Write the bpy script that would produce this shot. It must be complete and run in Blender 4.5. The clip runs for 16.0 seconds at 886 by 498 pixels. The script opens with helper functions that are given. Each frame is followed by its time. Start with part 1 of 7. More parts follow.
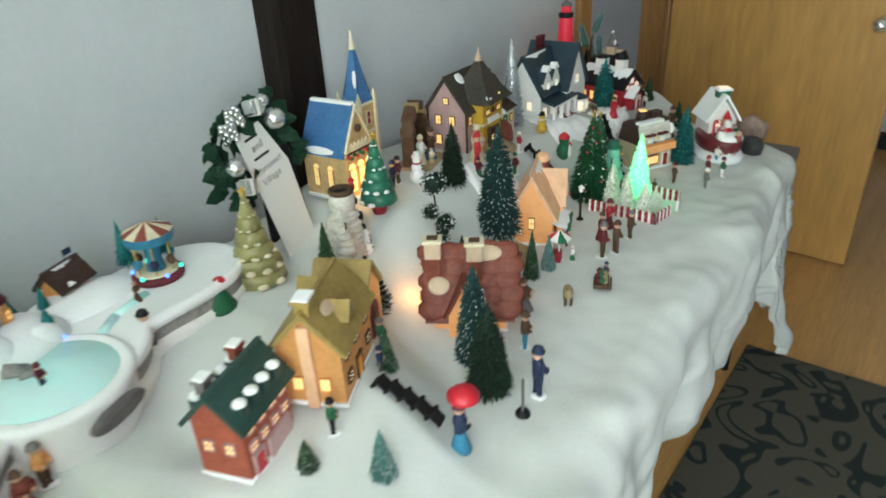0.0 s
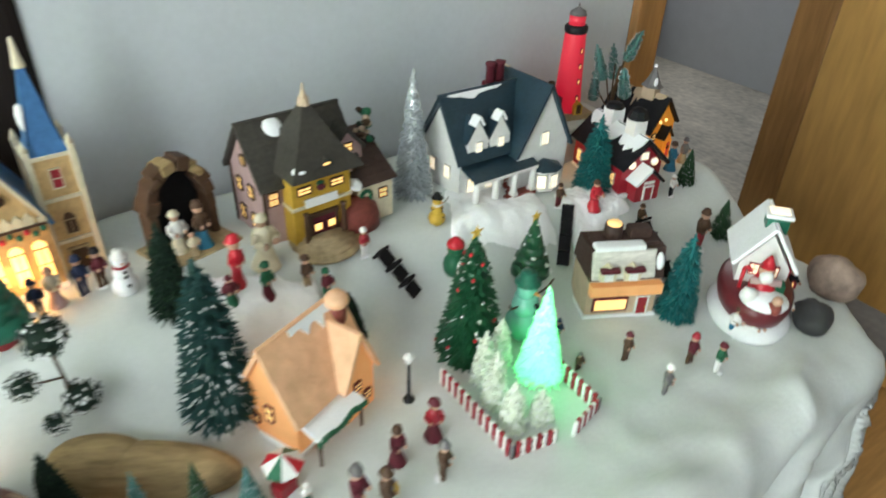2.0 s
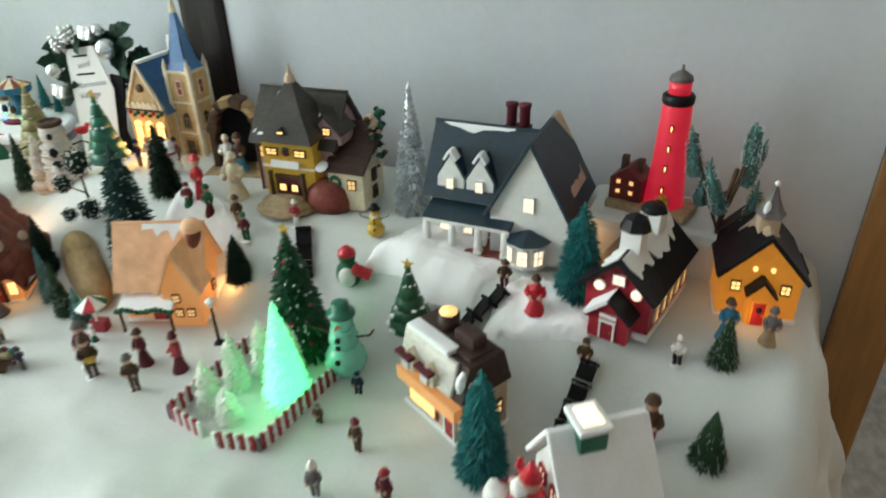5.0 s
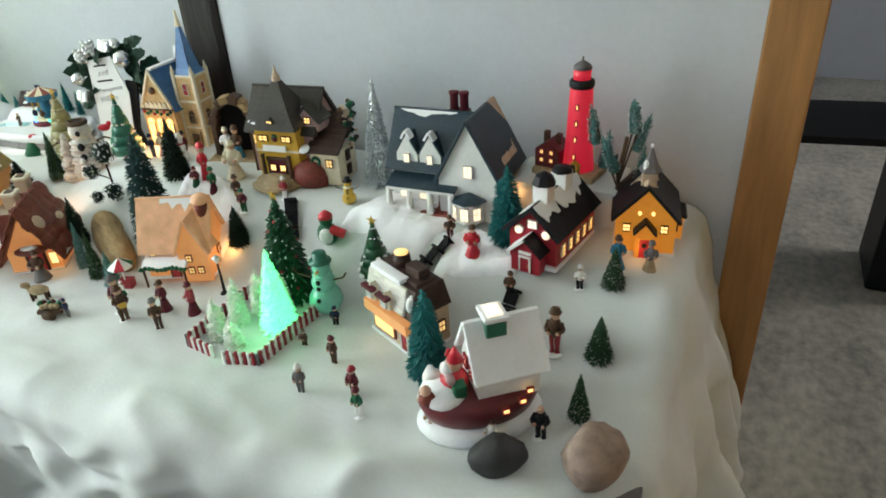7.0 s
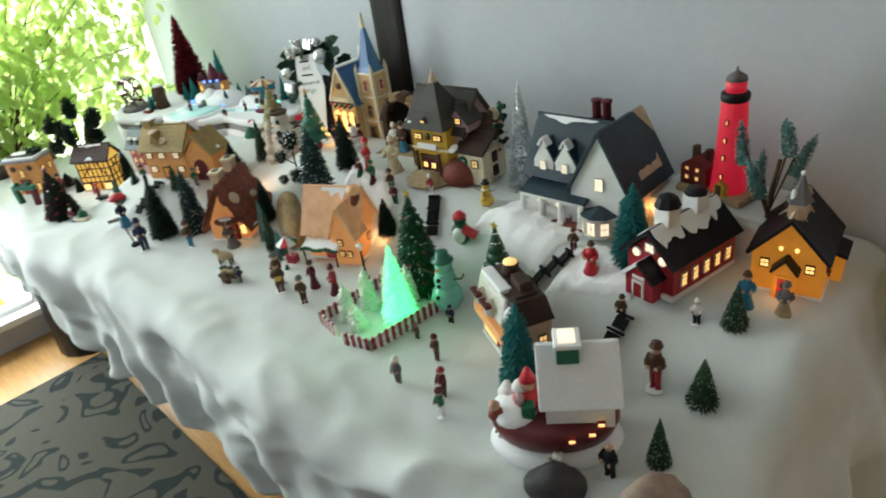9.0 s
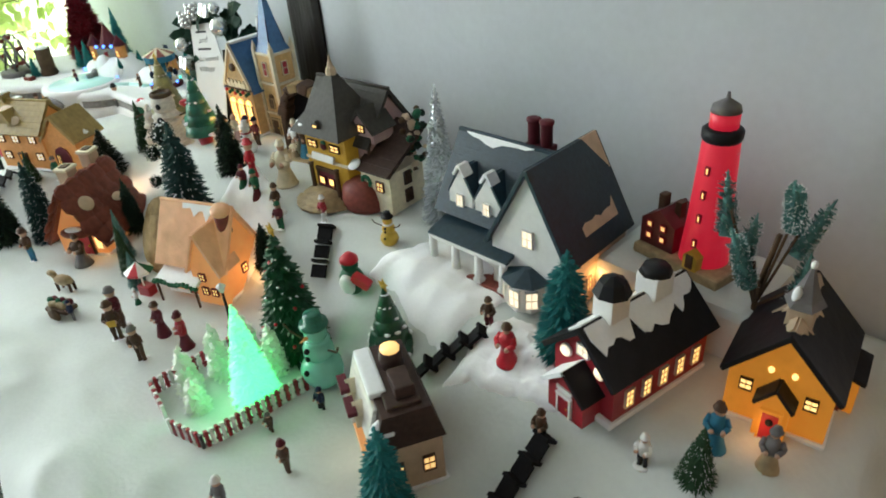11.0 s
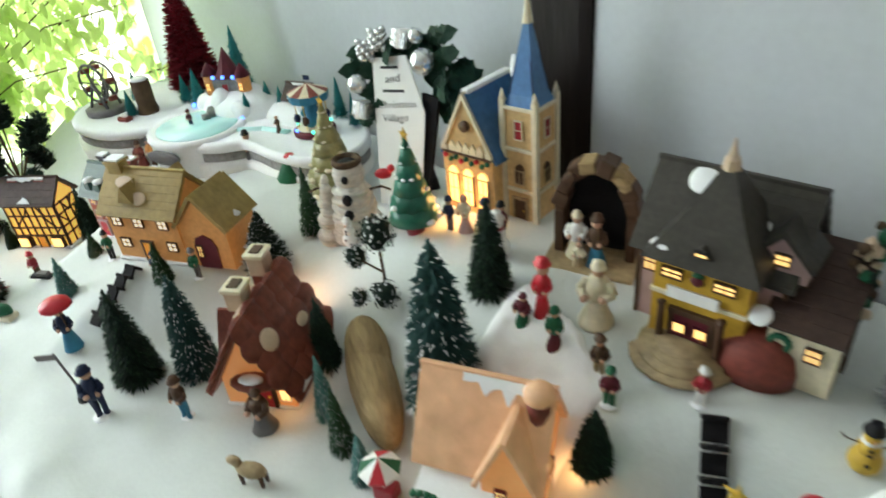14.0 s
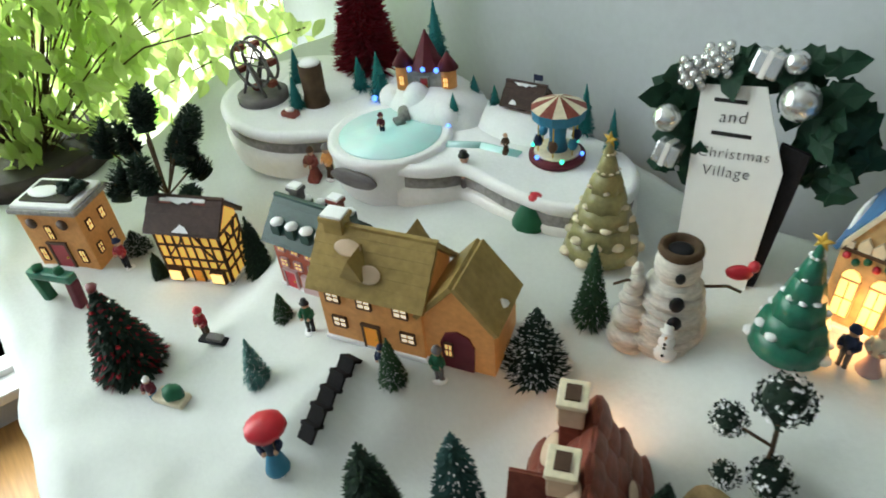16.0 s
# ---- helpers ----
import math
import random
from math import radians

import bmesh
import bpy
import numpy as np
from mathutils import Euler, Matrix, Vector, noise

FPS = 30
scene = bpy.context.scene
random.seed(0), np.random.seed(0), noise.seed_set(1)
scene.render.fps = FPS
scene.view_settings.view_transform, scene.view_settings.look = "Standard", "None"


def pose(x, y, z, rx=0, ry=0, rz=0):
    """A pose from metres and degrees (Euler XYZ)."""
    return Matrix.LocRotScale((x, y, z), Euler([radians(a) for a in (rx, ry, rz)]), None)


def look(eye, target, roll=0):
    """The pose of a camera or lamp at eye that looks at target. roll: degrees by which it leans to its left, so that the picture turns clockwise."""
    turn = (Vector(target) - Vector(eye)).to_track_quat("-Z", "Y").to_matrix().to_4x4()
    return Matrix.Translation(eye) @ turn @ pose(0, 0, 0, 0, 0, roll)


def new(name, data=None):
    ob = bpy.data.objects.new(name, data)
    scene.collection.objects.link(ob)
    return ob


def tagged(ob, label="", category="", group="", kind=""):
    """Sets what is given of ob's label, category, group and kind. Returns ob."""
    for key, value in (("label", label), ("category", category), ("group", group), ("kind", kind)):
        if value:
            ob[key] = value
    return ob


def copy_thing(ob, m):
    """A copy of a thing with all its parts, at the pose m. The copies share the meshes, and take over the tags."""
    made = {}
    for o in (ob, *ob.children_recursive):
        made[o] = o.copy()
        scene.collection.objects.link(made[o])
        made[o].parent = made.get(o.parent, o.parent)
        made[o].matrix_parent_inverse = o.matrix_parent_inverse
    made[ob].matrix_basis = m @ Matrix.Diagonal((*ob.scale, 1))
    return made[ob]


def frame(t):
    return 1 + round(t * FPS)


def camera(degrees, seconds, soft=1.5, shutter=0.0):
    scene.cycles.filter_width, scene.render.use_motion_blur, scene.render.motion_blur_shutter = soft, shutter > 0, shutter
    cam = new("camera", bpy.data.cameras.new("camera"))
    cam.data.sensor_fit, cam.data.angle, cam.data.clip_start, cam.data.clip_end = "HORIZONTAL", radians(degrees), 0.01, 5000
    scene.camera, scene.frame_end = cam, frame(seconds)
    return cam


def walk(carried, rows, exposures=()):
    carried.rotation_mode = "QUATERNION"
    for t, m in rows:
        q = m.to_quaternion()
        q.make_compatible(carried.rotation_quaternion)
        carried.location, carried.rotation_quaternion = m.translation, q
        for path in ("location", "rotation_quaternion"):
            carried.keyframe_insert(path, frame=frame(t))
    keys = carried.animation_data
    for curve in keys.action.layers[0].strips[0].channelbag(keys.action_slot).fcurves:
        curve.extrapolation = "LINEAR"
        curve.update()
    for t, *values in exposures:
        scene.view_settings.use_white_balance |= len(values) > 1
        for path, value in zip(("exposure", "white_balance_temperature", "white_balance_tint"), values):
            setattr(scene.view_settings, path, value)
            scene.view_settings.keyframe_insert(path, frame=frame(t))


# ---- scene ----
cam = camera(67.3, 16.0, soft=1.8, shutter=0.5)
PATH = [
    (0, (0.134, -0.026, 1.402), (1.521, 1.078, 0.476), -3.1),
    (0.5, (0.348, -0.006, 1.402), (1.644, 1.170, 0.432), -0.1),
    (1, (0.556, 0.052, 1.421), (1.836, 1.248, 0.456), 2.42),
    (1.5, (0.794, 0.081, 1.416), (1.944, 1.326, 0.355), 0.88),
    (2, (1.052, 0.024, 1.414), (2.008, 1.401, 0.322), 2.01),
    (2.5, (1.298, 0.019, 1.409), (2.080, 1.527, 0.354), -3.14),
    (3, (1.567, 0.014, 1.410), (2.142, 1.577, 0.303), -0.16),
    (3.5, (1.748, 0.026, 1.350), (2.054, 1.710, 0.315), -0.07),
    (4, (1.889, 0.107, 1.359), (1.812, 1.842, 0.368), 2.30),
    (4.5, (2.020, 0.091, 1.369), (1.472, 1.706, 0.324), 4.01),
    (5, (2.051, -0.005, 1.372), (1.287, 1.552, 0.375), -1.79),
    (5.2, (2.045, -0.060, 1.365), (1.354, 1.519, 0.351), -2.55),
    (7.3, (2.257, -0.192, 1.426), (1.440, 1.349, 0.448), -4.22),
    (7.5, (2.275, -0.188, 1.424), (1.359, 1.316, 0.477), -4.58),
    (8, (2.337, -0.178, 1.426), (1.156, 1.154, 0.516), -4.56),
    (8.5, (2.380, -0.148, 1.449), (1.080, 1.061, 0.529), -5.16),
    (9, (2.374, -0.073, 1.441), (1.054, 1.076, 0.472), -8.68),
    (9.5, (2.297, 0.009, 1.410), (1.070, 1.283, 0.476), -9.59),
    (9.7, (2.266, 0.043, 1.413), (1.092, 1.302, 0.396), -9.53),
    (11.8, (2.200, 0.312, 1.362), (0.902, 1.398, 0.297), -2.76),
    (12, (2.138, 0.283, 1.363), (0.864, 1.395, 0.294), -4.43),
    (12.5, (1.978, 0.221, 1.367), (0.757, 1.388, 0.296), -5.07),
    (13, (1.857, 0.246, 1.367), (0.569, 1.375, 0.334), -4.44),
    (13.5, (1.745, 0.281, 1.377), (0.412, 1.303, 0.291), -5.20),
    (14, (1.607, 0.280, 1.373), (0.334, 1.381, 0.293), -6.13),
    (14.5, (1.471, 0.247, 1.375), (0.192, 1.326, 0.280), -6.43),
    (15, (1.335, 0.274, 1.379), (-0.021, 1.227, 0.260), -6.05),
    (15.5, (1.208, 0.302, 1.394), (-0.128, 1.170, 0.184), -6.15),
    (16, (1.123, 0.281, 1.401), (-0.144, 1.196, 0.154), -5.64),
]
walk(cam, [(t, look(eye, target, roll)) for t, eye, target, roll in PATH],
     exposures=[(t, stops, 6300, 12) for t, stops in ((0, -0.87), (1.5, -0.45), (2.5, -0.38), (4.0, -0.1), (5.0, -0.36), (7.5, -0.3), (8.5, -0.55), (9.5, -0.58), (12.0, -0.3), (13.0, -0.4), (14.5, -0.62), (16.0, -0.84))])

# ---------- world and light ----------
world = bpy.data.worlds.new("world")
scene.world = world
world.use_nodes = True
wn = world.node_tree
sky = wn.nodes.new("ShaderNodeTexSky")
sky.sky_type, sky.sun_disc, sky.sun_elevation, sky.sun_rotation = "NISHITA", False, radians(38), radians(265)
wn.nodes["Background"].inputs[1].default_value = 0.12
wn.links.new(sky.outputs[0], wn.nodes["Background"].inputs[0])


def area(name, m, sx, sy, watts, colour):
    li = bpy.data.lights.new(name, "AREA")
    li.shape, li.size, li.size_y, li.energy, li.color = "RECTANGLE", sx, sy, watts, colour
    ob = new(name, li)
    ob.matrix_world = m
    return ob


area("window_daylight", look((-0.545, -0.18, 1.20), (1.5, -0.18, 0.75)), 1.75, 1.95, 116, (0.93, 1.0, 1.06))
# weak fill from behind the camera, through an added, unseen south window
area("south_window_daylight", look((1.9, -2.62, 1.5), (1.9, 1.0, 1.2)), 2.2, 1.4, 3.5, (0.90, 1.0, 1.08))
# unseen lamp added inside the hall to brighten its floor
area("hall_daylight", look((4.35, 3.0, 1.8), (2.6, 2.4, 0.0)), 1.2, 1.6, 27, (1.0, 0.98, 0.95))


# Point lamp added in the open, to spill a glowing thing's colour around it.
def spill_lamp(x, y, z, watts, colour, r=0.012):
    li = bpy.data.lights.new("village_bulb", "POINT")
    li.energy, li.color, li.shadow_soft_size = watts, colour, r
    ob = new("village_bulb", li)
    ob.location = (x, y, z)


# ---------- materials ----------
def mat(name, col, rough=0.6, metal=0.0, vary=0.25, scale=60.0, bump=0.15, emit=None, power=0.0, island=0.0, trans=0.0, stretch=None, col2=None):
    m = bpy.data.materials.new(name)
    m.use_nodes = True
    nt = m.node_tree
    N, L = nt.nodes, nt.links
    b = N["Principled BSDF"]
    b.inputs["Roughness"].default_value, b.inputs["Metallic"].default_value = rough, metal
    b.inputs["Specular IOR Level"].default_value = 0.5 if rough < 0.42 else 0.22
    tc = N.new("ShaderNodeTexCoord")
    vec = tc.outputs["Object"]
    if stretch:
        mp = N.new("ShaderNodeMapping")
        mp.inputs["Scale"].default_value = stretch
        L.new(vec, mp.inputs[0])
        vec = mp.outputs[0]
    n1, n2 = N.new("ShaderNodeTexNoise"), N.new("ShaderNodeTexNoise")
    for n, s in ((n1, scale), (n2, scale * 0.13)):
        n.inputs["Scale"].default_value, n.inputs["Detail"].default_value = s, 5
        L.new(vec, n.inputs["Vector"])
    add = N.new("ShaderNodeMath")
    add.operation = "ADD"
    L.new(n1.outputs[0], add.inputs[0])
    L.new(n2.outputs[0], add.inputs[1])
    fac = add.outputs[0]
    if island:
        g = N.new("ShaderNodeNewGeometry")
        ad = N.new("ShaderNodeMath")
        ad.operation = "MULTIPLY_ADD"
        ad.inputs[1].default_value = island
        L.new(g.outputs["Random Per Island"], ad.inputs[0])
        L.new(fac, ad.inputs[2])
        fac = ad.outputs[0]
    ramp = N.new("ShaderNodeValToRGB")
    lo = [c * (1 - vary) for c in (col2 or col)]
    hi = [min(1, c * (1 + vary * 0.6)) for c in col]
    e = ramp.color_ramp.elements
    e[0].position, e[0].color = 0.7, (*lo, 1)
    e[1].position, e[1].color = 1.25 if not island else 1.0 + island, (*hi, 1)
    half = N.new("ShaderNodeMapRange")
    half.inputs[1].default_value, half.inputs[2].default_value = 0.65, 1.35 + island
    L.new(fac, half.inputs[0])
    e[0].position, e[1].position = 0.0, 1.0
    L.new(half.outputs[0], ramp.inputs[0])
    L.new(ramp.outputs[0], b.inputs["Base Color"])
    if bump:
        bp = N.new("ShaderNodeBump")
        bp.inputs["Strength"].default_value, bp.inputs["Distance"].default_value = bump, 0.3 / scale
        L.new(n1.outputs[0], bp.inputs["Height"])
        L.new(bp.outputs[0], b.inputs["Normal"])
    if trans:
        b.inputs["Transmission Weight"].default_value = trans
    if emit:
        b.inputs["Emission Color"].default_value = (*emit, 1)
        b.inputs["Emission Strength"].default_value = power
    return m


M = {}


def mk(key, *a, **k):
    M[key] = mat(key, *a, **k)


mk("wall", (0.52, 0.55, 0.58), 0.75, vary=0.05, scale=90, bump=0.12)
mk("ceiling", (0.8, 0.8, 0.78), 0.9, vary=0.04, scale=50)
mk("oak", (0.36, 0.18, 0.060), 0.38, vary=0.35, scale=14, stretch=(6, 6, 0.6), bump=0.08)
mk("door_oak", (0.50, 0.28, 0.085), 0.35, vary=0.3, scale=10, stretch=(5, 5, 0.7), bump=0.06)
mk("floor_oak", (0.52, 0.29, 0.10), 0.32, vary=0.3, scale=16, stretch=(0.6, 8, 1), bump=0.05)
mk("dark_post", (0.011, 0.007, 0.006), 0.6, vary=0.5, scale=22, stretch=(3, 3, 0.5), bump=0.3)
mk("black", (0.012, 0.012, 0.014), 0.5, vary=0.4)
mk("black_felt", (0.012, 0.011, 0.012), 0.9, vary=0.4, scale=300)
mk("vinyl", (0.56, 0.53, 0.44), 0.3, vary=0.3, scale=30, stretch=(1.2, 0.8, 1), bump=0.03, col2=(0.34, 0.33, 0.28))
mk("card", (0.42, 0.25, 0.12), 0.8, vary=0.2)
mk("cloth", (0.63, 0.66, 0.64), 0.85, vary=0.05, scale=160, bump=0.25)
mk("batting", (0.95, 0.95, 0.96), 0.95, vary=0.03, scale=260, bump=0.5)
mk("snow", (0.86, 0.87, 0.88), 0.75, vary=0.05, scale=200, bump=0.4)
mk("white", (0.80, 0.79, 0.76), 0.35, vary=0.08, scale=120, bump=0.05)
mk("birch", (0.66, 0.63, 0.57), 0.6, vary=0.35, scale=90, stretch=(1, 1, 4), bump=0.5)
mk("cream", (0.72, 0.64, 0.46), 0.4, vary=0.2, scale=120)
mk("grey_stone", (0.30, 0.29, 0.28), 0.6, vary=0.4, scale=140, bump=0.4)
mk("tan_stone", (0.40, 0.30, 0.17), 0.5, vary=0.4, scale=110, bump=0.3)
mk("navy_roof", (0.016, 0.038, 0.055), 0.4, vary=0.35, scale=150, bump=0.3)
mk("blue_roof", (0.05, 0.16, 0.36), 0.38, vary=0.3, scale=120, bump=0.2)
mk("brown_roof", (0.06, 0.035, 0.028), 0.5, vary=0.4, scale=150, bump=0.4)
mk("grey_roof", (0.055, 0.050, 0.042), 0.5, vary=0.35, scale=160, bump=0.4)
mk("red_roof", (0.20, 0.055, 0.035), 0.45, vary=0.4, scale=110, bump=0.4)
mk("olive_roof", (0.32, 0.225, 0.075), 0.42, vary=0.3, scale=100, bump=0.25)
mk("green_roof", (0.02, 0.06, 0.05), 0.4, vary=0.3, scale=120, bump=0.3)
mk("red", (0.34, 0.018, 0.03), 0.4, vary=0.25)
mk("bright_red", (0.55, 0.015, 0.03), 0.4, vary=0.2)
mk("dark_red", (0.13, 0.015, 0.02), 0.4, vary=0.3)
mk("brick_red", (0.23, 0.06, 0.045), 0.5, vary=0.35, scale=170, bump=0.3)
# faint orange emission stands in for light shining through the porcelain walls
mk("orange_brick_glow", (0.50, 0.25, 0.09), 0.45, vary=0.25, scale=150, bump=0.2, emit=(1.0, 0.42, 0.10), power=0.16)
# yellow tower wall: weak emission imitates the light inside
mk("yellow_wall_glow", (0.48, 0.30, 0.04), 0.45, vary=0.2, scale=130, emit=(1.0, 0.55, 0.05), power=0.06)
mk("pink_wall", (0.50, 0.34, 0.33), 0.45, vary=0.15)
# peach emission on cottage walls replaces light passing through from inside
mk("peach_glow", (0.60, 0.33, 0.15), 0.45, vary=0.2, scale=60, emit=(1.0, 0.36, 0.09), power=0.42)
# warm glow put into the colour of roof, roof snow and inn pillar
mk("peach_faint_glow", (0.66, 0.42, 0.26), 0.45, vary=0.25, scale=45, bump=0.5, emit=(1.0, 0.40, 0.14), power=0.16)
# emission in the chapel walls and some doors stands in for inner light
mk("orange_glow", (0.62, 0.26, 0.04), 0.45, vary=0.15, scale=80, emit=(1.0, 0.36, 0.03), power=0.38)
# stone colour with a little emission, in place of light from within the church
mk("church_stone_glow", (0.52, 0.37, 0.18), 0.5, vary=0.3, scale=130, bump=0.3, emit=(1.0, 0.5, 0.15), power=0.07)
# plaster emits by itself, imitating the house lit from inside
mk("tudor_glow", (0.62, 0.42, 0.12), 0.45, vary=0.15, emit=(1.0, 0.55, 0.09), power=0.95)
# tan porcelain; on farmhouse wall and snow it paints in warm light
mk("bisque_and_warm_light", (0.58, 0.44, 0.31), 0.5, vary=0.2, scale=60, bump=0.2)
# red emission imitates inner light coming through the town house brick
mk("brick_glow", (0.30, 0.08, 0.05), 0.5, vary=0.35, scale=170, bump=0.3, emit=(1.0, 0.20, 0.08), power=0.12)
mk("timber", (0.05, 0.025, 0.015), 0.5, vary=0.3)
# red emission on the tower body imitates a light shining through it
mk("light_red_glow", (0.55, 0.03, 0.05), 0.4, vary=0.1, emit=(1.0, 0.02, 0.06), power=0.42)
mk("lit", (0.9, 0.6, 0.2), 0.4, vary=0.0, bump=0, emit=(1.0, 0.62, 0.20), power=2.3)
mk("lit_white", (0.9, 0.8, 0.6), 0.4, vary=0.0, bump=0, emit=(1.0, 0.80, 0.52), power=1.5)
mk("lit_soft", (0.9, 0.6, 0.25), 0.4, vary=0.0, bump=0, emit=(1.0, 0.60, 0.2), power=1.3)
mk("glow_tree", (0.7, 0.95, 0.80), 0.35, vary=0.05, emit=(0.09, 1.0, 0.28), power=1.1)
# faint green emission paints the glowing tree's light onto the frosted ornaments
mk("frost", (0.78, 0.82, 0.72), 0.3, vary=0.1, emit=(0.6, 1.0, 0.6), power=0.04)
# a little green emission is added to the snowman's translucent colour
mk("ice_snowman", (0.20, 0.48, 0.40), 0.2, vary=0.15, emit=(0.2, 0.9, 0.5), power=0.05)
mk("pool", (0.46, 0.72, 0.70), 0.15, vary=0.2, scale=22, emit=(0.05, 0.95, 0.7), power=0.16, col2=(0.78, 0.78, 0.86))
mk("led_blue", (0.1, 0.2, 0.9), 0.3, vary=0, bump=0, emit=(0.08, 0.25, 1.0), power=5)
mk("led_green", (0.1, 0.9, 0.5), 0.3, vary=0, bump=0, emit=(0.05, 1.0, 0.6), power=4)
mk("pine", (0.030, 0.075, 0.035), 0.75, vary=0.4, scale=300, island=0.5)
mk("dark_pine", (0.014, 0.030, 0.020), 0.75, vary=0.4, scale=300, island=0.5)
mk("teal_pine", (0.02, 0.17, 0.17), 0.7, vary=0.4, scale=300, island=0.6)
mk("teal_pale", (0.10, 0.24, 0.22), 0.7, vary=0.4, scale=300, island=0.6)
mk("blue_pine", (0.022, 0.065, 0.060), 0.7, vary=0.4, scale=300, island=0.6)
mk("cer_green", (0.018, 0.095, 0.042), 0.3, vary=0.35, scale=200, bump=0.3)
mk("cer_teal", (0.02, 0.16, 0.10), 0.3, vary=0.3, scale=200, bump=0.2)
mk("gold_green", (0.30, 0.28, 0.12), 0.35, vary=0.3, scale=200, bump=0.2)
mk("red_brush", (0.22, 0.012, 0.025), 0.75, vary=0.4, island=0.5)
mk("tinsel", (0.70, 0.74, 0.76), 0.25, metal=0.5, vary=0.4, scale=300, island=0.8, bump=0)
mk("silver", (0.72, 0.74, 0.74), 0.25, metal=0.85, vary=0.2)
mk("trunk", (0.09, 0.055, 0.03), 0.7, vary=0.4)
mk("driftwood", (0.40, 0.28, 0.14), 0.8, vary=0.4, scale=30, stretch=(1, 5, 5), bump=0.4)
mk("rock_dark", (0.05, 0.05, 0.05), 0.55, vary=0.35, scale=40)
mk("rock_tan", (0.33, 0.24, 0.19), 0.7, vary=0.5, scale=50, bump=0.5)
mk("holly", (0.010, 0.042, 0.022), 0.6, vary=0.5, scale=60, bump=0.2)
mk("paper", (0.76, 0.77, 0.74), 0.7, vary=0.04, scale=50, bump=0.05)
mk("ink", (0.02, 0.02, 0.02), 0.6, vary=0.1)
mk("skin", (0.55, 0.34, 0.24), 0.5, vary=0.1)
mk("navy", (0.02, 0.03, 0.07), 0.5, vary=0.2)
mk("blue", (0.04, 0.20, 0.32), 0.45, vary=0.2)
mk("brown", (0.09, 0.05, 0.03), 0.5, vary=0.3)
mk("maroon", (0.12, 0.02, 0.03), 0.5, vary=0.3)
mk("grey", (0.16, 0.15, 0.15), 0.5, vary=0.3)
mk("yellow", (0.62, 0.40, 0.06), 0.45, vary=0.2)
mk("green", (0.02, 0.12, 0.06), 0.45, vary=0.2)
mk("leaf", (0.36, 0.50, 0.15), 0.45, vary=0.45, scale=40, island=0.6)
mk("terracotta", (0.06, 0.05, 0.045), 0.6, vary=0.3)
mk("rug_dark", (0.045, 0.075, 0.07), 0.95, vary=0.4, scale=220, bump=0.4)
lf = M["leaf"].node_tree
tl = lf.nodes.new("ShaderNodeBsdfTranslucent")
tl.inputs[0].default_value = (0.72, 0.85, 0.34, 1)
mx = lf.nodes.new("ShaderNodeMixShader")
mx.inputs[0].default_value = 0.62
lf.links.new(lf.nodes["Principled BSDF"].outputs[0], mx.inputs[1])
lf.links.new(tl.outputs[0], mx.inputs[2])
lf.links.new(mx.outputs[0], lf.nodes["Material Output"].inputs[0])


def rug_material():
    m = bpy.data.materials.new("rug")
    m.use_nodes = True
    N, L = m.node_tree.nodes, m.node_tree.links
    b = N["Principled BSDF"]
    b.inputs["Roughness"].default_value = 0.95
    tc = N.new("ShaderNodeTexCoord")
    w = N.new("ShaderNodeTexNoise")
    w.inputs["Scale"].default_value, w.inputs["Distortion"].default_value, w.inputs["Detail"].default_value = 6.0, 1.6, 0.3
    L.new(tc.outputs["Object"], w.inputs["Vector"])
    wa = N.new("ShaderNodeMath")
    wa.operation = "PINGPONG"
    wa.inputs[1].default_value = 0.17
    L.new(w.outputs[0], wa.inputs[0])
    r = N.new("ShaderNodeValToRGB")
    r.color_ramp.elements[0].position, r.color_ramp.elements[0].color = 0.042, (0.008, 0.021, 0.018, 1)
    r.color_ramp.elements[1].position, r.color_ramp.elements[1].color = 0.052, (0.092, 0.088, 0.064, 1)
    L.new(wa.outputs[0], r.inputs[0])
    f = N.new("ShaderNodeTexNoise")
    f.inputs["Scale"].default_value = 350
    L.new(tc.outputs["Object"], f.inputs["Vector"])
    mu = N.new("ShaderNodeMix")
    mu.data_type, mu.blend_type = "RGBA", "MULTIPLY"
    mu.inputs[0].default_value = 0.6
    L.new(r.outputs[0], mu.inputs[6])
    L.new(f.outputs[0], mu.inputs[7])
    L.new(mu.outputs[2], b.inputs["Base Color"])
    bp = N.new("ShaderNodeBump")
    bp.inputs["Distance"].default_value = 0.003
    L.new(f.outputs[0], bp.inputs["Height"])
    L.new(bp.outputs[0], b.inputs["Normal"])
    return m


M["rug"] = rug_material()


# Self-lit backdrop: the garden's sunlight is put into its emission colours.
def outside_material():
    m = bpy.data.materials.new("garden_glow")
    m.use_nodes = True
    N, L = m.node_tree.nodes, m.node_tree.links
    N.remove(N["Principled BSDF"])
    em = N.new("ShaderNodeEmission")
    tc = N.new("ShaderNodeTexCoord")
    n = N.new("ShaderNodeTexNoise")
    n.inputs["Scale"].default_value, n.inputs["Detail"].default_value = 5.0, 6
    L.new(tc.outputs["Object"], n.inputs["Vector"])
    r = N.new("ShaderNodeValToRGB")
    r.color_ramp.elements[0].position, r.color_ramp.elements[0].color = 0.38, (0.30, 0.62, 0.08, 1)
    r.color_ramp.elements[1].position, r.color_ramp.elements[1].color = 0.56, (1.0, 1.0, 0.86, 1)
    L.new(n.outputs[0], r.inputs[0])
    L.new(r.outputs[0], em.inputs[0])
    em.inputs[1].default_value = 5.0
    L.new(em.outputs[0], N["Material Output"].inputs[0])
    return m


M["outside"] = outside_material()


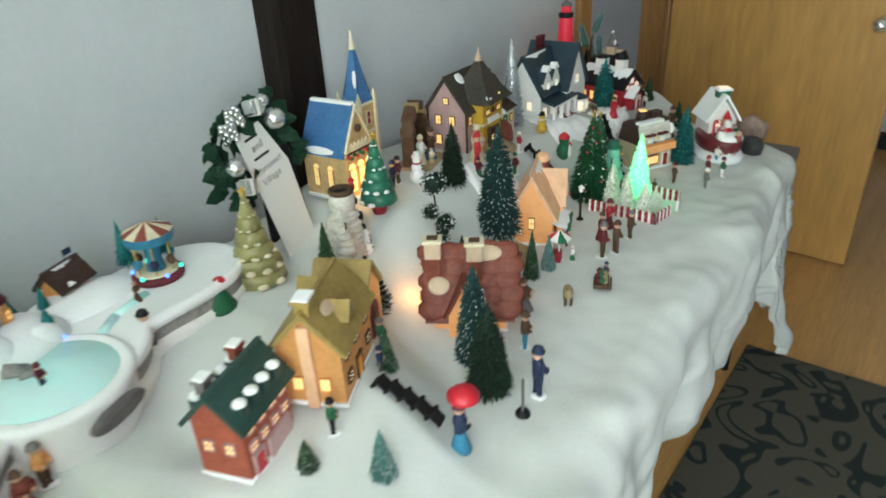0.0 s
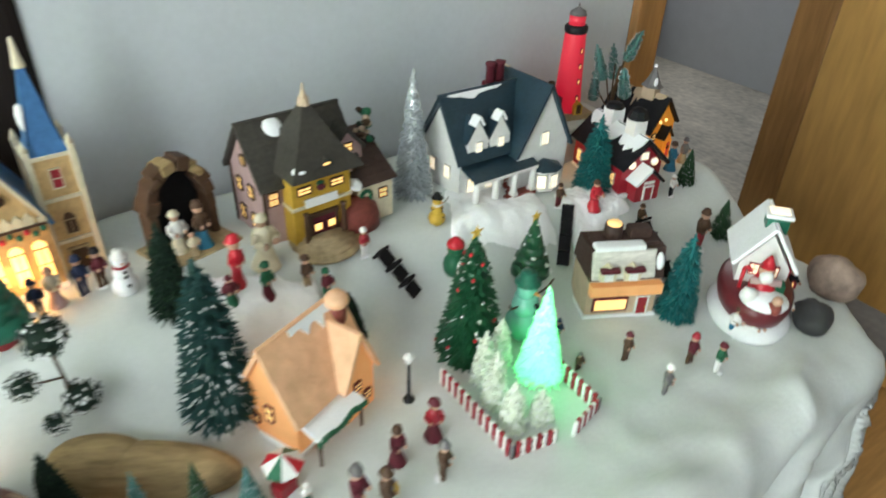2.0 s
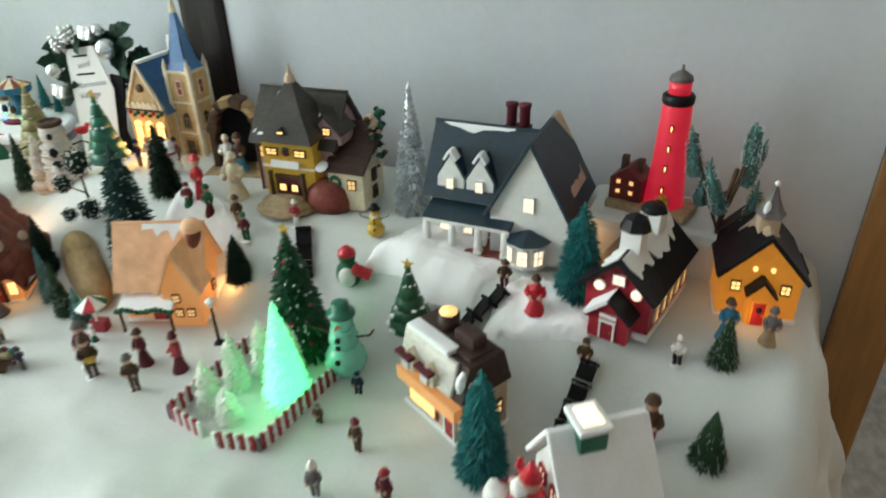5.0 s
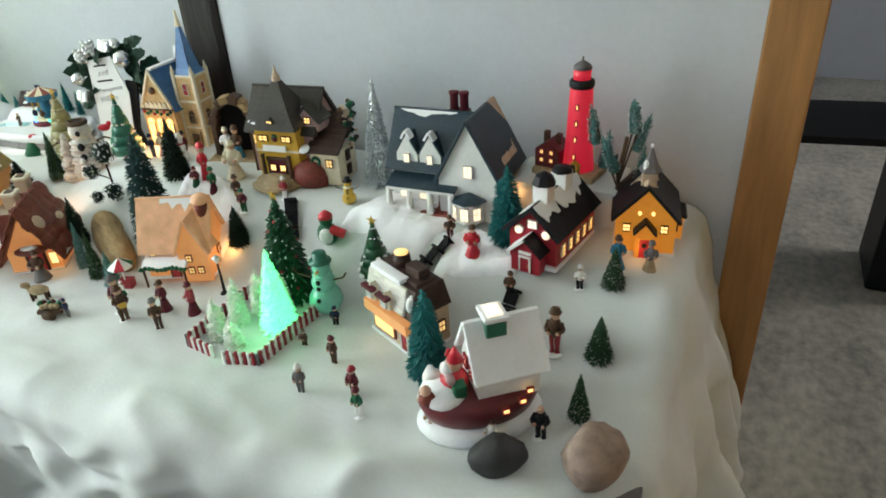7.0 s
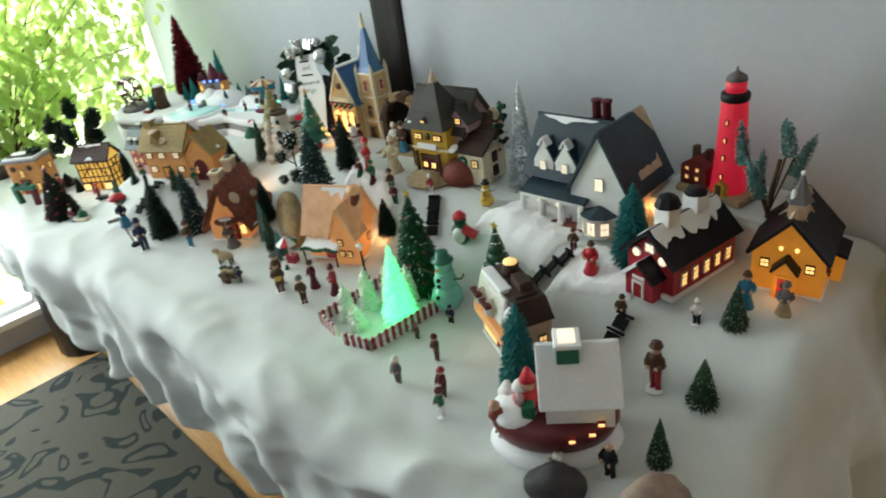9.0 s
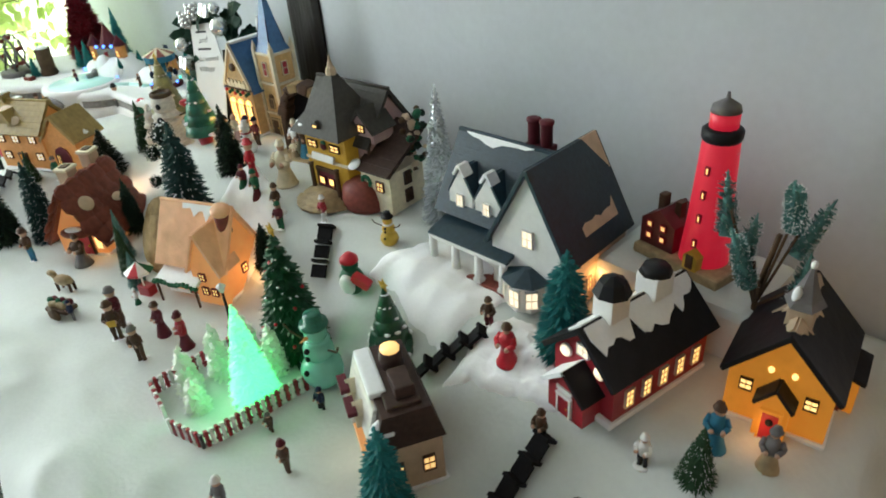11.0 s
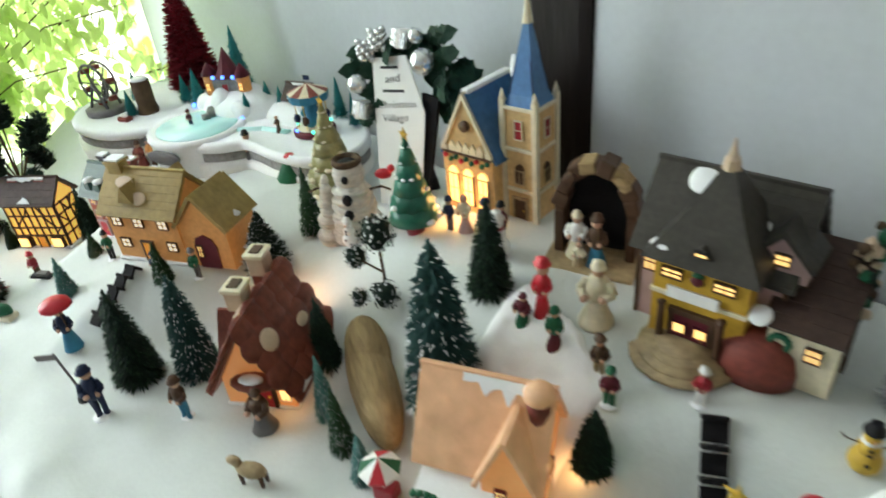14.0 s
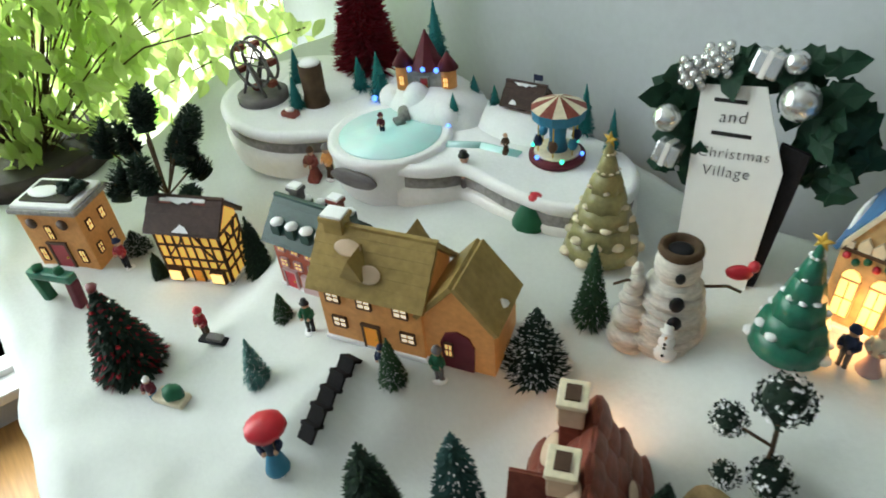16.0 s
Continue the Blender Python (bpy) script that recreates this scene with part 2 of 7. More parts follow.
# ---------- mesh helpers ----------
def T(x=0, y=0, z=0, rx=0, ry=0, rz=0):
    return pose(x, y, z, rx, ry, rz)


class B:
    """A bmesh with material slots by name."""

    def __init__(self):
        self.bm, self.slots = bmesh.new(), []

    def _mi(self, verts, m, smooth=False):
        if m not in self.slots:
            self.slots.append(m)
        i = self.slots.index(m)
        for f in {f for v in verts for f in v.link_faces}:
            f.material_index, f.smooth = i, smooth
        return self

    def box(self, c, s, m, r=None, bev=0.0):
        mx = Matrix.Translation(c) @ (r or Matrix()) @ Matrix.Diagonal((*s, 1))
        vs = bmesh.ops.create_cube(self.bm, size=1, matrix=mx)["verts"]
        if bev:
            es = list({e for v in vs for e in v.link_edges})
            vs = bmesh.ops.bevel(self.bm, geom=es, offset=bev, segments=2, affect="EDGES", profile=0.6)["verts"]
        return self._mi(vs, m)

    def cone(self, c, r1, r2, h, m, seg=12, r=None, smooth=True):
        mx = Matrix.Translation(c) @ (r or Matrix()) @ Matrix.Translation((0, 0, h / 2))
        vs = bmesh.ops.create_cone(self.bm, cap_ends=True, segments=seg, radius1=max(r1, 1e-5), radius2=max(r2, 1e-5), depth=h, matrix=mx)["verts"]
        return self._mi(vs, m, smooth)

    def ball(self, c, r, m, s=(1, 1, 1), seg=10, rough=0.0, rot=None):
        mx = Matrix.Translation(c) @ (rot or Matrix()) @ Matrix.Diagonal((r * s[0], r * s[1], r * s[2], 1))
        vs = bmesh.ops.create_uvsphere(self.bm, u_segments=seg, v_segments=max(5, seg * 2 // 3), radius=1, matrix=mx)["verts"]
        if rough:
            for v in vs:
                d = v.co - Vector(c)
                v.co += d * rough * noise.noise(v.co * 1.7 / r + Vector(c) * 31)
        return self._mi(vs, m, True)

    def lathe(self, c, prof, m, seg=14, r=None):
        mx = Matrix.Translation(c) @ (r or Matrix())
        rings = [[self.bm.verts.new(mx @ Vector((q * math.cos(2 * math.pi * k / seg), q * math.sin(2 * math.pi * k / seg), z))) for k in range(seg)] for q, z in prof]
        for a, b in zip(rings, rings[1:]):
            for k in range(seg):
                self.bm.faces.new((a[k], a[(k + 1) % seg], b[(k + 1) % seg], b[k]))
        self.bm.faces.new(rings[-1])
        self.bm.faces.new(rings[0][::-1])
        return self._mi([v for q in rings for v in q], m, seg > 8)

    def prism(self, pts, y0, y1, m, r=None):
        """A profile of (x, z) pushed from y0 to y1."""
        r = r or Matrix()
        a = [self.bm.verts.new(r @ Vector((x, y0, z))) for x, z in pts]
        b = [self.bm.verts.new(r @ Vector((x, y1, z))) for x, z in pts]
        self.bm.faces.new(a)
        self.bm.faces.new(b[::-1])
        n = len(pts)
        for i in range(n):
            self.bm.faces.new((a[i], b[i], b[(i + 1) % n], a[(i + 1) % n]))
        return self._mi(a + b, m)

    def tube(self, pts, r, m, seg=6):
        for p, q in zip(pts, pts[1:]):
            p, q = Vector(p), Vector(q)
            d = q - p
            self.cone(p, r, r, d.length, m, seg, d.to_track_quat("Z", "Y").to_matrix().to_4x4())
        return self

    def mesh(self, name):
        me = bpy.data.meshes.new(name)
        bmesh.ops.recalc_face_normals(self.bm, faces=self.bm.faces)
        self.bm.to_mesh(me)
        self.bm.free()
        for s in self.slots:
            me.materials.append(M[s])
        return me


def part(name, b, parent, label=""):
    ob = new(name, b.mesh(name) if isinstance(b, B) else b)
    ob.parent = parent
    return tagged(ob, label)


def thing(name, m, label, category, group=""):
    ob = new(name)
    ob.empty_display_size = 0.02
    ob.matrix_world = m
    return tagged(ob, label, category, group)


def solid(name, b, m, label, category, group="", kind=""):
    ob = new(name, b.mesh(name))
    ob.matrix_world = m
    return tagged(ob, label, category, group, kind)


# ---------- the snow-covered table ----------
KX = (-0.3, 0.0, 0.3, 0.43, 0.62, 0.70, 0.78, 0.85, 1.0, 1.2, 1.45, 1.65, 1.85, 2.1, 2.4)
KA = (0.095, 0.095, 0.095, 0.055, 0.074, 0.08, 0.087, 0.10, 0.135, 0.14, 0.125, 0.12, 0.10, 0.10, 0.08)
K0 = (0.50, 0.50, 0.50, 0.28, 0.28, 0.36, 0.50, 0.52, 0.56, 0.58, 0.62, 0.62, 0.58, 0.55, 0.5)
K1 = (0.74, 0.74, 0.74, 0.52, 0.52, 0.62, 0.76, 0.78, 0.78, 0.76, 0.78, 0.76, 0.74, 0.74, 0.7)


def ground(x, y):
    """Height of the cloth over the boxes that raise the back of the table."""
    a, y0, y1 = (float(np.interp(x, KX, k)) for k in (KA, K0, K1))
    t = min(1, max(0, (y - y0) / (y1 - y0)))
    q = min(1, max(0, (y - 0.60) / 0.16))
    back = 0.03 * q * q * (3 - 2 * q) * float(np.interp(x, (0.30, 0.43, 0.62, 0.78), (0, 1, 1, 0)))
    lump = 0.004 * noise.noise((x * 9, y * 9, 0)) + 0.0025 * noise.noise((x * 23, y * 23, 3))
    return 0.755 + back + a * t * t * (3 - 2 * t) + lump


def end_x(y):
    return 2.140 + 0.02 * (0.9 - y)


def front_y(x):
    """Where the cloth turns over the front edge of the table."""
    return float(np.interp(x, (0.0, 0.50, 0.80, 1.50, 1.80, 2.10), (0.200, 0.205, 0.255, 0.275, 0.290, 0.310)))


def tablecloth():
    us = np.arange(-0.58, 2.66, 0.010)
    vs = np.arange(-0.13, 1.02, 0.010)
    verts, rad = [], 0.045
    for v in vs:
        for u in us:
            fy = front_y(u)
            cy = max(v, fy + 0.025 * noise.noise((u * 3, 0, 0)))
            cx = min(max(u, -0.22), end_x(cy) - max(0, 0.13 - (cy - fy)) * 0.9)
            ox, oy = u - cx, v - cy
            far = math.hypot(ox, oy)
            z = ground(cx, cy)
            soft = max(0, 1 - max(0, cy - fy) / 0.15) * min(1, max(0, (2.1 - cx) * 4))
            z += soft * 0.026 * (1 - 2 * abs(noise.noise((u * 4.5 + v * 5, v * 9 - u * 1.5, 4)))) * (0.4 + 0.6 * abs(noise.noise((u * 3, 7, 0)) * 2)) - soft * 0.006
            if far < 1e-6:
                verts.append((cx, cy, z))
                continue
            dx, dy = ox / far, oy / far
            a = min(far / rad, math.pi / 2)
            run = max(0, far - rad * math.pi / 2)
            along = u * abs(dy) + v * abs(dx)
            fold = min(run, 0.30) * (0.05 * math.sin(along * 31 + 5 * noise.noise((along * 2.5, 1, 0))) + 0.16 * noise.noise((along * 8, run * 3, 5)) - 0.11) + 0.022 * noise.noise((along * 11, run * 9, 2)) * min(1, far * 9) + 0.008 * (1 - 2 * abs(noise.noise((along * 9 + run * 6, run * 14, 8)))) * min(1, far * 9)
            out = rad * math.sin(a) + fold + 0.34 * run * max(0.0, dx) ** 2
            z -= rad * (1 - math.cos(a)) + run
            verts.append((cx + dx * out, cy + dy * out, z + 0.006 * noise.noise((u * 12, v * 12, 9)) * min(1, run * 20)))
    nu, nv = len(us), len(vs)
    faces = [(j * nu + i, j * nu + i + 1, (j + 1) * nu + i + 1, (j + 1) * nu + i) for j in range(nv - 1) for i in range(nu - 1)]
    me = bpy.data.meshes.new("tablecloth")
    me.from_pydata(verts, [], faces)
    me.materials.append(M["cloth"])
    for p in me.polygons:
        p.use_smooth = True
    ob = new("tablecloth", me)
    so = ob.modifiers.new("thick", "SOLIDIFY")
    so.thickness = 0.003
    tagged(ob, "white snow-like cloth draped in folds over a display table", "tablecloth")


tablecloth()


def snow_pad(corners, seed, high=0.008):
    """A flat four-cornered sheet of bright fluffy snow with a torn edge, laid on the cloth."""
    b = B()
    n = 44
    (ax, ay), (bx, by), (cx, cy), (dx, dy) = corners
    grid = []
    for i in range(n + 1):
        row = []
        for j in range(n + 1):
            u, v = i / n, j / n
            rim = min(u, 1 - u, v, 1 - v) * 2
            x = (ax * (1 - u) + bx * u) * (1 - v) + (dx * (1 - u) + cx * u) * v
            y = (ay * (1 - u) + by * u) * (1 - v) + (dy * (1 - u) + cy * u) * v
            pull = 1 - rim
            x += pull * (0.010 * noise.noise((x * 28, y * 28, seed)) + 0.004 * noise.noise((x * 90, y * 90, seed)))
            y += pull * (0.010 * noise.noise((x * 28, y * 28, seed + 5)) + 0.004 * noise.noise((x * 90, y * 90, seed + 5)))
            lift = high * min(1, rim * 5) ** 0.6 * (0.9 + 0.5 * noise.noise((x * 34, y * 34, seed)) + 0.2 * noise.noise((x * 120, y * 120, seed)))
            row.append(b.bm.verts.new((x, y, ground(x, y) + lift - (0.004 if rim == 0 else 0))))
        grid.append(row)
    for p, q in zip(grid, grid[1:]):
        for j in range(n):
            b.bm.faces.new((p[j], q[j], q[j + 1], p[j + 1]))
    b._mi(list(b.bm.verts), "batting", True)
    solid("snow_blanket", b, Matrix(), "thin pad of bright fluffy white artificial snow on the cloth", "snow blanket", "snow pads")


snow_pad(((1.555, 0.725), (1.745, 0.685), (1.785, 0.830), (1.620, 0.850)), 1)
snow_pad(((1.765, 0.668), (1.925, 0.690), (1.925, 0.780), (1.795, 0.765)), 2, 0.012)
snow_pad(((1.165, 0.665), (1.330, 0.640), (1.330, 0.735), (1.190, 0.775)), 4, 0.012)

tb = thing("folding_table", T(1.0, 0.63, 0), "long table hidden under a white draped cloth", "table")
part("tabletop", B().box((0, 0, 0.715), (2.36, 0.70, 0.035), "grey", bev=0.006), tb)
for sx in (-1.05, 1.05):
    for sy in (-0.28, 0.28):
        part("leg", B().cone((sx, sy, 0), 0.014, 0.014, 0.70, "black"), tb)

# ---------- the room ----------
S = "structure"


def setting(name, b, label, category):
    return solid(name, b, Matrix(), label, category, kind=S)


YW = 1.03
setting("floor", B().box((1.9, -0.83, -0.05), (5.4, 3.7, 0.1), "floor_oak"), "honey oak strip floor", "floor")
setting("floor_hall", B().box((3.0, 3.1, -0.052), (4.2, 4.15, 0.1), "vinyl"), "beige marbled vinyl floor of the hall", "floor")
setting("wall_north_1", B().box((1.645, YW + 0.06, 1.25), (1.16, 0.12, 2.5), "wall"), "pale grey-blue painted wall", "wall")
setting("wall_north_2", B().box((0.200, YW + 0.10, 1.25), (1.60, 0.12, 2.5), "wall"), "pale grey-blue painted wall", "wall")
setting("wall_north_3", B().box((3.87, YW + 0.06, 1.25), (1.48, 0.12, 2.5), "wall"), "pale grey-blue painted wall", "wall")
setting("wall_north_lintel", B().box((2.678, YW + 0.06, 2.28), (0.9, 0.12, 0.44), "wall"), "wall above the doorway", "wall")
w = B()
w.box((-0.61, -0.8, 0.06), (0.12, 4.0, 0.12), "wall").box((-0.61, -0.8, 2.36), (0.12, 4.0, 0.28), "wall")
w.box((-0.61, -2.0, 1.17), (0.12, 1.7, 2.10), "wall")
setting("wall_west", w, "painted wall round a large window", "wall")
# the opening in this unseen wall is added for the south fill
ws = B().box((1.9, -2.74, 0.35), (5.4, 0.12, 0.7), "wall").box((1.9, -2.74, 2.4), (5.4, 0.12, 0.2), "wall")
ws.box((0.0, -2.74, 1.5), (1.6, 0.12, 1.6), "wall").box((3.8, -2.74, 1.5), (1.6, 0.12, 1.6), "wall")
setting("wall_south", ws, "painted wall with an unseen window opening added for fill light", "wall")
setting("wall_east", B().box((4.66, -0.83, 1.25), (0.12, 3.6, 2.5), "wall"), "pale blue painted wall", "wall")
setting("ceiling", B().box((1.9, 1.2, 2.56), (6.0, 8.2, 0.12), "ceiling"), "white ceiling", "ceiling")
setting("baseboard_1", B().box((3.87, YW - 0.008, 0.05), (1.4, 0.016, 0.10), "black"), "black baseboard", "baseboard")
setting("baseboard_2", B().box((4.59, -0.8, 0.05), (0.016, 3.4, 0.10), "black"), "black baseboard", "baseboard")
setting("wall_hall_1", B().box((3.0, 5.2, 1.25), (4.4, 0.12, 2.5), "wall"), "far wall of the hall", "wall")
setting("wall_hall_2", B().box((1.9, 3.2, 1.25), (0.12, 4.0, 2.5), "wall"), "side wall of the hall", "wall")
setting("wall_hall_3", B().box((5.1, 3.1, 1.25), (0.12, 4.1, 2.5), "wall"), "side wall of the hall", "wall")
win = thing("window_1", T(-0.58, 0.04, 0), "tall white-framed glazed door full of daylight", "window")
win["kind"] = S
fr = B()
for yy in (-1.07, -0.02, 1.072):
    fr.box((0, yy, 1.17), (0.06, 0.05, 2.10), "white", bev=0.004)
for zz in (0.145, 2.195):
    fr.box((0, -0.01, zz), (0.06, 2.07, 0.05), "white", bev=0.004)
part("window_frame", fr, win)
part("window_sill", B().box((0.05, 0, 0.135), (0.10, 2.2, 0.03), "white", bev=0.004), win)
setting("backdrop", B().box((-2.6, 0, 1.6), (0.02, 7.0, 5.0), "outside"), "self-lit sheet coloured as sunlit garden greenery beyond the window", "backdrop")
setting("post", B().box((1.033, YW + 0.060, 1.25), (0.121, 0.14, 2.5), "dark_post", bev=0.022), "dark stained timber post against the wall", "post")
tr = B()
tr.box((2.268, YW - 0.01, 1.05), (0.085, 0.022, 2.1), "oak", bev=0.004)
tr.box((3.105, YW - 0.01, 1.05), (0.085, 0.022, 2.1), "oak", bev=0.004)
tr.box((2.686, YW - 0.01, 2.12), (0.92, 0.022, 0.08), "oak", bev=0.004)
tr.box((2.25, YW + 0.065, 1.04), (0.03, 0.125, 2.08), "black").box((3.13, YW + 0.065, 1.04), (0.03, 0.125, 2.08), "oak")
setting("trim_door", tr, "oak casing round the doorway", "door frame")
setting("threshold", B().box((2.68, YW + 0.03, 0.006), (0.86, 0.07, 0.012), "black", bev=0.003), "dark threshold strip", "threshold")
dl = thing("door_1", T(3.05, 0.99, 0, 0, 0, -94), "flush honey oak door standing open", "door")
dl["kind"] = S
part("door_leaf", B().box((0.42, 0, 1.02), (0.84, 0.04, 2.02), "door_oak", bev=0.003), dl)
dk = B().cone((0.77, -0.02, 0.95), 0.026, 0.026, 0.008, "silver", r=T(0, 0, 0, 90)).ball((0.77, -0.06, 0.95), 0.027, "silver")
part("door_knob", dk, dl, "round metal knob")
setting("rug", B().box((1.02, -0.55, 0.006), (2.38, 1.74, 0.012), "rug", bev=0.003), "dark green rug with a scrolling beige pattern", "rug")


# ---------- village houses ----------
VH = "lit ceramic village houses"


def pane_window(parent, m, w, h, lit="lit", frame_mat="white", bars=(1, 1), arch=False):
    """A framed window whose outer face looks along local -y at the pose m, with a glowing pane under it."""
    t = max(0.0012, w * 0.09)
    f = B()
    for s in (-1, 1):
        f.box((s * w / 2, 0, 0), (t, 0.004, h + t), frame_mat).box((0, 0, s * h / 2), (w + t, 0.0045, t), frame_mat)
    for i in range(bars[0]):
        f.box(((i + 1) / (bars[0] + 1) * w - w / 2, 0, 0), (t * 0.7, 0.0035, h), frame_mat)
    for i in range(bars[1]):
        f.box((0, 0, (i + 1) / (bars[1] + 1) * h - h / 2), (w, 0.0036, t * 0.7), frame_mat)
    p = B()
    if arch:
        pts = [(-w / 2, -h / 2), (w / 2, -h / 2)] + [(w / 2 * math.cos(a), h / 2 + w / 2 * 1.3 * math.sin(a)) for a in (0, 0.5, 1.05, 1.57, 2.09, 2.64, 3.14)]
        p.prism(pts, -0.001, 0.002, lit)
    else:
        p.box((0, 0.0005, 0), (w, 0.002, h), lit)
    wo = part("window", f, parent)
    wo.matrix_basis = m
    part("pane", p, wo)
    return wo


def face(side, w, d, u, z, out=0.0015):
    """Pose on a wall of a w by d body: u runs along the wall, seen from outside."""
    return {"f": T(u, -d / 2 - out, z), "b": T(-u, d / 2 + out, z, 0, 0, 180), "l": T(-w / 2 - out, -u, z, 0, 0, -90), "r": T(w / 2 + out, u, z, 0, 0, 90)}[side]


def slope(s, h, rh, d, th):
    """The plane of one roof slope: x along the ridge, z down the slope from it, y out of it."""
    a = math.degrees(math.atan2(rh, d / 2))
    return T(0, 0, h + rh + th * 1.25) @ T(0, 0, 0, -s * a) @ (T(0, 0, 0, 90) if s < 0 else T(0, 0, 0, -90))


def ridge_snow(b, x0, x1, s, h, rh, d, th, deep, seed):
    n = 9
    low = [(x0 + (x1 - x0) * i / n, (0.35 + 0.65 * abs(noise.noise((i * 0.55 + seed, seed, 0))) * 2) * deep * math.sin(math.pi * (i + 0.5) / (n + 1)) ** 0.5) for i in range(n + 1)]
    sg = 1
    pts = [(x0, 0)] + [(x, sg * q) for x, q in low] + [(x1, 0)]
    b.prism(pts, -0.0022, 0.0022, "snow", slope(s, h, rh, d, th))


def eave_snow(b, x0, x1, s, h, rh, d, th, length, seed):
    n = 7
    sg = 1
    up = [(x0 + (x1 - x0) * i / n, sg * length * (1 - 0.30 * math.sin(math.pi * (i + 0.3) / (n + 0.6)) * (0.6 + 0.8 * abs(noise.noise((i * 0.7 + seed, 2, 0)))))) for i in range(n + 1)]
    b.prism([(x0, sg * length)] + up + [(x1, sg * length)], -0.0022, 0.0022, "snow", slope(s, h, rh, d, th))


def gable_roof(w, d, h, rh, m, over=0.008, th=0.006, snow=True, seed=1):
    """Two slabs with the ridge along x, over walls of height h, and snow that has slid in patches."""
    r = B()
    rows = []
    half = d / 2 + over
    L = math.hypot(half, rh * half / (d / 2))
    a = math.degrees(math.atan2(rh, d / 2))
    for s in (-1, 1):
        rot = T(0, 0, 0, -s * a)
        mid = Vector((0, s * half / 2, h + rh - (rh / (d / 2)) * half / 2 + th * 0.6))
        r.box(mid, (w + over * 2, L + th * 0.5, th), m, rot)
        n = max(3, int(L / 0.011))
        for i in range(n):
            k = (i + 0.5) / n
            c = Vector((0, s * half * k, h + rh - rh / (d / 2) * half * k + th * 1.15))
            rows.append(B().box(c, (w + over * 2 + 0.0012 * (i % 2), L / n * 0.97, 0.0022), m, T(0, 0, 0, -s * (a - 3)), 0.0004))
    r.box((0, 0, h + rh + th * 1.1), (w + over * 2 + 0.002, 0.006, 0.005), m, bev=0.001)
    sn = None
    if snow:
        sn = [B() for _ in range(4)]
        rnd = random.Random(seed)
        for s in (-1, 1):
            x0, x1 = sorted((rnd.uniform(-0.5, 0.0) * w, rnd.uniform(0.1, 0.5) * w))
            ridge_snow(sn[s + 1], x0, x1, s, h, rh, d, th, L * rnd.uniform(0.12, 0.3), rnd.random() * 9)
            k = rnd.uniform(-0.4, 0.4) * w
            eave_snow(sn[1 if s < 0 else 3], k - 0.12 * w, k + 0.12 * w, s, h, rh, d, th, L, rnd.random() * 9)
    return r, sn, rows


def chimney(parent, x, y, z, w, h, m, pots=0, top="snow"):
    c = B().box((x, y, z + h / 2), (w, w * 0.8, h), m, bev=0.001).box((x, y, z + h - 0.003), (w * 1.25, w * 1.05, 0.005), m, bev=0.001)
    if pots:
        for s in (-1, 1):
            c.cone((x + s * w * 0.28, y, z + h), w * 0.17, w * 0.14, 0.010, m, 8)
    else:
        c.box((x, y, z + h + 0.001), (w * 1.1, w * 0.9, 0.004), top, bev=0.0015)
    part("chimney", c, parent)


def walls(w, d, h, rh, m):
    b = B().prism([(-d / 2, 0), (d / 2, 0), (d / 2, h), (0, h + rh), (-d / 2, h)], -w / 2, w / 2, m, T(0, 0, 0, 0, 0, 90))
    return b


def door(parent, m, w, h, colour, frame_mat="white"):
    b = B().box((0, 0, h / 2), (w, 0.003, h), colour, bev=0.0006)
    for s in (-1, 1):
        b.box((s * w / 2, 0, h / 2), (w * 0.14, 0.005, h), frame_mat)
    b.box((0, 0, h), (w * 1.2, 0.006, w * 0.14), frame_mat)
    b.ball((w * 0.3, -0.0025, h * 0.45), w * 0.07, "yellow", seg=6)
    o = part("door", b, parent)
    o.matrix_basis = m
    return o


def house(x, y, rot, w, d, h, rh, wall, roof, label, z=None, trim=None, snow=True, seed=1, over=0.008):
    z = ground(x, y) - 0.003 if z is None else z
    t = thing("village_house", T(x, y, z, 0, 0, rot), label, "village house", VH)
    part("wall", walls(w, d, h, rh, wall), t)
    if trim:
        for sx in (-1, 1):
            part("trim_board", B().box((0, sx * d / 2, h - 0.002), (w, 0.004, 0.004), trim), t)
            for sy in (-1, 1):
                part("trim_board", B().box((sx * w / 2, sy * d / 2, h / 2), (0.004, 0.004, h), trim), t)
    part("snow_base", B().box((0, 0, 0.003), (w + 0.006, d + 0.006, 0.006), "snow", bev=0.002), t)
    r, sn, rows = gable_roof(w, d, h, rh, roof, over, snow=snow, seed=seed)
    ro = tagged(part("roof", r, t), "shingled roof")
    for q in rows:
        part("shingle_course", q, ro)
    for q in sn or ():
        part("snow_patch", q, t)
    return t


def gable_front(t, x, w, d, h, rh, wall, roof, out, y0):
    """A wing that comes forward of the front wall with its own gable to the front."""
    b = B().prism([(x - w / 2, 0), (x + w / 2, 0), (x + w / 2, h), (x, h + rh), (x - w / 2, h)], y0 - out, y0 + d, wall)
    part("wing", b, t)
    a = math.degrees(math.atan2(rh, w / 2))
    L = math.hypot(w / 2 + 0.006, rh * (w / 2 + 0.006) / (w / 2))
    for s in (-1, 1):
        k = (w / 2 + 0.006) / 2
        r = B().box((x + s * k, y0 + (d - out) / 2 - 0.003, h + rh - rh / (w / 2) * k + 0.003), (L, d + out + 0.008, 0.005), roof, T(0, 0, 0, 0, s * a), 0.0008)
        part("wing_roof", r, t)


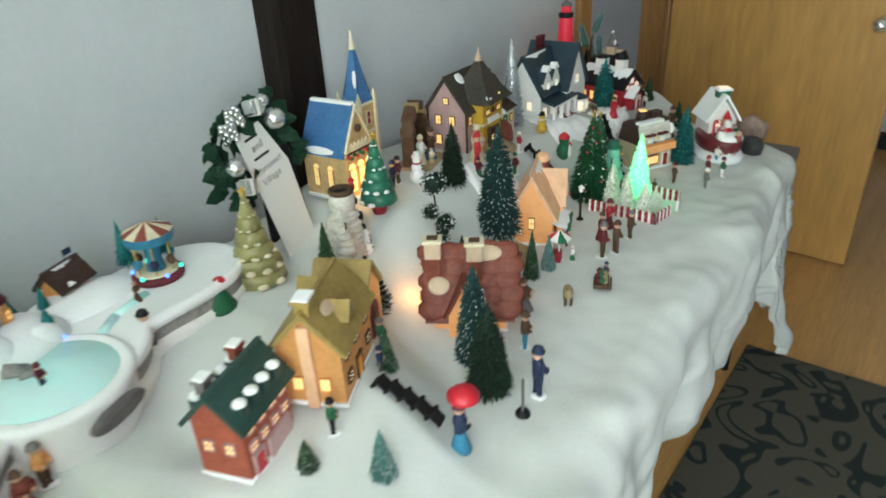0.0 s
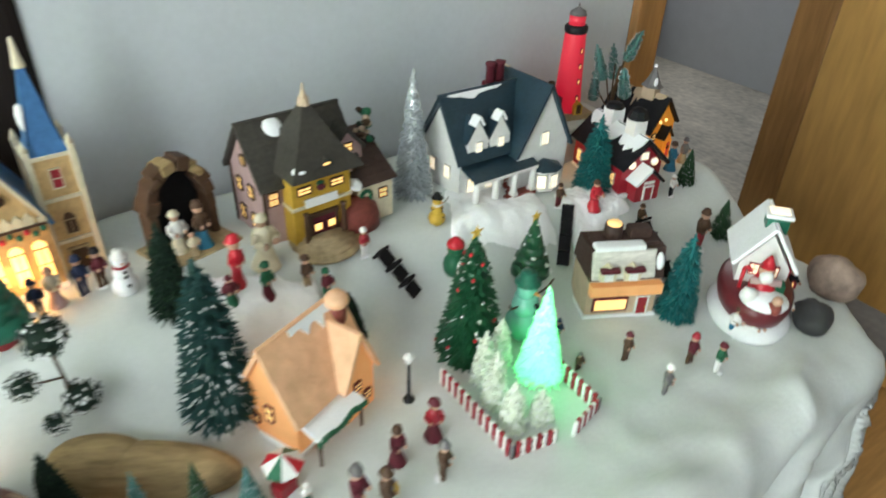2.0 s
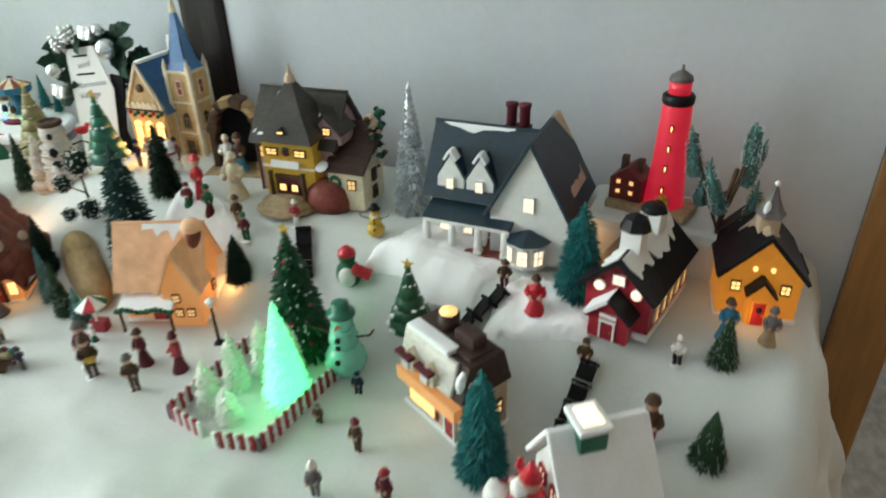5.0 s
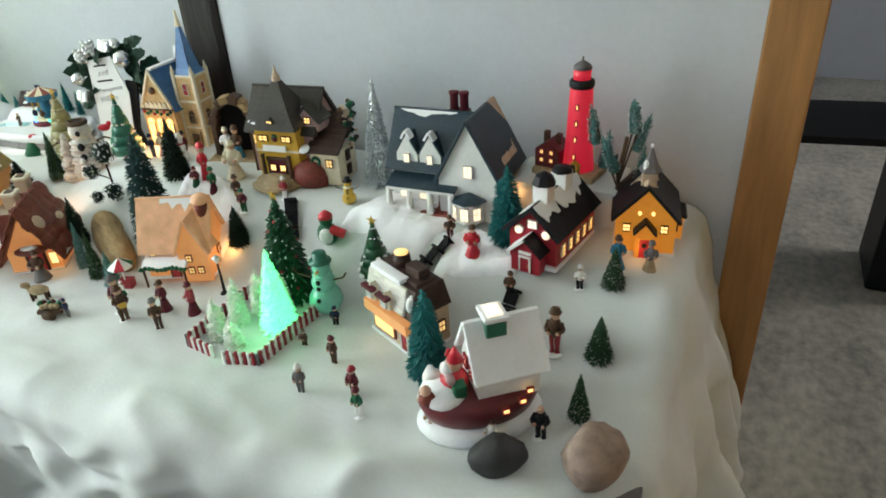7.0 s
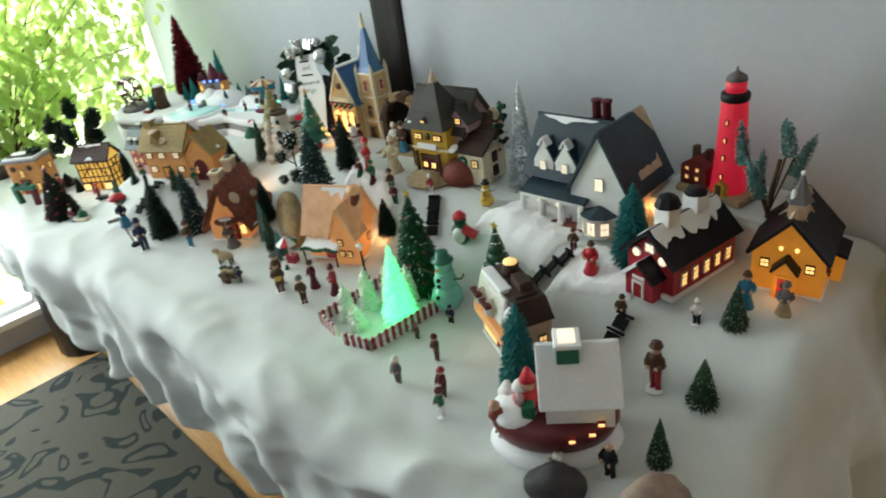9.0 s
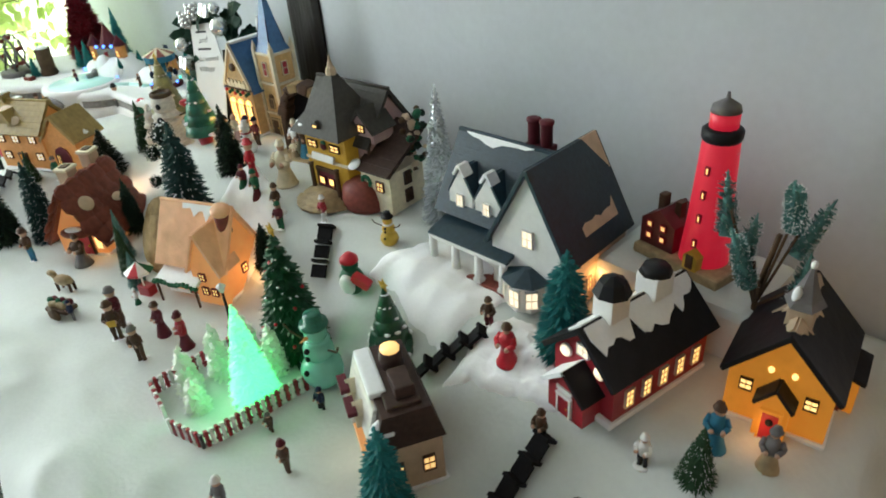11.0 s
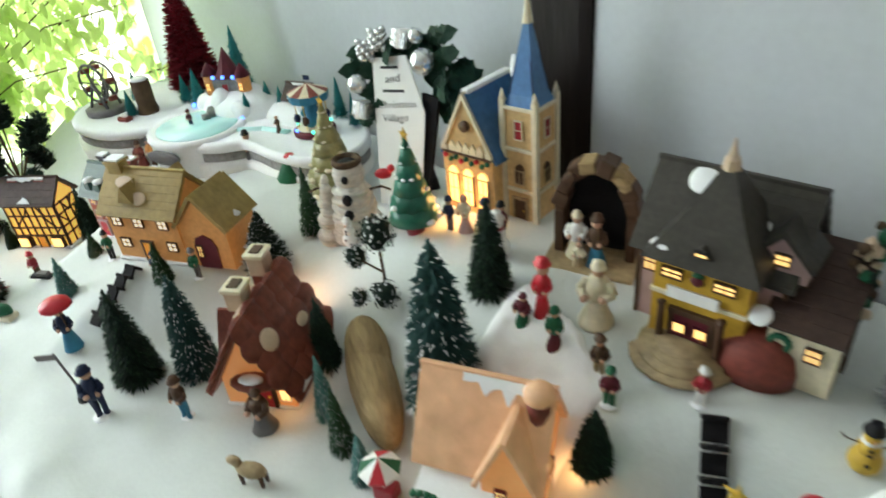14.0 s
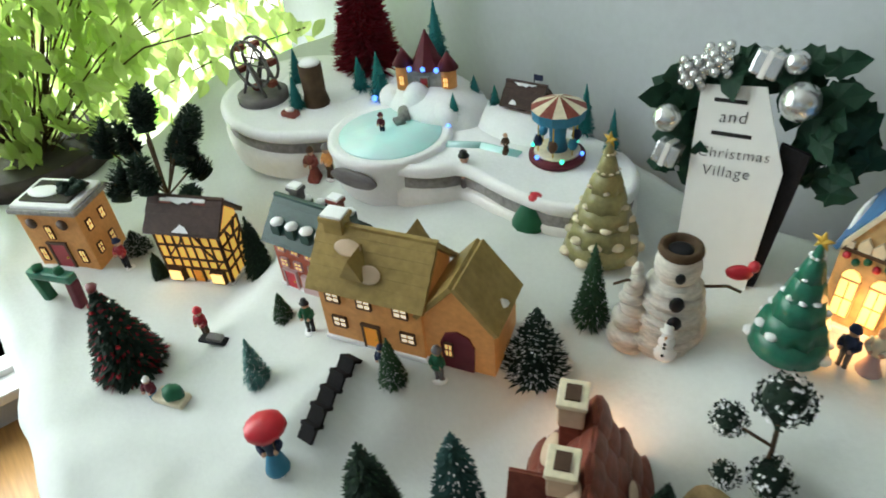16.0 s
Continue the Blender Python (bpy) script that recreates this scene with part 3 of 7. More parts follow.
# white farmhouse with a porch
t = house(1.735, 0.872, 2, 0.145, 0.10, 0.085, 0.080, "white", "navy_roof", "white farmhouse with dark blue roof, columned porch and lit bay", snow=False)
t.matrix_world = t.matrix_world @ Matrix.Diagonal((1.10, 1.04, 1.02, 1))
for ch in t.children:
    ch.location.x -= 0.025
rsn = B()
ridge_snow(rsn, -0.092, 0.010, -1, 0.085, 0.080, 0.10, 0.006, 0.018, 3.1)
part("snow_patch", rsn, t)
gable_front(t, 0.050, 0.104, 0.112, 0.078, 0.102, "white", "navy_roof", 0.022, -0.05)
# thin tan sheet over the white wing paints warm light on its side
part("side_wall", B().box((0.1030, -0.006, 0.038), (0.003, 0.118, 0.074), "bisque_and_warm_light", bev=0.0008), t, "white side wall tinted tan for the warm light on it")
# roof snow coloured tan, for the warm light and shade on it
for k, (y0, y1, up, dn) in enumerate(((-0.030, 0.040, 0.060, 0.105), (0.028, 0.060, 0.0, 0.052))):
    sn = B()
    n = 9
    low = [(y0 + (y1 - y0) * i / n, dn - (dn - up) * (0.25 + 0.5 * abs(noise.noise((i * 0.6, k * 7, 1)))) * (1 if k == 0 else i / n)) for i in range(n + 1)]
    pts = [(y0, dn), *low, (y1, dn)] if k == 0 else [(y0, 0.001), *[(y, 0.05 * ((y - y0) / (y1 - y0))) for y, _ in low], (y1, 0.001)]
    sn.prism(pts, -0.002, 0.002, "bisque_and_warm_light", T(0.050, 0, 0.1855) @ T(0, 0, 0, 0, 0, 90) @ T(0, 0, 0, 63) @ T(0, 0, 0, 90))
    part("snow_patch", sn, t, "patch of roof snow tinted tan for warm light")
p = B().box((-0.032, -0.068, 0.061), (0.125, 0.042, 0.005), "navy_roof", T(0, 0, 0, 18), 0.001).box((-0.032, -0.086, 0.052), (0.122, 0.004, 0.006), "white")
part("porch_roof", p, t)
part("porch_floor", B().box((-0.032, -0.068, 0.005), (0.125, 0.040, 0.010), "brick_red", bev=0.001), t, "brick-red porch floor")
for i in range(4):
    part("porch_column", B().cone((-0.090 + i * 0.0375, -0.084, 0.009), 0.0060, 0.0050, 0.042, "white", 12).box((-0.090 + i * 0.0375, -0.084, 0.012), (0.011, 0.011, 0.006), "white"), t)
for i, lit in enumerate(("lit_white", "lit_white", "lit_white")):
    pane_window(t, T(-0.077 + i * 0.036, -0.0515, 0.032), 0.013, 0.026, lit)
door(t, T(-0.006, -0.0515, 0.009), 0.015, 0.034, "brick_red")
for u in (-0.066, -0.024):
    dm = B().prism([(-0.019, 0), (0.019, 0), (0.019, 0.022), (0, 0.056), (-0.019, 0.022)], -0.024, 0.022, "white", T(u, -0.028, 0.084))
    part("dormer", dm, t)
    dr = B()
    for s in (-1, 1):
        dr.box((u + s * 0.0115, -0.0265, 0.1235), (0.042, 0.050, 0.003), "navy_roof", T(0, 0, 0, 0, s * 60.8))
        dr.box((u + s * 0.0045, -0.046, 0.1405), (0.017, 0.018, 0.004), "snow", T(0, 0, 0, 0, s * 60.8), 0.0015)
    part("dormer_roof", dr, t)
    pane_window(t, T(u, -0.0535, 0.098), 0.010, 0.016, "lit_white")
bay = B().lathe((0.052, -0.076, 0.004), [(0.026, 0), (0.026, 0.038)], "white", 8).lathe((0.052, -0.076, 0.042), [(0.031, 0), (0.004, 0.012)], "navy_roof", 8)
part("bay", bay, t)
for a, u in ((0, 0), (-45, -0.0185), (45, 0.0185)):
    pane_window(t, T(0.052 + u, -0.076 - (0.0265 if a == 0 else 0.0185), 0.024, 0, 0, a), 0.014, 0.024, "lit_white")
pane_window(t, T(0.050, -0.0735, 0.092), 0.014, 0.022, "lit_white", bars=(1, 1))
part("bargeboard", B().box((0.050 - 0.026, -0.0745, 0.131), (0.004, 0.004, 0.112), "white", T(0, 0, 0, 0, 27)).box((0.050 + 0.026, -0.0745, 0.131), (0.004, 0.004, 0.112), "white", T(0, 0, 0, 0, -27)), t)
ck = B().box((0.008, 0.012, 0.158), (0.034, 0.022, 0.030), "maroon", bev=0.001)
for sx in (-1, 1):
    ck.lathe((0.008 + sx * 0.009, 0.012, 0.165), [(0.0072, 0), (0.0072, 0.034), (0.0088, 0.036), (0.0088, 0.040), (0.005, 0.041)], "maroon", 10)
part("chimney", ck, t, "twin dark red chimney stacks")
for u, zz in ((-0.030, 0.030), (0.012, 0.034)):
    pane_window(t, T(0.1050, u, zz, 0, 0, 90), 0.010, 0.018, "lit_soft", "bisque_and_warm_light")
pane_window(t, face("l", 0.195, 0.10, -0.02, 0.05), 0.014, 0.022, "lit_white")
pane_window(t, face("l", 0.195, 0.10, 0.02, 0.05), 0.014, 0.022, "lit_white")

# old inn with a corner tower
t = house(1.370, 0.876, 6, 0.146, 0.100, 0.104, 0.066, "pink_wall", "grey_roof", "old inn with a yellow tower, pink walls and dark shingled roofs", seed=9, snow=False, trim="brown")
part("tower", B().box((0.002, -0.052, 0.059), (0.094, 0.050, 0.118), "yellow_wall_glow", bev=0.001).box((0.002, -0.0535, 0.068), (0.098, 0.052, 0.005), "cream", bev=0.001).box((0.002, -0.0535, 0.115), (0.099, 0.053, 0.005), "brown", bev=0.001), t, "yellow square tower")
tw = B().lathe((0.004, -0.042, 0.117), [(0.080, 0), (0.077, 0.004), (0.046, 0.034), (0.022, 0.066), (0.005, 0.090)], "grey_roof", 4, T(0, 0, 0, 0, 0, 45))
part("tower_roof", tw, t, "steep four-sided dark roof")
part("finial", B().lathe((0.004, -0.042, 0.200), [(0.009, 0), (0.0075, 0.010), (0.005, 0.013), (0.0022, 0.022), (0.0010, 0.030)], "bisque_and_warm_light", 8), t, "tan finial")
part("roof_vent", B().prism([(-0.013, 0), (0.013, 0), (0, 0.012)], -0.018, 0.012, "grey_roof", T(0.004, -0.073, 0.128)), t)
pane_window(t, T(0.004, -0.0915, 0.1325), 0.012, 0.005, "lit", "grey_roof", (0, 0))
east = B().prism([(-0.026, 0), (0.026, 0), (0.026, 0.018), (0, 0.046), (-0.026, 0.018)], -0.020, 0.024, "pink_wall", T(0.062, -0.030, 0.104))
part("dormer", east, t, "pink dormer")
dr = B()
for s in (-1, 1):
    dr.box((0.062 + s * 0.0145, -0.029, 0.138), (0.046, 0.052, 0.005), "grey_roof", T(0, 0, 0, 0, s * 47))
part("dormer_roof", dr, t)
pane_window(t, T(0.064, -0.0515, 0.126), 0.013, 0.012, "lit", "brown")
part("side_wing", B().box((0.099, -0.030, 0.034), (0.062, 0.078, 0.068), "cream", bev=0.001), t, "low cream side wing")
wro = part("wing_roof", B().box((0.098, -0.0285, 0.0905), (0.070, 0.100, 0.004), "brown_roof", T(0, 0, 0, 30), 0.0008), t, "dark brown shingled lean-to roof")
for i in range(7):
    part("shingle_course", B().box((0.098, -0.069 + 0.0135 * i, 0.0715 + 0.0078 * i), (0.072, 0.0165, 0.004), "brown_roof", T(0, 0, 0, 27), 0.0008), wro)
wr = B()
for k in range(12):
    a = k * math.pi / 6
    wr.ball((0.080 + 0.0085 * math.cos(a), -0.0705, 0.048 + 0.0085 * math.sin(a)), 0.0034, "green", seg=6)
wr.ball((0.080, -0.0735, 0.039), 0.0042, "bright_red", seg=6)
part("wreath", wr, t, "small green wreath with a red bow")
pane_window(t, T(0.110, -0.0705, 0.046), 0.014, 0.016, "lit_soft", "brown")
for zz in (0.022, 0.052):
    pane_window(t, T(0.1315, -0.030, zz, 0, 0, 90), 0.014, 0.020, "brown", "timber")
for u in (-0.026, 0.026):
    pane_window(t, T(u, -0.0785, 0.094), 0.020, 0.011, "lit", "brown")
part("swag", B().ball((0.0, -0.079, 0.093), 0.006, "maroon", (1.2, 0.6, 1), 8, 0.3).ball((0.0, -0.078, 0.099), 0.005, "green", (1.4, 0.6, 0.8), 8, 0.3), t, "red and green swag")
part("sign_board", B().box((-0.002, -0.0815, 0.0745), (0.052, 0.004, 0.012), "white", T(0, 0, 0, -14), 0.0008), t, "white name board")
door(t, T(0.0, -0.0795, 0.006), 0.042, 0.046, "maroon", "brown")
for u in (-0.011, 0.011):
    pane_window(t, T(u, -0.0825, 0.034), 0.013, 0.013, "lit", "maroon", (0, 0))
for u in (-0.030, 0.030):
    part("porch_post", B().lathe((u, -0.086, 0.0), [(0.0050, 0), (0.004, 0.006), (0.0036, 0.056), (0.005, 0.062)], "brown", 10), t)
for u in (-0.022, 0.014):
    pane_window(t, face("l", 0.146, 0.100, u, 0.080), 0.014, 0.020, "lit", "brown")
    pane_window(t, face("l", 0.146, 0.100, u, 0.034), 0.014, 0.022, "lit", "brown")
pane_window(t, face("l", 0.146, 0.100, 0.0, 0.124), 0.012, 0.014, "lit", "brown")
pane_window(t, T(-0.060, -0.0515, 0.080), 0.014, 0.020, "lit_soft", "brown")
hump = B().lathe((0.062, -0.066, 0.0), [(0.040, 0), (0.040, 0.016), (0.035, 0.034), (0.022, 0.046), (0.004, 0.050)], "brick_red", 22)
for v in hump.bm.verts:
    v.co.y = -0.066 + (v.co.y + 0.066) * 0.72
    v.co += v.normal * 0.002 * noise.noise(v.co * 160)
part("stone_hump", hump, t, "domed red-brown brick mound beside the steps")
st = B()
for i in range(4):
    st.lathe((-0.004, -0.078, 0.0), [(0.030 + 0.009 * i, 0), (0.030 + 0.009 * i, 0.020 - 0.005 * i), (0.006, 0.021 - 0.005 * i)], "tan_stone", 18)
part("steps", st, t, "rounded tan stone steps")
vine = B()
rnd = random.Random(6)
for i in range(46):
    k = i / 45
    vine.ball((0.126 + rnd.gauss(0, 0.005), -0.004 + rnd.gauss(0, 0.009), 0.060 + 0.085 * k + rnd.gauss(0, 0.004)), rnd.uniform(0.004, 0.008), ("green", "trunk", "dark_pine", "bisque_and_warm_light")[i % 4], (1, 1, 0.8), 6, 0.4)
part("vine_chimney", vine, t, "ragged chimney overgrown with greenery")
for c, sz, rot in (((-0.062, -0.044, 0.1155), (0.020, 0.013, 0.006), 53), ((-0.034, -0.088, 0.1295), (0.020, 0.010, 0.008), 48), ((0.034, -0.030, 0.142), (0.008, 0.010, 0.016), 20), ((0.060, -0.072, 0.074), (0.012, 0.012, 0.005), 30), ((-0.030, -0.010, 0.166), (0.012, 0.012, 0.006), 45)):
    part("snow_patch", B().ball(c, 1, "snow", (sz[0], sz[1] * 1.1, 0.0026), 16, 0.9, T(0, 0, 0, rot, 0, 0)), t)

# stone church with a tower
t = house(1.0, 0.912, 6, 0.085, 0.105, 0.10, 0.075, "church_stone_glow", "blue_roof", "stone church with steep blue roof, glowing arched windows and tower", seed=12)
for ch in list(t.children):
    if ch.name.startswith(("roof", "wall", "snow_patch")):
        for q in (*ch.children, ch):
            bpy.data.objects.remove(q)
cw = B().prism([(-0.043, 0), (0.043, 0), (0.043, 0.095), (0, 0.178), (-0.043, 0.095)], -0.05, 0.055, "church_stone_glow")
cw.prism([(-0.043, 0.095), (0, 0.178), (0.043, 0.095), (0.043, 0.104), (0, 0.187), (-0.043, 0.104)], -0.054, -0.046, "cream")
cw.box((0, -0.052, 0.098), (0.086, 0.004, 0.004), "brown").box((0, 0, 0.004), (0.092, 0.112, 0.008), "snow", bev=0.002)
part("nave", cw, t)
rf = B()
a = math.degrees(math.atan2(0.083, 0.043))
for s in (-1, 1):
    rf.box((s * 0.0245, 0.004, 0.137), (0.104, 0.106, 0.005), "blue_roof", T(0, 0, 0, 0, s * a))
part("roof", rf, t, "steep blue roof")
rs = B().box((0, 0.004, 0.186), (0.012, 0.10, 0.006), "snow", bev=0.002).ball((-0.045, 0.01, 0.098), 1, "snow", (0.006, 0.045, 0.012), 10, 0.3)
part("roof_snow", rs, t)
for u in (-0.026, 0, 0.026):
    pane_window(t, T(u, -0.0515, 0.042), 0.017, 0.046, "lit", "tan_stone", (1, 1), True)
for k in range(7):
    u = -0.036 + 0.012 * k
    part("gable_arch", B().prism([(u - 0.0055, 0.100), (u + 0.0055, 0.100), (u + 0.0055, 0.108), (u, 0.116), (u - 0.0055, 0.108)], -0.0535, -0.050, "cream") if abs(u) < 0.034 else B().box((u, -0.0515, 0.102), (0.006, 0.004, 0.010), "cream"), t)
part("rose_window", B().cone((0, -0.051, 0.14), 0.008, 0.008, 0.004, "brown", 12, T(0, 0, 0, 90)), t)
ga = B()
for i in range(9):
    ga.ball((-0.036 + i * 0.009, -0.0535, 0.092 - 0.005 * math.sin(i * 1.57) ** 2), 0.004, "green" if i % 3 else "bright_red", seg=6)
part("garland", ga, t, "green garland with red bows")
for u in (-0.025, 0.01):
    pane_window(t, face("l", 0.086, 0.105, u, 0.045), 0.012, 0.036, "lit_soft", "tan_stone", (1, 1), True)
tw = B().box((0.07, 0.0, 0.084), (0.05, 0.05, 0.168), "church_stone_glow", bev=0.002)
for sx in (-1, 1):
    for sy in (-1, 1):
        tw.box((0.07 + sx * 0.025, sy * 0.025, 0.089), (0.008, 0.008, 0.178), "cream", bev=0.001).cone((0.07 + sx * 0.025, sy * 0.025, 0.178), 0.0055, 0.0005, 0.014, "cream", 4)
for zz in (0.05, 0.11, 0.167):
    tw.box((0.07, 0, zz), (0.056, 0.056, 0.005), "cream", bev=0.001)
part("bell_tower", tw, t)
spire = B().lathe((0.071, -0.002, 0.169), [(0.034, 0), (0.026, 0.014), (0.003, 0.112)], "blue_roof", 4, T(0, 0, 0, 0, 0, 45))
for k in range(4):
    an = math.radians(45 + 90 * k)
    spire.tube([(0.071 + 0.026 * math.cos(an), -0.002 + 0.026 * math.sin(an), 0.183), (0.071, -0.002, 0.281)], 0.0012, "navy", 5)
spire.lathe((0.071, -0.002, 0.270), [(0.007, 0), (0.0045, 0.014), (0.002, 0.034)], "cream", 8).ball((0.056, -0.012, 0.215), 1, "snow", (0.006, 0.003, 0.018), 8, 0.3)
part("spire", spire, t, "pointed blue spire with a white tip")
for side, yy in (("f", -0.0262), ("r", 0)):
    m = T(0.07, -0.0265, 0.138) if side == "f" else T(0.0965, 0, 0.138, 0, 0, 90)
    pane_window(t, m, 0.012, 0.026, "red", "cream", (0, 1))
    m2 = T(0.07, -0.0265, 0.07) if side == "f" else T(0.0965, 0, 0.07, 0, 0, 90)
    pane_window(t, m2, 0.014, 0.02, "brown", "tan_stone", (1, 0), True)
door(t, T(0.07, -0.0265, 0.006), 0.022, 0.032, "brown", "tan_stone")

# arched stable
t = thing("stable", T(1.203, 0.885, ground(1.203, 0.885) - 0.004, 0, 0, 20) @ Matrix.Scale(0.86, 4), "arched brown wooden stable holding small painted figures", "nativity stable")
for k in range(13):
    an = math.pi * k / 12
    ar = B().box((0.052 * math.cos(an), 0, 0.075 + 0.075 * math.sin(an)), (0.014 + 0.005 * (k % 3), 0.030 + 0.006 * (k % 2), 0.024), "driftwood" if k in (3, 4, 7) else "brown", T(0, 0, 0, 4 * math.sin(k * 2), -math.degrees(an) + 5 * math.sin(k * 3)), 0.004)
    part("arch_stone", ar, t)
for s in (-1, 1):
    part("side_post", B().box((s * 0.052, 0, 0.038), (0.014, 0.034, 0.078), "brown", bev=0.003), t)
part("back", B().prism([(-0.052, 0), (0.052, 0), (0.052, 0.08), (0.035, 0.13), (0, 0.15), (-0.035, 0.13), (-0.052, 0.08)], 0.012, 0.017, "black_felt"), t, "black back board")
part("base", B().box((0, -0.012, 0.004), (0.135, 0.10, 0.008), "tan_stone", bev=0.003), t)

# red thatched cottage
# walls emit peach light themselves; nothing is lit inside
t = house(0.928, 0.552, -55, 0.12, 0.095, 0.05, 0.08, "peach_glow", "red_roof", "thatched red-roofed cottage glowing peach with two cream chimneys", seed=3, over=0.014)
for s in (-1, 1):
    for i in range(5):
        k = (i + 0.45) / 5
        for j in range(5):
            th = B().ball(((j - 2) * 0.031 + 0.006 * (i % 2), s * 0.060 * k, 0.141 - 0.101 * k), 1, "red_roof", (0.024, 0.019, 0.0035), 10, 0.22, T(0, 0, 0, -s * 59))
            part("thatch_tuft", th, t)
gable_front(t, -0.01, 0.05, 0.03, 0.05, 0.05, "peach_glow", "red_roof", 0.018, -0.0475)
for cx, ch in ((-0.058, 0.166), (0.010, 0.160)):
    ck = B().box((cx, -0.022, ch / 2), (0.024, 0.021, ch - 0.004), "red_roof", bev=0.002).box((cx, -0.022, ch - 0.018), (0.027, 0.024, 0.030), "bisque_and_warm_light", bev=0.002)
    ck.box((cx, -0.022, ch - 0.002), (0.032, 0.028, 0.006), "cream", bev=0.0015).box((cx, -0.022, ch + 0.0015), (0.018, 0.014, 0.003), "brown")
    part("chimney", ck, t, "reddish chimney with a cream snow-capped top")
for c, sz, rz in (((-0.02, 0.040, 0.086), (0.022, 0.014, 0.004), 59), ((0.045, 0.026, 0.104), (0.014, 0.012, 0.004), 59), ((-0.05, -0.040, 0.088), (0.014, 0.012, 0.004), -59), ((0.03, -0.012, 0.132), (0.018, 0.010, 0.004), -59)):
    part("snow_patch", B().ball(c, 1, "bisque_and_warm_light", (sz[0], sz[1], 0.0035), 16, 0.9, T(0, 0, 0, -rz)), t)
door(t, T(0.0615, 0.004, 0.004, 0, 0, 90), 0.034, 0.042, "bright_red", "timber")
part("porch_hood", B().ball((0.072, 0.004, 0.056), 1, "red_roof", (0.018, 0.034, 0.010), 12, 0.2).ball((0.076, 0.004, 0.064), 1, "snow", (0.010, 0.018, 0.005), 10, 0.3), t)
pane_window(t, face("r", 0.12, 0.095, 0.036, 0.03), 0.013, 0.024, "lit")
for u in (-0.045, 0.03):
    pane_window(t, T(u, -0.049, 0.03), 0.016, 0.018, "lit", "timber")
pane_window(t, T(-0.01, -0.067, 0.03), 0.016, 0.018, "lit_white", "timber")
pane_window(t, face("l", 0.12, 0.095, 0.01, 0.035), 0.02, 0.02, "lit", "cream")
pane_window(t, face("b", 0.12, 0.095, 0.01, 0.03), 0.016, 0.016, "lit")

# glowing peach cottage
# walls and snowy roof both carry the painted-in warm glow
t = house(1.262, 0.618, 24, 0.125, 0.085, 0.07, 0.075, "peach_glow", "peach_faint_glow", "glowing peach cottage with snow-covered roof and garland", seed=5, snow=True)
gable_front(t, 0.035, 0.055, 0.03, 0.07, 0.06, "peach_glow", "peach_faint_glow", 0.015, -0.0425)
ch = B().ball((0.055, -0.01, 0.150), 0.016, "peach_faint_glow", (1, 1, 0.8), 12).cone((0.055, -0.01, 0.112), 0.011, 0.013, 0.034, "brick_red", 10)
part("chimney", ch, t, "round-topped red chimney with snow")
for u, zz in ((-0.045, 0.052), (0.028, 0.052), (0.046, 0.026), (0.028, 0.026)):
    pane_window(t, T(u, -0.0455 if u < 0 else -0.0595, zz), 0.011, 0.013, "lit_soft", "dark_red")
door(t, T(-0.01, -0.0445, 0.004), 0.018, 0.032, "bright_red", "brown")
pr = B().box((-0.018, -0.058, 0.046), (0.085, 0.035, 0.006), "snow", T(0, 0, 0, 20), 0.002)
part("porch_roof", pr, t, "snowy porch roof")
gg = B()
for i in range(12):
    gg.ball((-0.06 + i * 0.0075, -0.075, 0.040 + 0.002 * math.sin(i)), 0.0045, "green", seg=6, rough=0.5)
part("garland", gg, t, "green garland")
for u in (-0.058, 0.018):
    part("porch_post", B().cone((u, -0.072, 0), 0.0022, 0.0022, 0.042, "brown", 6), t)
pane_window(t, face("r", 0.125, 0.085, 0.0, 0.04), 0.012, 0.015, "lit_soft", "dark_red")
pane_window(t, face("l", 0.125, 0.085, 0.0, 0.05), 0.012, 0.024, "lit_soft", "dark_red")
pane_window(t, face("l", 0.125, 0.085, -0.024, 0.03), 0.010, 0.013, "lit_soft", "dark_red")

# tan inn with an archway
t = house(0.612, 0.564, 28, 0.128, 0.085, 0.090, 0.046, "orange_brick_glow", "olive_roof", "tan coaching inn with mustard roof, lit windows and arched gateway", z=ground(0.612, 0.564) + 0.002, seed=7, snow=False)
for u, zz in ((-0.045, 0.072), (-0.005, 0.072), (0.040, 0.072), (-0.042, 0.034), (0.045, 0.034)):
    pane_window(t, T(u, -0.0440, zz), 0.017, 0.015, "lit_white", "brown")
door(t, T(-0.002, -0.0435, 0.003), 0.020, 0.036, "orange_glow", "brown")
dm = B().prism([(-0.014, 0), (0.014, 0), (0, 0.026)], -0.02, 0.02, "olive_roof", T(-0.014, -0.026, 0.106))
part("dormer", dm, t)
part("dormer", B().prism([(-0.014, 0), (0.014, 0), (0, 0.026)], -0.02, 0.02, "olive_roof", T(0.03, 0.02, 0.112)), t)
wg = B().prism([(-0.042, 0), (0.042, 0), (0.042, 0.066), (0, 0.116), (-0.042, 0.066)], -0.038, 0.036, "orange_brick_glow", T(0.103, 0.0, 0))
part("gate_wing", wg, t, "gabled gateway wing")
wr = B()
for s in (-1, 1):
    wr.box((0.103 + s * 0.024, 0.0, 0.095), (0.071, 0.086, 0.006), "olive_roof", T(0, 0, 0, 0, s * 50))
part("wing_roof", wr, t)
part("archway", B().prism([(-0.018, 0), (0.018, 0), (0.020, 0.038), (0.014, 0.052), (0, 0.058), (-0.014, 0.052), (-0.020, 0.038)], -0.0405, -0.036, "maroon", T(0.103, 0, 0)), t, "dark red double gate")
pane_window(t, T(0.093, -0.0415, 0.03), 0.009, 0.020, "lit_soft", "brown")
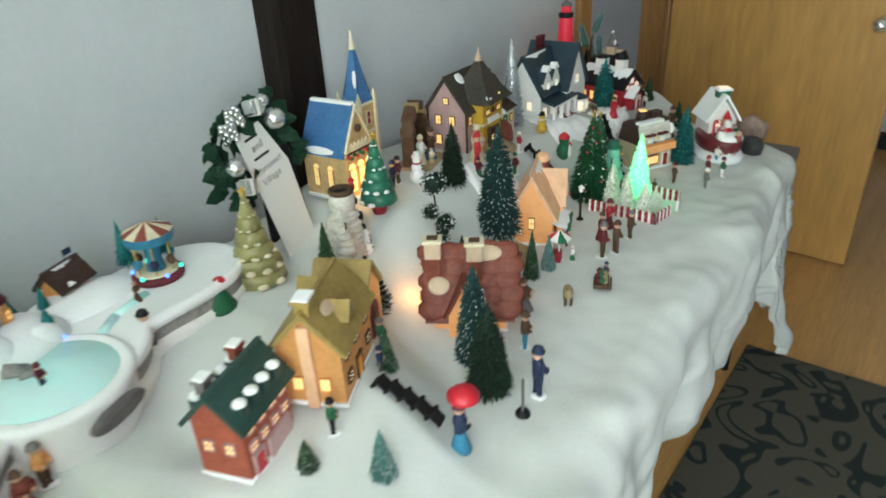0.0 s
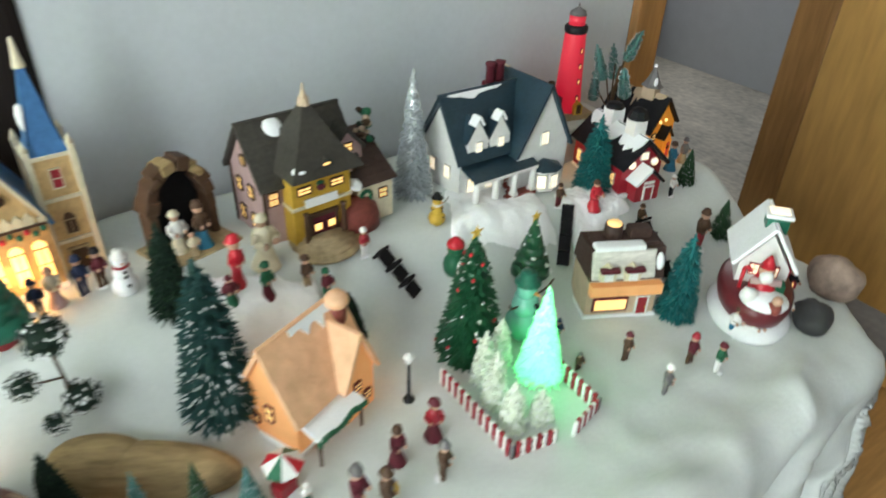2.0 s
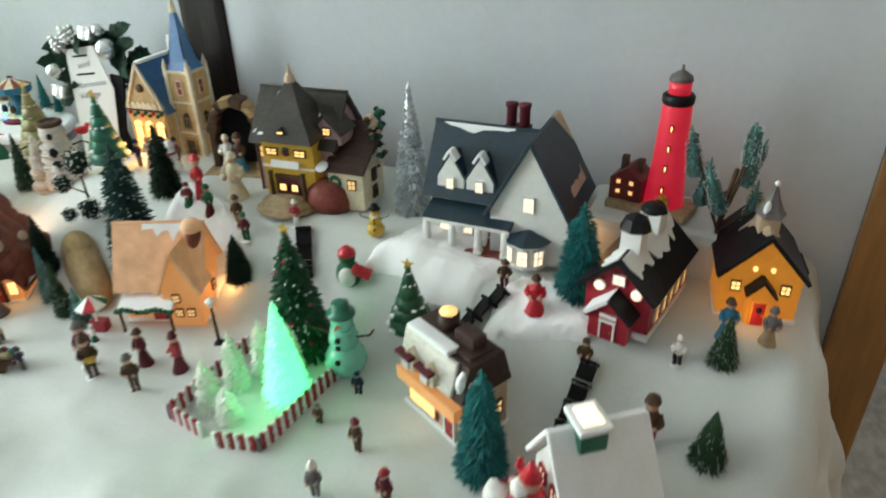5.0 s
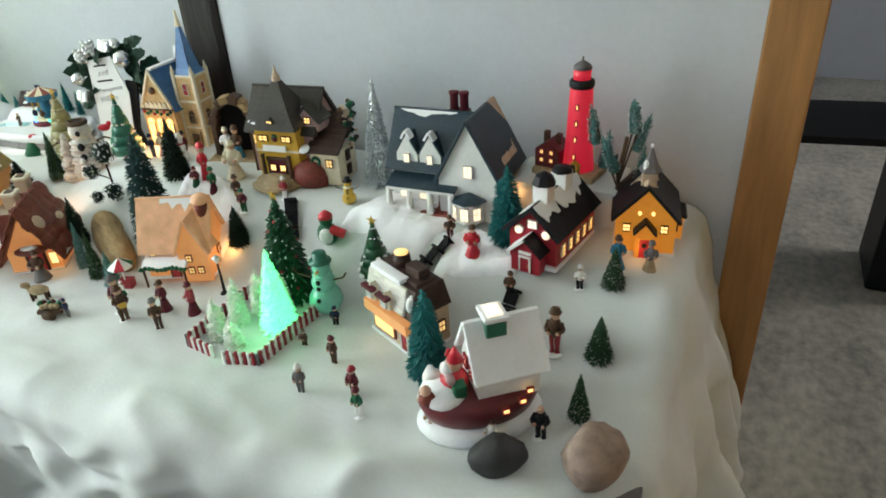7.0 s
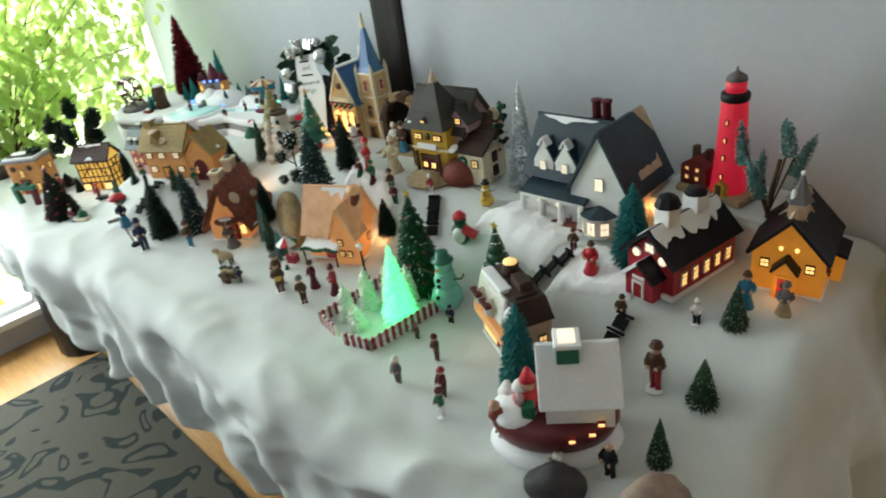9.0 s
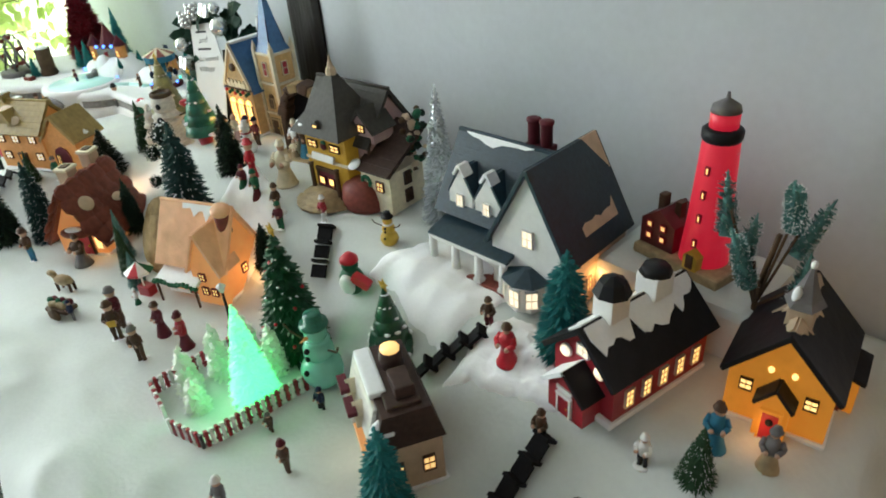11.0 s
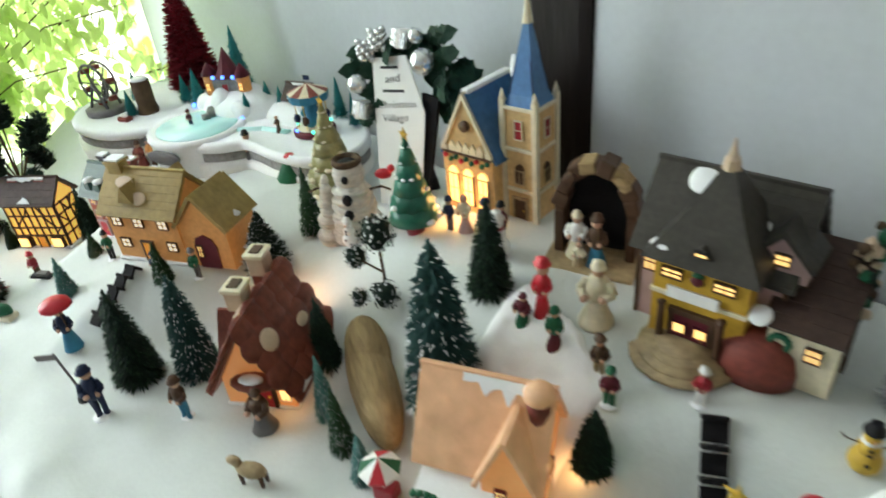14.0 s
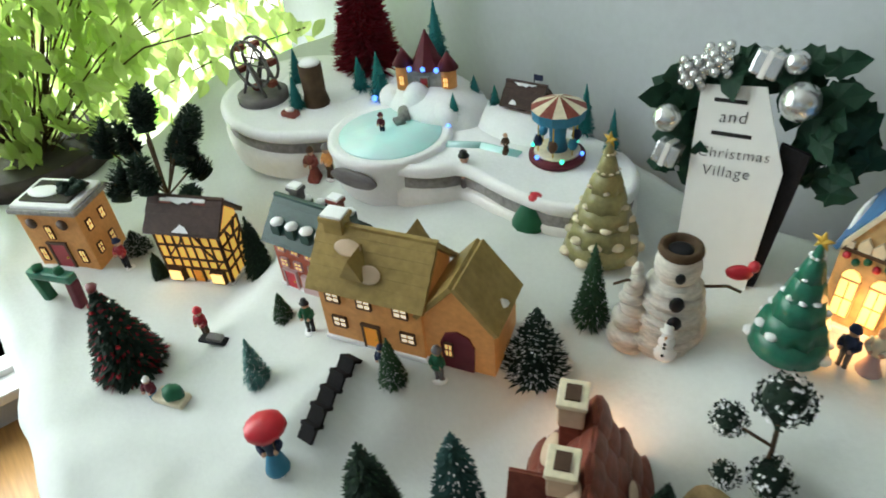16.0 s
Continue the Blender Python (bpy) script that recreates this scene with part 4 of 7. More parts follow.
chimney(t, -0.05, 0.0, 0.122, 0.024, 0.034, "olive_roof")
for u in (-0.018, 0.018):
    pane_window(t, face("l", 0.128, 0.085, u, 0.035), 0.014, 0.02, "lit_soft", "orange_brick_glow", (0, 0))
part("side_pillar", B().box((-0.066, 0.0, 0.062), (0.012, 0.016, 0.124), "peach_faint_glow", bev=0.002), t)

for c, sz in (((-0.028, -0.020, 0.128), (0.016, 0.010, 0.003)), ((0.004, -0.036, 0.110), (0.012, 0.010, 0.003))):
    part("snow_patch", B().ball(c, 1, "bisque_and_warm_light", (sz[0] * 1.2, sz[1] * 1.1, 0.0022), 16, 0.9, T(0, 0, 0, 46)), t)

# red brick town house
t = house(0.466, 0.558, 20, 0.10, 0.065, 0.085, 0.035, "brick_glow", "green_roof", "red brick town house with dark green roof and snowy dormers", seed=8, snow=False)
for i in range(4):
    u = -0.036 + i * 0.024
    dm = B().box((u, -0.024, 0.098), (0.014, 0.022, 0.016), "green_roof", bev=0.001).ball((u, -0.028, 0.107), 0.009, "snow", (1, 1, 0.6), 8)
    part("dormer", dm, t, "dormer capped with snow")
    part("dormer", B().box((u, 0.024, 0.098), (0.014, 0.022, 0.016), "green_roof", bev=0.001).ball((u, 0.028, 0.107), 0.009, "snow", (1, 1, 0.6), 8), t)
for zz in (0.072, 0.046):
    for u in (-0.035, -0.012, 0.012, 0.035):
        pane_window(t, T(u, -0.034, zz), 0.012, 0.013, "lit_soft", "pink_wall")
door(t, T(-0.03, -0.034, 0.003), 0.02, 0.030, "bright_red", "pink_wall")
part("shop_front", B().box((0.015, -0.035, 0.018), (0.05, 0.006, 0.030), "pink_wall", bev=0.001), t, "pink shop front")
chimney(t, -0.035, 0.015, 0.115, 0.016, 0.02, "grey")
chimney(t, 0.03, 0.015, 0.115, 0.016, 0.02, "brick_red")
for u in (-0.014, 0.014):
    pane_window(t, face("l", 0.10, 0.065, u, 0.05), 0.012, 0.015, "lit_soft", "pink_wall")

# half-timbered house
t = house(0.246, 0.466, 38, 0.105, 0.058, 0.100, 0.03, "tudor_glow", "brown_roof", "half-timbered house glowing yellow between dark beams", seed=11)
tm = B()
for zz in (0.002, 0.028, 0.045, 0.07, 0.09):
    tm.box((0, -0.030, zz), (0.107, 0.003, 0.003), "timber").box((0.0535, 0, zz), (0.003, 0.06, 0.003), "timber")
for i in range(8):
    tm.box((-0.052 + i * 0.0149, -0.030, 0.046), (0.0026, 0.003, 0.100), "timber")
for i in range(4):
    tm.box((0.0535, -0.028 + i * 0.0187, 0.046), (0.003, 0.0026, 0.092), "timber")
for k, (u, zz, an) in enumerate(((-0.03, 0.058, 40), (0.03, 0.058, -40), (-0.01, 0.08, 30), (0.02, 0.08, -30), (0.04, 0.036, 42))):
    tm.box((u, -0.0305, zz), (0.0024, 0.003, 0.03), "timber", T(0, 0, 0, 0, an)).box((0.054, u * 0.6, zz), (0.003, 0.0024, 0.03), "timber", T(0, 0, 0, an))
part("timber_frame", tm, t, "dark timber beams")
for u in (-0.035, 0.035):
    part("shop_window", B().box((u, -0.034, 0.017), (0.024, 0.008, 0.022), "timber", bev=0.001).box((u, -0.0385, 0.017), (0.019, 0.002, 0.017), "lit"), t)
door(t, T(0, -0.0305, 0.002), 0.018, 0.026, "orange_glow", "timber")
chimney(t, -0.03, 0.0, 0.115, 0.016, 0.018, "brick_red")
chimney(t, 0.025, 0.0, 0.115, 0.016, 0.018, "brick_red")

# flat-roofed shop
t = thing("village_house", T(0.056, 0.328, ground(0.056, 0.328) - 0.003, 0, 0, 40), "tan flat-roofed corner shop with snowy cornice and red door", "village house", VH)
part("wall", B().box((0, 0, 0.055), (0.105, 0.075, 0.11), "orange_brick_glow", bev=0.002), t)
part("cornice", B().box((0, 0, 0.113), (0.118, 0.088, 0.008), "grey_stone", bev=0.002), t, "grey stone cornice")
part("parapet_snow", B().box((0, 0, 0.119), (0.108, 0.078, 0.008), "snow", bev=0.003), t)
part("roof_deck", B().box((0.0, 0, 0.1235), (0.086, 0.056, 0.006), "grey_roof", bev=0.002), t, "dark sunken roof deck")
part("snow_patch", B().ball((-0.014, -0.004, 0.127), 1, "snow", (0.030, 0.018, 0.004), 14, 0.4), t)
rw = B()
for k in range(14):
    an = k * 2 * math.pi / 14
    rw.ball((0.030 + 0.016 * math.cos(an), 0.004 + 0.012 * math.sin(an), 0.131 + 0.004 * math.sin(k * 2.1)), 0.0075, "dark_pine", (1, 1, 0.8), 7, 0.5)
part("greenery", rw, t, "dark green sprigs on the roof")
door(t, T(-0.005, -0.038, 0.003), 0.03, 0.05, "red", "brown")
for u, zz in ((-0.036, 0.03), (0.034, 0.03), (-0.005, 0.074)):
    pane_window(t, T(u, -0.039, zz), 0.010, 0.024, "lit", "brown")
for u in (-0.03, 0.024):
    part("roundel", B().cone((u, -0.038, 0.09), 0.009, 0.009, 0.003, "brown", 12, T(0, 0, 0, 90)), t)
for u in (-0.02, 0.012):
    pane_window(t, face("r", 0.105, 0.075, u, 0.08), 0.010, 0.018, "lit", "brown")
    pane_window(t, face("r", 0.105, 0.075, u, 0.035), 0.010, 0.018, "lit_soft", "brown")

# red schoolhouse barn
t = thing("village_house", T(1.955, 0.772, ground(1.955, 0.772) - 0.003, 0, 0, -10), "red barn schoolhouse with snow-patched black roof and lit side windows", "village house", VH)
part("wall", B().prism([(-0.042, 0), (0.042, 0), (0.042, 0.058), (0, 0.098), (-0.042, 0.058)], -0.07, 0.075, "red").box((0, 0, 0.004), (0.09, 0.152, 0.008), "snow", bev=0.002), t)
rf = B()
for s in (-1, 1):
    rf.box((s * 0.0245, 0.0, 0.082), (0.070, 0.162, 0.006), "black", T(0, 0, 0, 0, s * 43))
part("roof", rf, t, "black roof")
rnd = random.Random(5)
for sd in (-1, 1):
    for x0, x1, dp in ((-0.075, -0.02, 0.040), (-0.02, 0.045, 0.052), (0.035, 0.078, 0.034)):
        n = 8
        low = [(x0 + (x1 - x0) * i / n, dp * (0.62 + 0.8 * abs(noise.noise((i * 0.33 + x0 * 50, sd * 3, 0)))) * min(1, 0.45 + 0.4 * min(i, n - i))) for i in range(n + 1)]
        rs = B()
        rs.prism([(x0, 0.002)] + low + [(x1, 0.002)], -0.0022, 0.0022, "snow", T(0, 0, 0.1085, 0, 0, 90) @ T(0, 0, 0, 43 if sd < 0 else -43) @ T(0, 0, 0, 90 if sd < 0 else -90))
        part("roof_snow", rs, t, "patch of white snow")
part("front_porch", B().prism([(-0.025, 0), (0.025, 0), (0.025, 0.034), (0, 0.056), (-0.025, 0.034)], -0.095, -0.06, "red"), t)
pr = B()
for s in (-1, 1):
    pr.box((s * 0.0145, -0.078, 0.048), (0.042, 0.045, 0.005), "snow" if s < 0 else "black", T(0, 0, 0, 0, s * 42))
part("porch_roof", pr, t)
door(t, T(0, -0.0962, 0.003), 0.018, 0.026, "red", "white")
part("sign_board", B().box((0, -0.0965, 0.036), (0.022, 0.002, 0.005), "white"), t)
for u in (-0.024, 0.024):
    part("round_window", B().cone((u, -0.070, 0.062), 0.008, 0.008, 0.003, "white", 14, T(0, 0, 0, 90)).cone((u, -0.0725, 0.062), 0.0064, 0.0064, 0.002, "lit_white", 14, T(0, 0, 0, 90)), t, "round lit window")
pane_window(t, T(0, -0.0715, 0.076), 0.015, 0.013, "lit_white")
for i in range(5):
    pane_window(t, T(0.0432, -0.048 + i * 0.026, 0.030, 0, 0, 90), 0.011, 0.022, "lit", "cream", (1, 2))
    pane_window(t, T(-0.0432, -0.048 + i * 0.026, 0.030, 0, 0, -90), 0.011, 0.022, "lit", "cream", (1, 2))
cu = B().box((0, -0.035, 0.118), (0.026, 0.026, 0.03), "white", bev=0.001).lathe((0, -0.035, 0.132), [(0.020, 0), (0.014, 0.014), (0.003, 0.02)], "black", 8)
part("cupola", cu, t, "white cupola with a black cap")
part("bell_house", B().box((0, 0.03, 0.115), (0.028, 0.028, 0.028), "snow", bev=0.002).cone((0, 0.03, 0.128), 0.018, 0.014, 0.008, "black", 8), t)

# glowing orange chapel
t = thing("village_house", T(2.092, 0.852, ground(2.092, 0.852) - 0.003, 0, 0, 10) @ Matrix.Diagonal((0.86, 1.06, 1.0, 1)), "glowing orange chapel with a black roof and small steeple", "village house", VH)
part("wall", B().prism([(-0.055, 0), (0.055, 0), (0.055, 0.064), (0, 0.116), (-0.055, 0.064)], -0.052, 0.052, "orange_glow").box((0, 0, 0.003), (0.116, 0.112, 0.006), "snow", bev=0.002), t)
for s in (-1, 1):
    rf = B().box((s * 0.0305, 0.0, 0.0925), (0.088, 0.118, 0.006), "black", T(0, 0, 0, 0, s * 43.4), 0.001)
    part("roof", rf, t, "black roof slope")
    # chapel snow patches are tan to imitate the orange light reflected there
    for k in range(3):
        sp = B()
        n = 7
        y0 = (-0.050, -0.012, 0.022)[k]
        y1 = y0 + (0.030, 0.026, 0.030)[k]
        dp = (0.022, 0.040, 0.020)[k]
        low = [(y0 + (y1 - y0) * i / n, dp * (0.5 + 0.9 * abs(noise.noise((i * 0.5 + k * 9, s * 4, 2)))) * min(1, 0.4 + 0.4 * min(i, n - i))) for i in range(n + 1)]
        sp.prism([(y0, 0.001), *low, (y1, 0.001)], -0.0015, 0.0015, "bisque_and_warm_light", T(0, 0, 0.1258) @ T(0, 0, 0, 0, 0, 90) @ T(0, 0, 0, -43.4 * s) @ T(0, 0, 0, 90 if s < 0 else -90))
        part("snow_patch", sp, t)
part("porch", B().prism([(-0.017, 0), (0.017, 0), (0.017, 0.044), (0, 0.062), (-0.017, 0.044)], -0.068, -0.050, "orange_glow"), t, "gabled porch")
for s in (-1, 1):
    part("porch_roof", B().box((s * 0.0105, -0.0605, 0.0565), (0.030, 0.022, 0.004), "black", T(0, 0, 0, 0, s * 46), 0.0008), t)
door(t, T(0, -0.0695, 0.003), 0.020, 0.038, "bright_red", "orange_glow")
part("wreath", B().ball((0, -0.0715, 0.028), 0.0045, "black", (1, 0.4, 1), 10), t)
for u in (-0.034, 0.034):
    pane_window(t, T(u, -0.0535, 0.050), 0.013, 0.013, "lit", "timber")
for u in (-0.012, 0.012):
    part("gable_light", B().ball((u, -0.0525, 0.076), 0.0035, "lit", seg=8), t, "small lit opening")
pane_window(t, T(0.0565, 0.0, 0.030, 0, 0, 90), 0.014, 0.026, "red", "timber")
part("side_wreath", B().cone((0.0555, -0.032, 0.046), 0.009, 0.009, 0.004, "dark_red", 12, T(0, 0, 0, 0, 90)), t, "dark round wreath")
part("side_shed", B().box((0.062, 0.028, 0.022), (0.024, 0.044, 0.044), "orange_glow", bev=0.002).box((0.064, 0.028, 0.047), (0.032, 0.050, 0.005), "black", T(0, 0, 0, 0, 16), 0.001), t, "small side shed")
sp = B().box((0.0, -0.016, 0.122), (0.028, 0.026, 0.030), "bisque_and_warm_light", bev=0.002).lathe((0, -0.016, 0.136), [(0.022, 0), (0.016, 0.006), (0.008, 0.022), (0.002, 0.038)], "grey", 6).ball((0, -0.016, 0.176), 0.004, "snow", seg=6).ball((-0.008, -0.026, 0.146), 1, "snow", (0.006, 0.004, 0.012), 8, 0.3)
part("steeple", sp, t, "grey pointed steeple on a pale base")

# tan shop with a mansard roof
t = thing("village_house", T(1.775, 0.582, ground(1.775, 0.582) - 0.003, 0, 0, -26) @ Matrix.Diagonal((1.14, 1.12, 1.16, 1)), "cream shop with a purple-brown mansard roof and lit awning", "village house", VH)
part("wall", B().box((0, 0, 0.032), (0.10, 0.065, 0.064), "bisque_and_warm_light", bev=0.002).box((0, 0, 0.003), (0.106, 0.072, 0.006), "snow", bev=0.002), t)
ms = B().prism([(-0.036, 0), (0.036, 0), (0.024, 0.042), (-0.024, 0.042)], -0.052, 0.052, "brown_roof", T(0, 0, 0.064, 0, 0, 90)).box((0, 0, 0.107), (0.09, 0.034, 0.006), "brown_roof", bev=0.002)
part("roof", ms, t, "purple-brown mansard roof")
part("roof_snow", B().box((-0.006, -0.0315, 0.086), (0.088, 0.006, 0.040), "birch", T(0, 0, 0, -16), 0.0025).box((-0.012, -0.020, 0.108), (0.07, 0.018, 0.008), "snow", bev=0.003).ball((0.045, -0.02, 0.085), 1, "snow", (0.008, 0.018, 0.016), 10, 0.3), t)
for u in (-0.03, 0.004):
    part("dormer", B().prism([(-0.011, 0), (0.011, 0), (0.011, 0.015), (0, 0.024), (-0.011, 0.015)], -0.014, 0.014, "cream", T(u, -0.03, 0.068)).box((u, -0.046, 0.087), (0.026, 0.01, 0.005), "maroon", bev=0.001), t)
    pane_window(t, T(u, -0.0455, 0.076), 0.010, 0.010, "white")
part("awning", B().prism([(-0.05, 0), (0.05, 0), (0.05, 0.016), (-0.05, 0.016)], -0.045, -0.033, "peach_glow", T(0, 0, 0.044)), t, "glowing peach awning")
part("shop_window", B().box((-0.016, -0.034, 0.024), (0.05, 0.004, 0.022), "dark_red").box((-0.016, -0.0355, 0.024), (0.044, 0.003, 0.016), "lit_soft"), t)
door(t, T(0.03, -0.0335, 0.003), 0.016, 0.032, "red", "white")
for u in (-0.016, 0.016):
    pane_window(t, T(0.0515, u, 0.034, 0, 0, 90), 0.012, 0.018, "lit_soft", "brown")
part("round_chimney", B().cone((-0.014, 0.004, 0.108), 0.013, 0.012, 0.02, "brown_roof", 10).cone((-0.014, 0.004, 0.127), 0.010, 0.010, 0.003, "lit_soft", 10), t, "round chimney open and lit at the top")
part("roof_box", B().box((0.022, 0.004, 0.116), (0.03, 0.02, 0.014), "brown_roof", bev=0.002), t)

# lighthouse on a raised block
part_z = 0.925
t = thing("lighthouse", T(1.957, 0.922, part_z, 0, 0, -10) @ Matrix.Diagonal((0.92, 0.92, 0.95, 1)), "glowing red lighthouse with black gallery, grey cap and keeper's house", "lighthouse")
part("base", B().box((-0.018, 0, 0.006), (0.13, 0.075, 0.014), "tan_stone", bev=0.004), t, "brown rocky base")
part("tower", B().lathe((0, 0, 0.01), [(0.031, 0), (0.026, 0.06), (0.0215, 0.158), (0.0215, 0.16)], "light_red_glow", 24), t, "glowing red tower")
part("gallery", B().lathe((0, 0, 0.168), [(0.021, 0), (0.0235, 0.004), (0.0235, 0.013), (0.020, 0.016)], "black", 20), t, "black gallery")
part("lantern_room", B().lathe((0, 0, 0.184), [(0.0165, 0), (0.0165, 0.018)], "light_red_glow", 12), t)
part("cap", B().lathe((0, 0, 0.202), [(0.0175, 0), (0.0155, 0.007), (0.006, 0.013), (0.0025, 0.015), (0.0015, 0.022)], "grey", 16), t, "grey domed cap")
for zz, rr in ((0.045, 0.0292), (0.078, 0.0272), (0.108, 0.0254), (0.138, 0.0237)):
    pane_window(t, T(0.0035, -rr, zz), 0.004, 0.009, "lit", "red", (0, 0))
part("doorway", B().prism([(-0.010, 0), (0.010, 0), (0.010, 0.018), (0, 0.028), (-0.010, 0.018)], -0.038, -0.022, "yellow", T(0.006, 0, 0.012)).box((0.006, -0.0385, 0.024), (0.010, 0.002, 0.018), "brown"), t, "yellow arched doorway")
kh = B().prism([(-0.026, 0), (0.026, 0), (0.026, 0.036), (0, 0.054), (-0.026, 0.036)], -0.026, 0.026, "dark_red", T(-0.055, 0, 0.012))
kh.box((-0.068, 0, 0.062), (0.010, 0.012, 0.03), "brown", bev=0.001).box((-0.042, 0, 0.062), (0.010, 0.012, 0.026), "brown", bev=0.001)
part("keepers_house", kh, t, "dark red keeper's house")
for u, zz in ((-0.066, 0.028), (-0.045, 0.028), (-0.066, 0.044), (-0.045, 0.044)):
    pane_window(t, T(u, -0.0275, zz), 0.008, 0.008, "lit_soft", "red", (0, 0))
solid("riser_block", B().box((1.945, 0.925, 0.885), (0.20, 0.13, 0.08), "cloth", bev=0.014), Matrix(), "white cloth-covered block under the lighthouse", "block")


# ---------- bottle-brush trees ----------
def needles(h, r, m, tip, seed, n=1900, droop=0.25, tips=0.35, thick=1.0, blunt=0.0):
    """A cone of single bristles; a share of them ends in a frosted tip."""
    rnd = random.Random(seed)
    b = B()
    b.slots += [m, tip]
    vs = b.bm.verts
    b.lathe((0, 0, 0.0), [(r * 0.62, 0), (r * 0.5, h * 0.3), (r * 0.28, h * 0.65), (0.0006, h * 0.99)], m, 10)
    for i in range(n):
        k = 1 - math.sqrt(rnd.random()) * 0.995
        z = h * k
        rad = r * ((1 - k) ** 0.85 * (1 - blunt) + blunt * min(1, (1 - k) * 4)) * rnd.uniform(0.82, 1.10) + 0.001
        a = rnd.uniform(0, 2 * math.pi)
        d = Vector((math.cos(a), math.sin(a), -droop + rnd.uniform(-0.15, 0.25)))
        side = Vector((-math.sin(a), math.cos(a), rnd.uniform(-0.6, 0.6))) * (0.0006 + 0.012 * r) * thick
        p0 = Vector((0, 0, z)) + d * rad * 0.35
        p1 = Vector((0, 0, z)) + d * rad
        frost = rnd.random() < tips
        mid = p0.lerp(p1, 0.72)
        f = b.bm.faces.new((vs.new(p0 - side), vs.new(p0 + side), vs.new(mid + side), vs.new(mid - side)))
        f.material_index = 0
        if frost:
            side = side * 0.7
        g = b.bm.faces.new((vs.new(mid - side), vs.new(mid + side), vs.new(p1)))
        g.material_index = 1 if frost else 0
    return b


def brush_tree(label, h, r, m, tip, seed, foot="snow", **k):
    t = thing("bottle_brush_tree", T(0, 0, -50), label, "miniature tree", "bottle-brush trees")
    tagged(part("crown", needles(h * 0.94, r, m, tip, seed, **k), t), kind="stuff").location.z = h * 0.06
    part("trunk", B().cone((0, 0, 0), 0.003, 0.002, h * 0.12, "trunk", 6), t)
    part("foot", B().lathe((0, 0, 0), [(r * 0.42, 0), (r * 0.40, h * 0.02), (r * 0.2, h * 0.045), (0.002, h * 0.05)], foot, 12), t)
    return t


def put(src, x, y, s=1.0, sr=None, lean=0, z=None, label=""):
    z = ground(x, y) - 0.002 if z is None else z
    sr = sr or s
    o = copy_thing(src, T(x, y, z, lean, 0, (x * 7919 + y * 3571) % 1 * 360) @ Matrix.Diagonal((sr, sr, s, 1)))
    if label:
        o["label"] = label
    return o


def retire(src):
    for o in (*src.children_recursive, src):
        bpy.data.objects.remove(o)


# (unit trees are one decimetre tall)
dark = brush_tree("dark green bottle-brush tree on a snowy foot", 0.10, 0.027, "dark_pine", "pine", 1, blunt=0.2, tips=0.3)
for x, y, h, w in ((0.779, 0.414, 0.155, 0.074), (1.149, 0.745, 0.130, 0.060), (0.322, 0.516, 0.110, 0.048), (1.352, 0.672, 0.085, 0.048), (0.975, 0.600, 0.115, 0.046), (0.205, 0.400, 0.05, 0.03)):
    put(dark, x, y, h / 0.10, w / 0.054)
frosty = brush_tree("blue-green bottle-brush tree with frosted needle tips", 0.10, 0.022, "blue_pine", "snow", 2, tips=0.16, n=2600, blunt=0.25)
for x, y, h, w in ((1.163, 0.645, 0.225, 0.098), (0.834, 0.478, 0.170, 0.066)):
    put(frosty, x, y, h / 0.10, w / 0.044)
pale = brush_tree("pale teal frosted bottle-brush tree", 0.10, 0.022, "teal_pale", "snow", 3, tips=0.2, foot="trunk")
for x, y, h, w in ((1.045, 0.548, 0.105, 0.034), (1.150, 0.522, 0.075, 0.034), (0.541, 0.408, 0.074, 0.036)):
    put(pale, x, y, h / 0.10, w / 0.044)
green = brush_tree("green bottle-brush tree lightly tipped with snow", 0.10, 0.026, "pine", "snow", 4, tips=0.12)
for x, y, h, w in ((1.100, 0.530, 0.105, 0.036), (0.776, 0.732, 0.116, 0.046), (2.079, 0.605, 0.078, 0.046), (2.079, 0.490, 0.078, 0.034), (2.075, 0.700, 0.072, 0.040), (0.675, 0.517, 0.072, 0.036), (0.486, 0.478, 0.045, 0.03)):
    put(green, x, y, h / 0.10, w / 0.052)
teal = brush_tree("bright teal bottle-brush tree", 0.10, 0.024, "teal_pine", "teal_pale", 5, tips=0.25, blunt=0.3)
for x, y, h, w in ((1.881, 0.755, 0.148, 0.074), (1.842, 0.505, 0.155, 0.068)):
    put(teal, x, y, h / 0.10, w / 0.048)
bushy = brush_tree("bushy dark fir dusted with snow", 0.10, 0.036, "dark_pine", "snow", 6, tips=0.35, droop=-0.25, thick=1.6)
for x, y, h, w in ((0.776, 0.643, 0.112, 0.078), (0.118, 0.395, 0.045, 0.05)):
    put(bushy, x, y, h / 0.10, w / 0.072)
silver = brush_tree("tall silver tinsel cone tree", 0.10, 0.020, "tinsel", "tinsel", 7, tips=0.5, n=2600, foot="silver")
put(silver, 1.572, 0.868, 2.20, 1.75)
redb = brush_tree("large dark red bottle-brush tree", 0.10, 0.030, "red_brush", "red_brush", 8, tips=0.2, n=3600, foot="trunk", droop=0.0)
put(redb, 0.112, 0.885, 2.75, 2.15, z=0.895)
for o in (dark, frosty, pale, green, teal, bushy, silver, redb):
    retire(o)


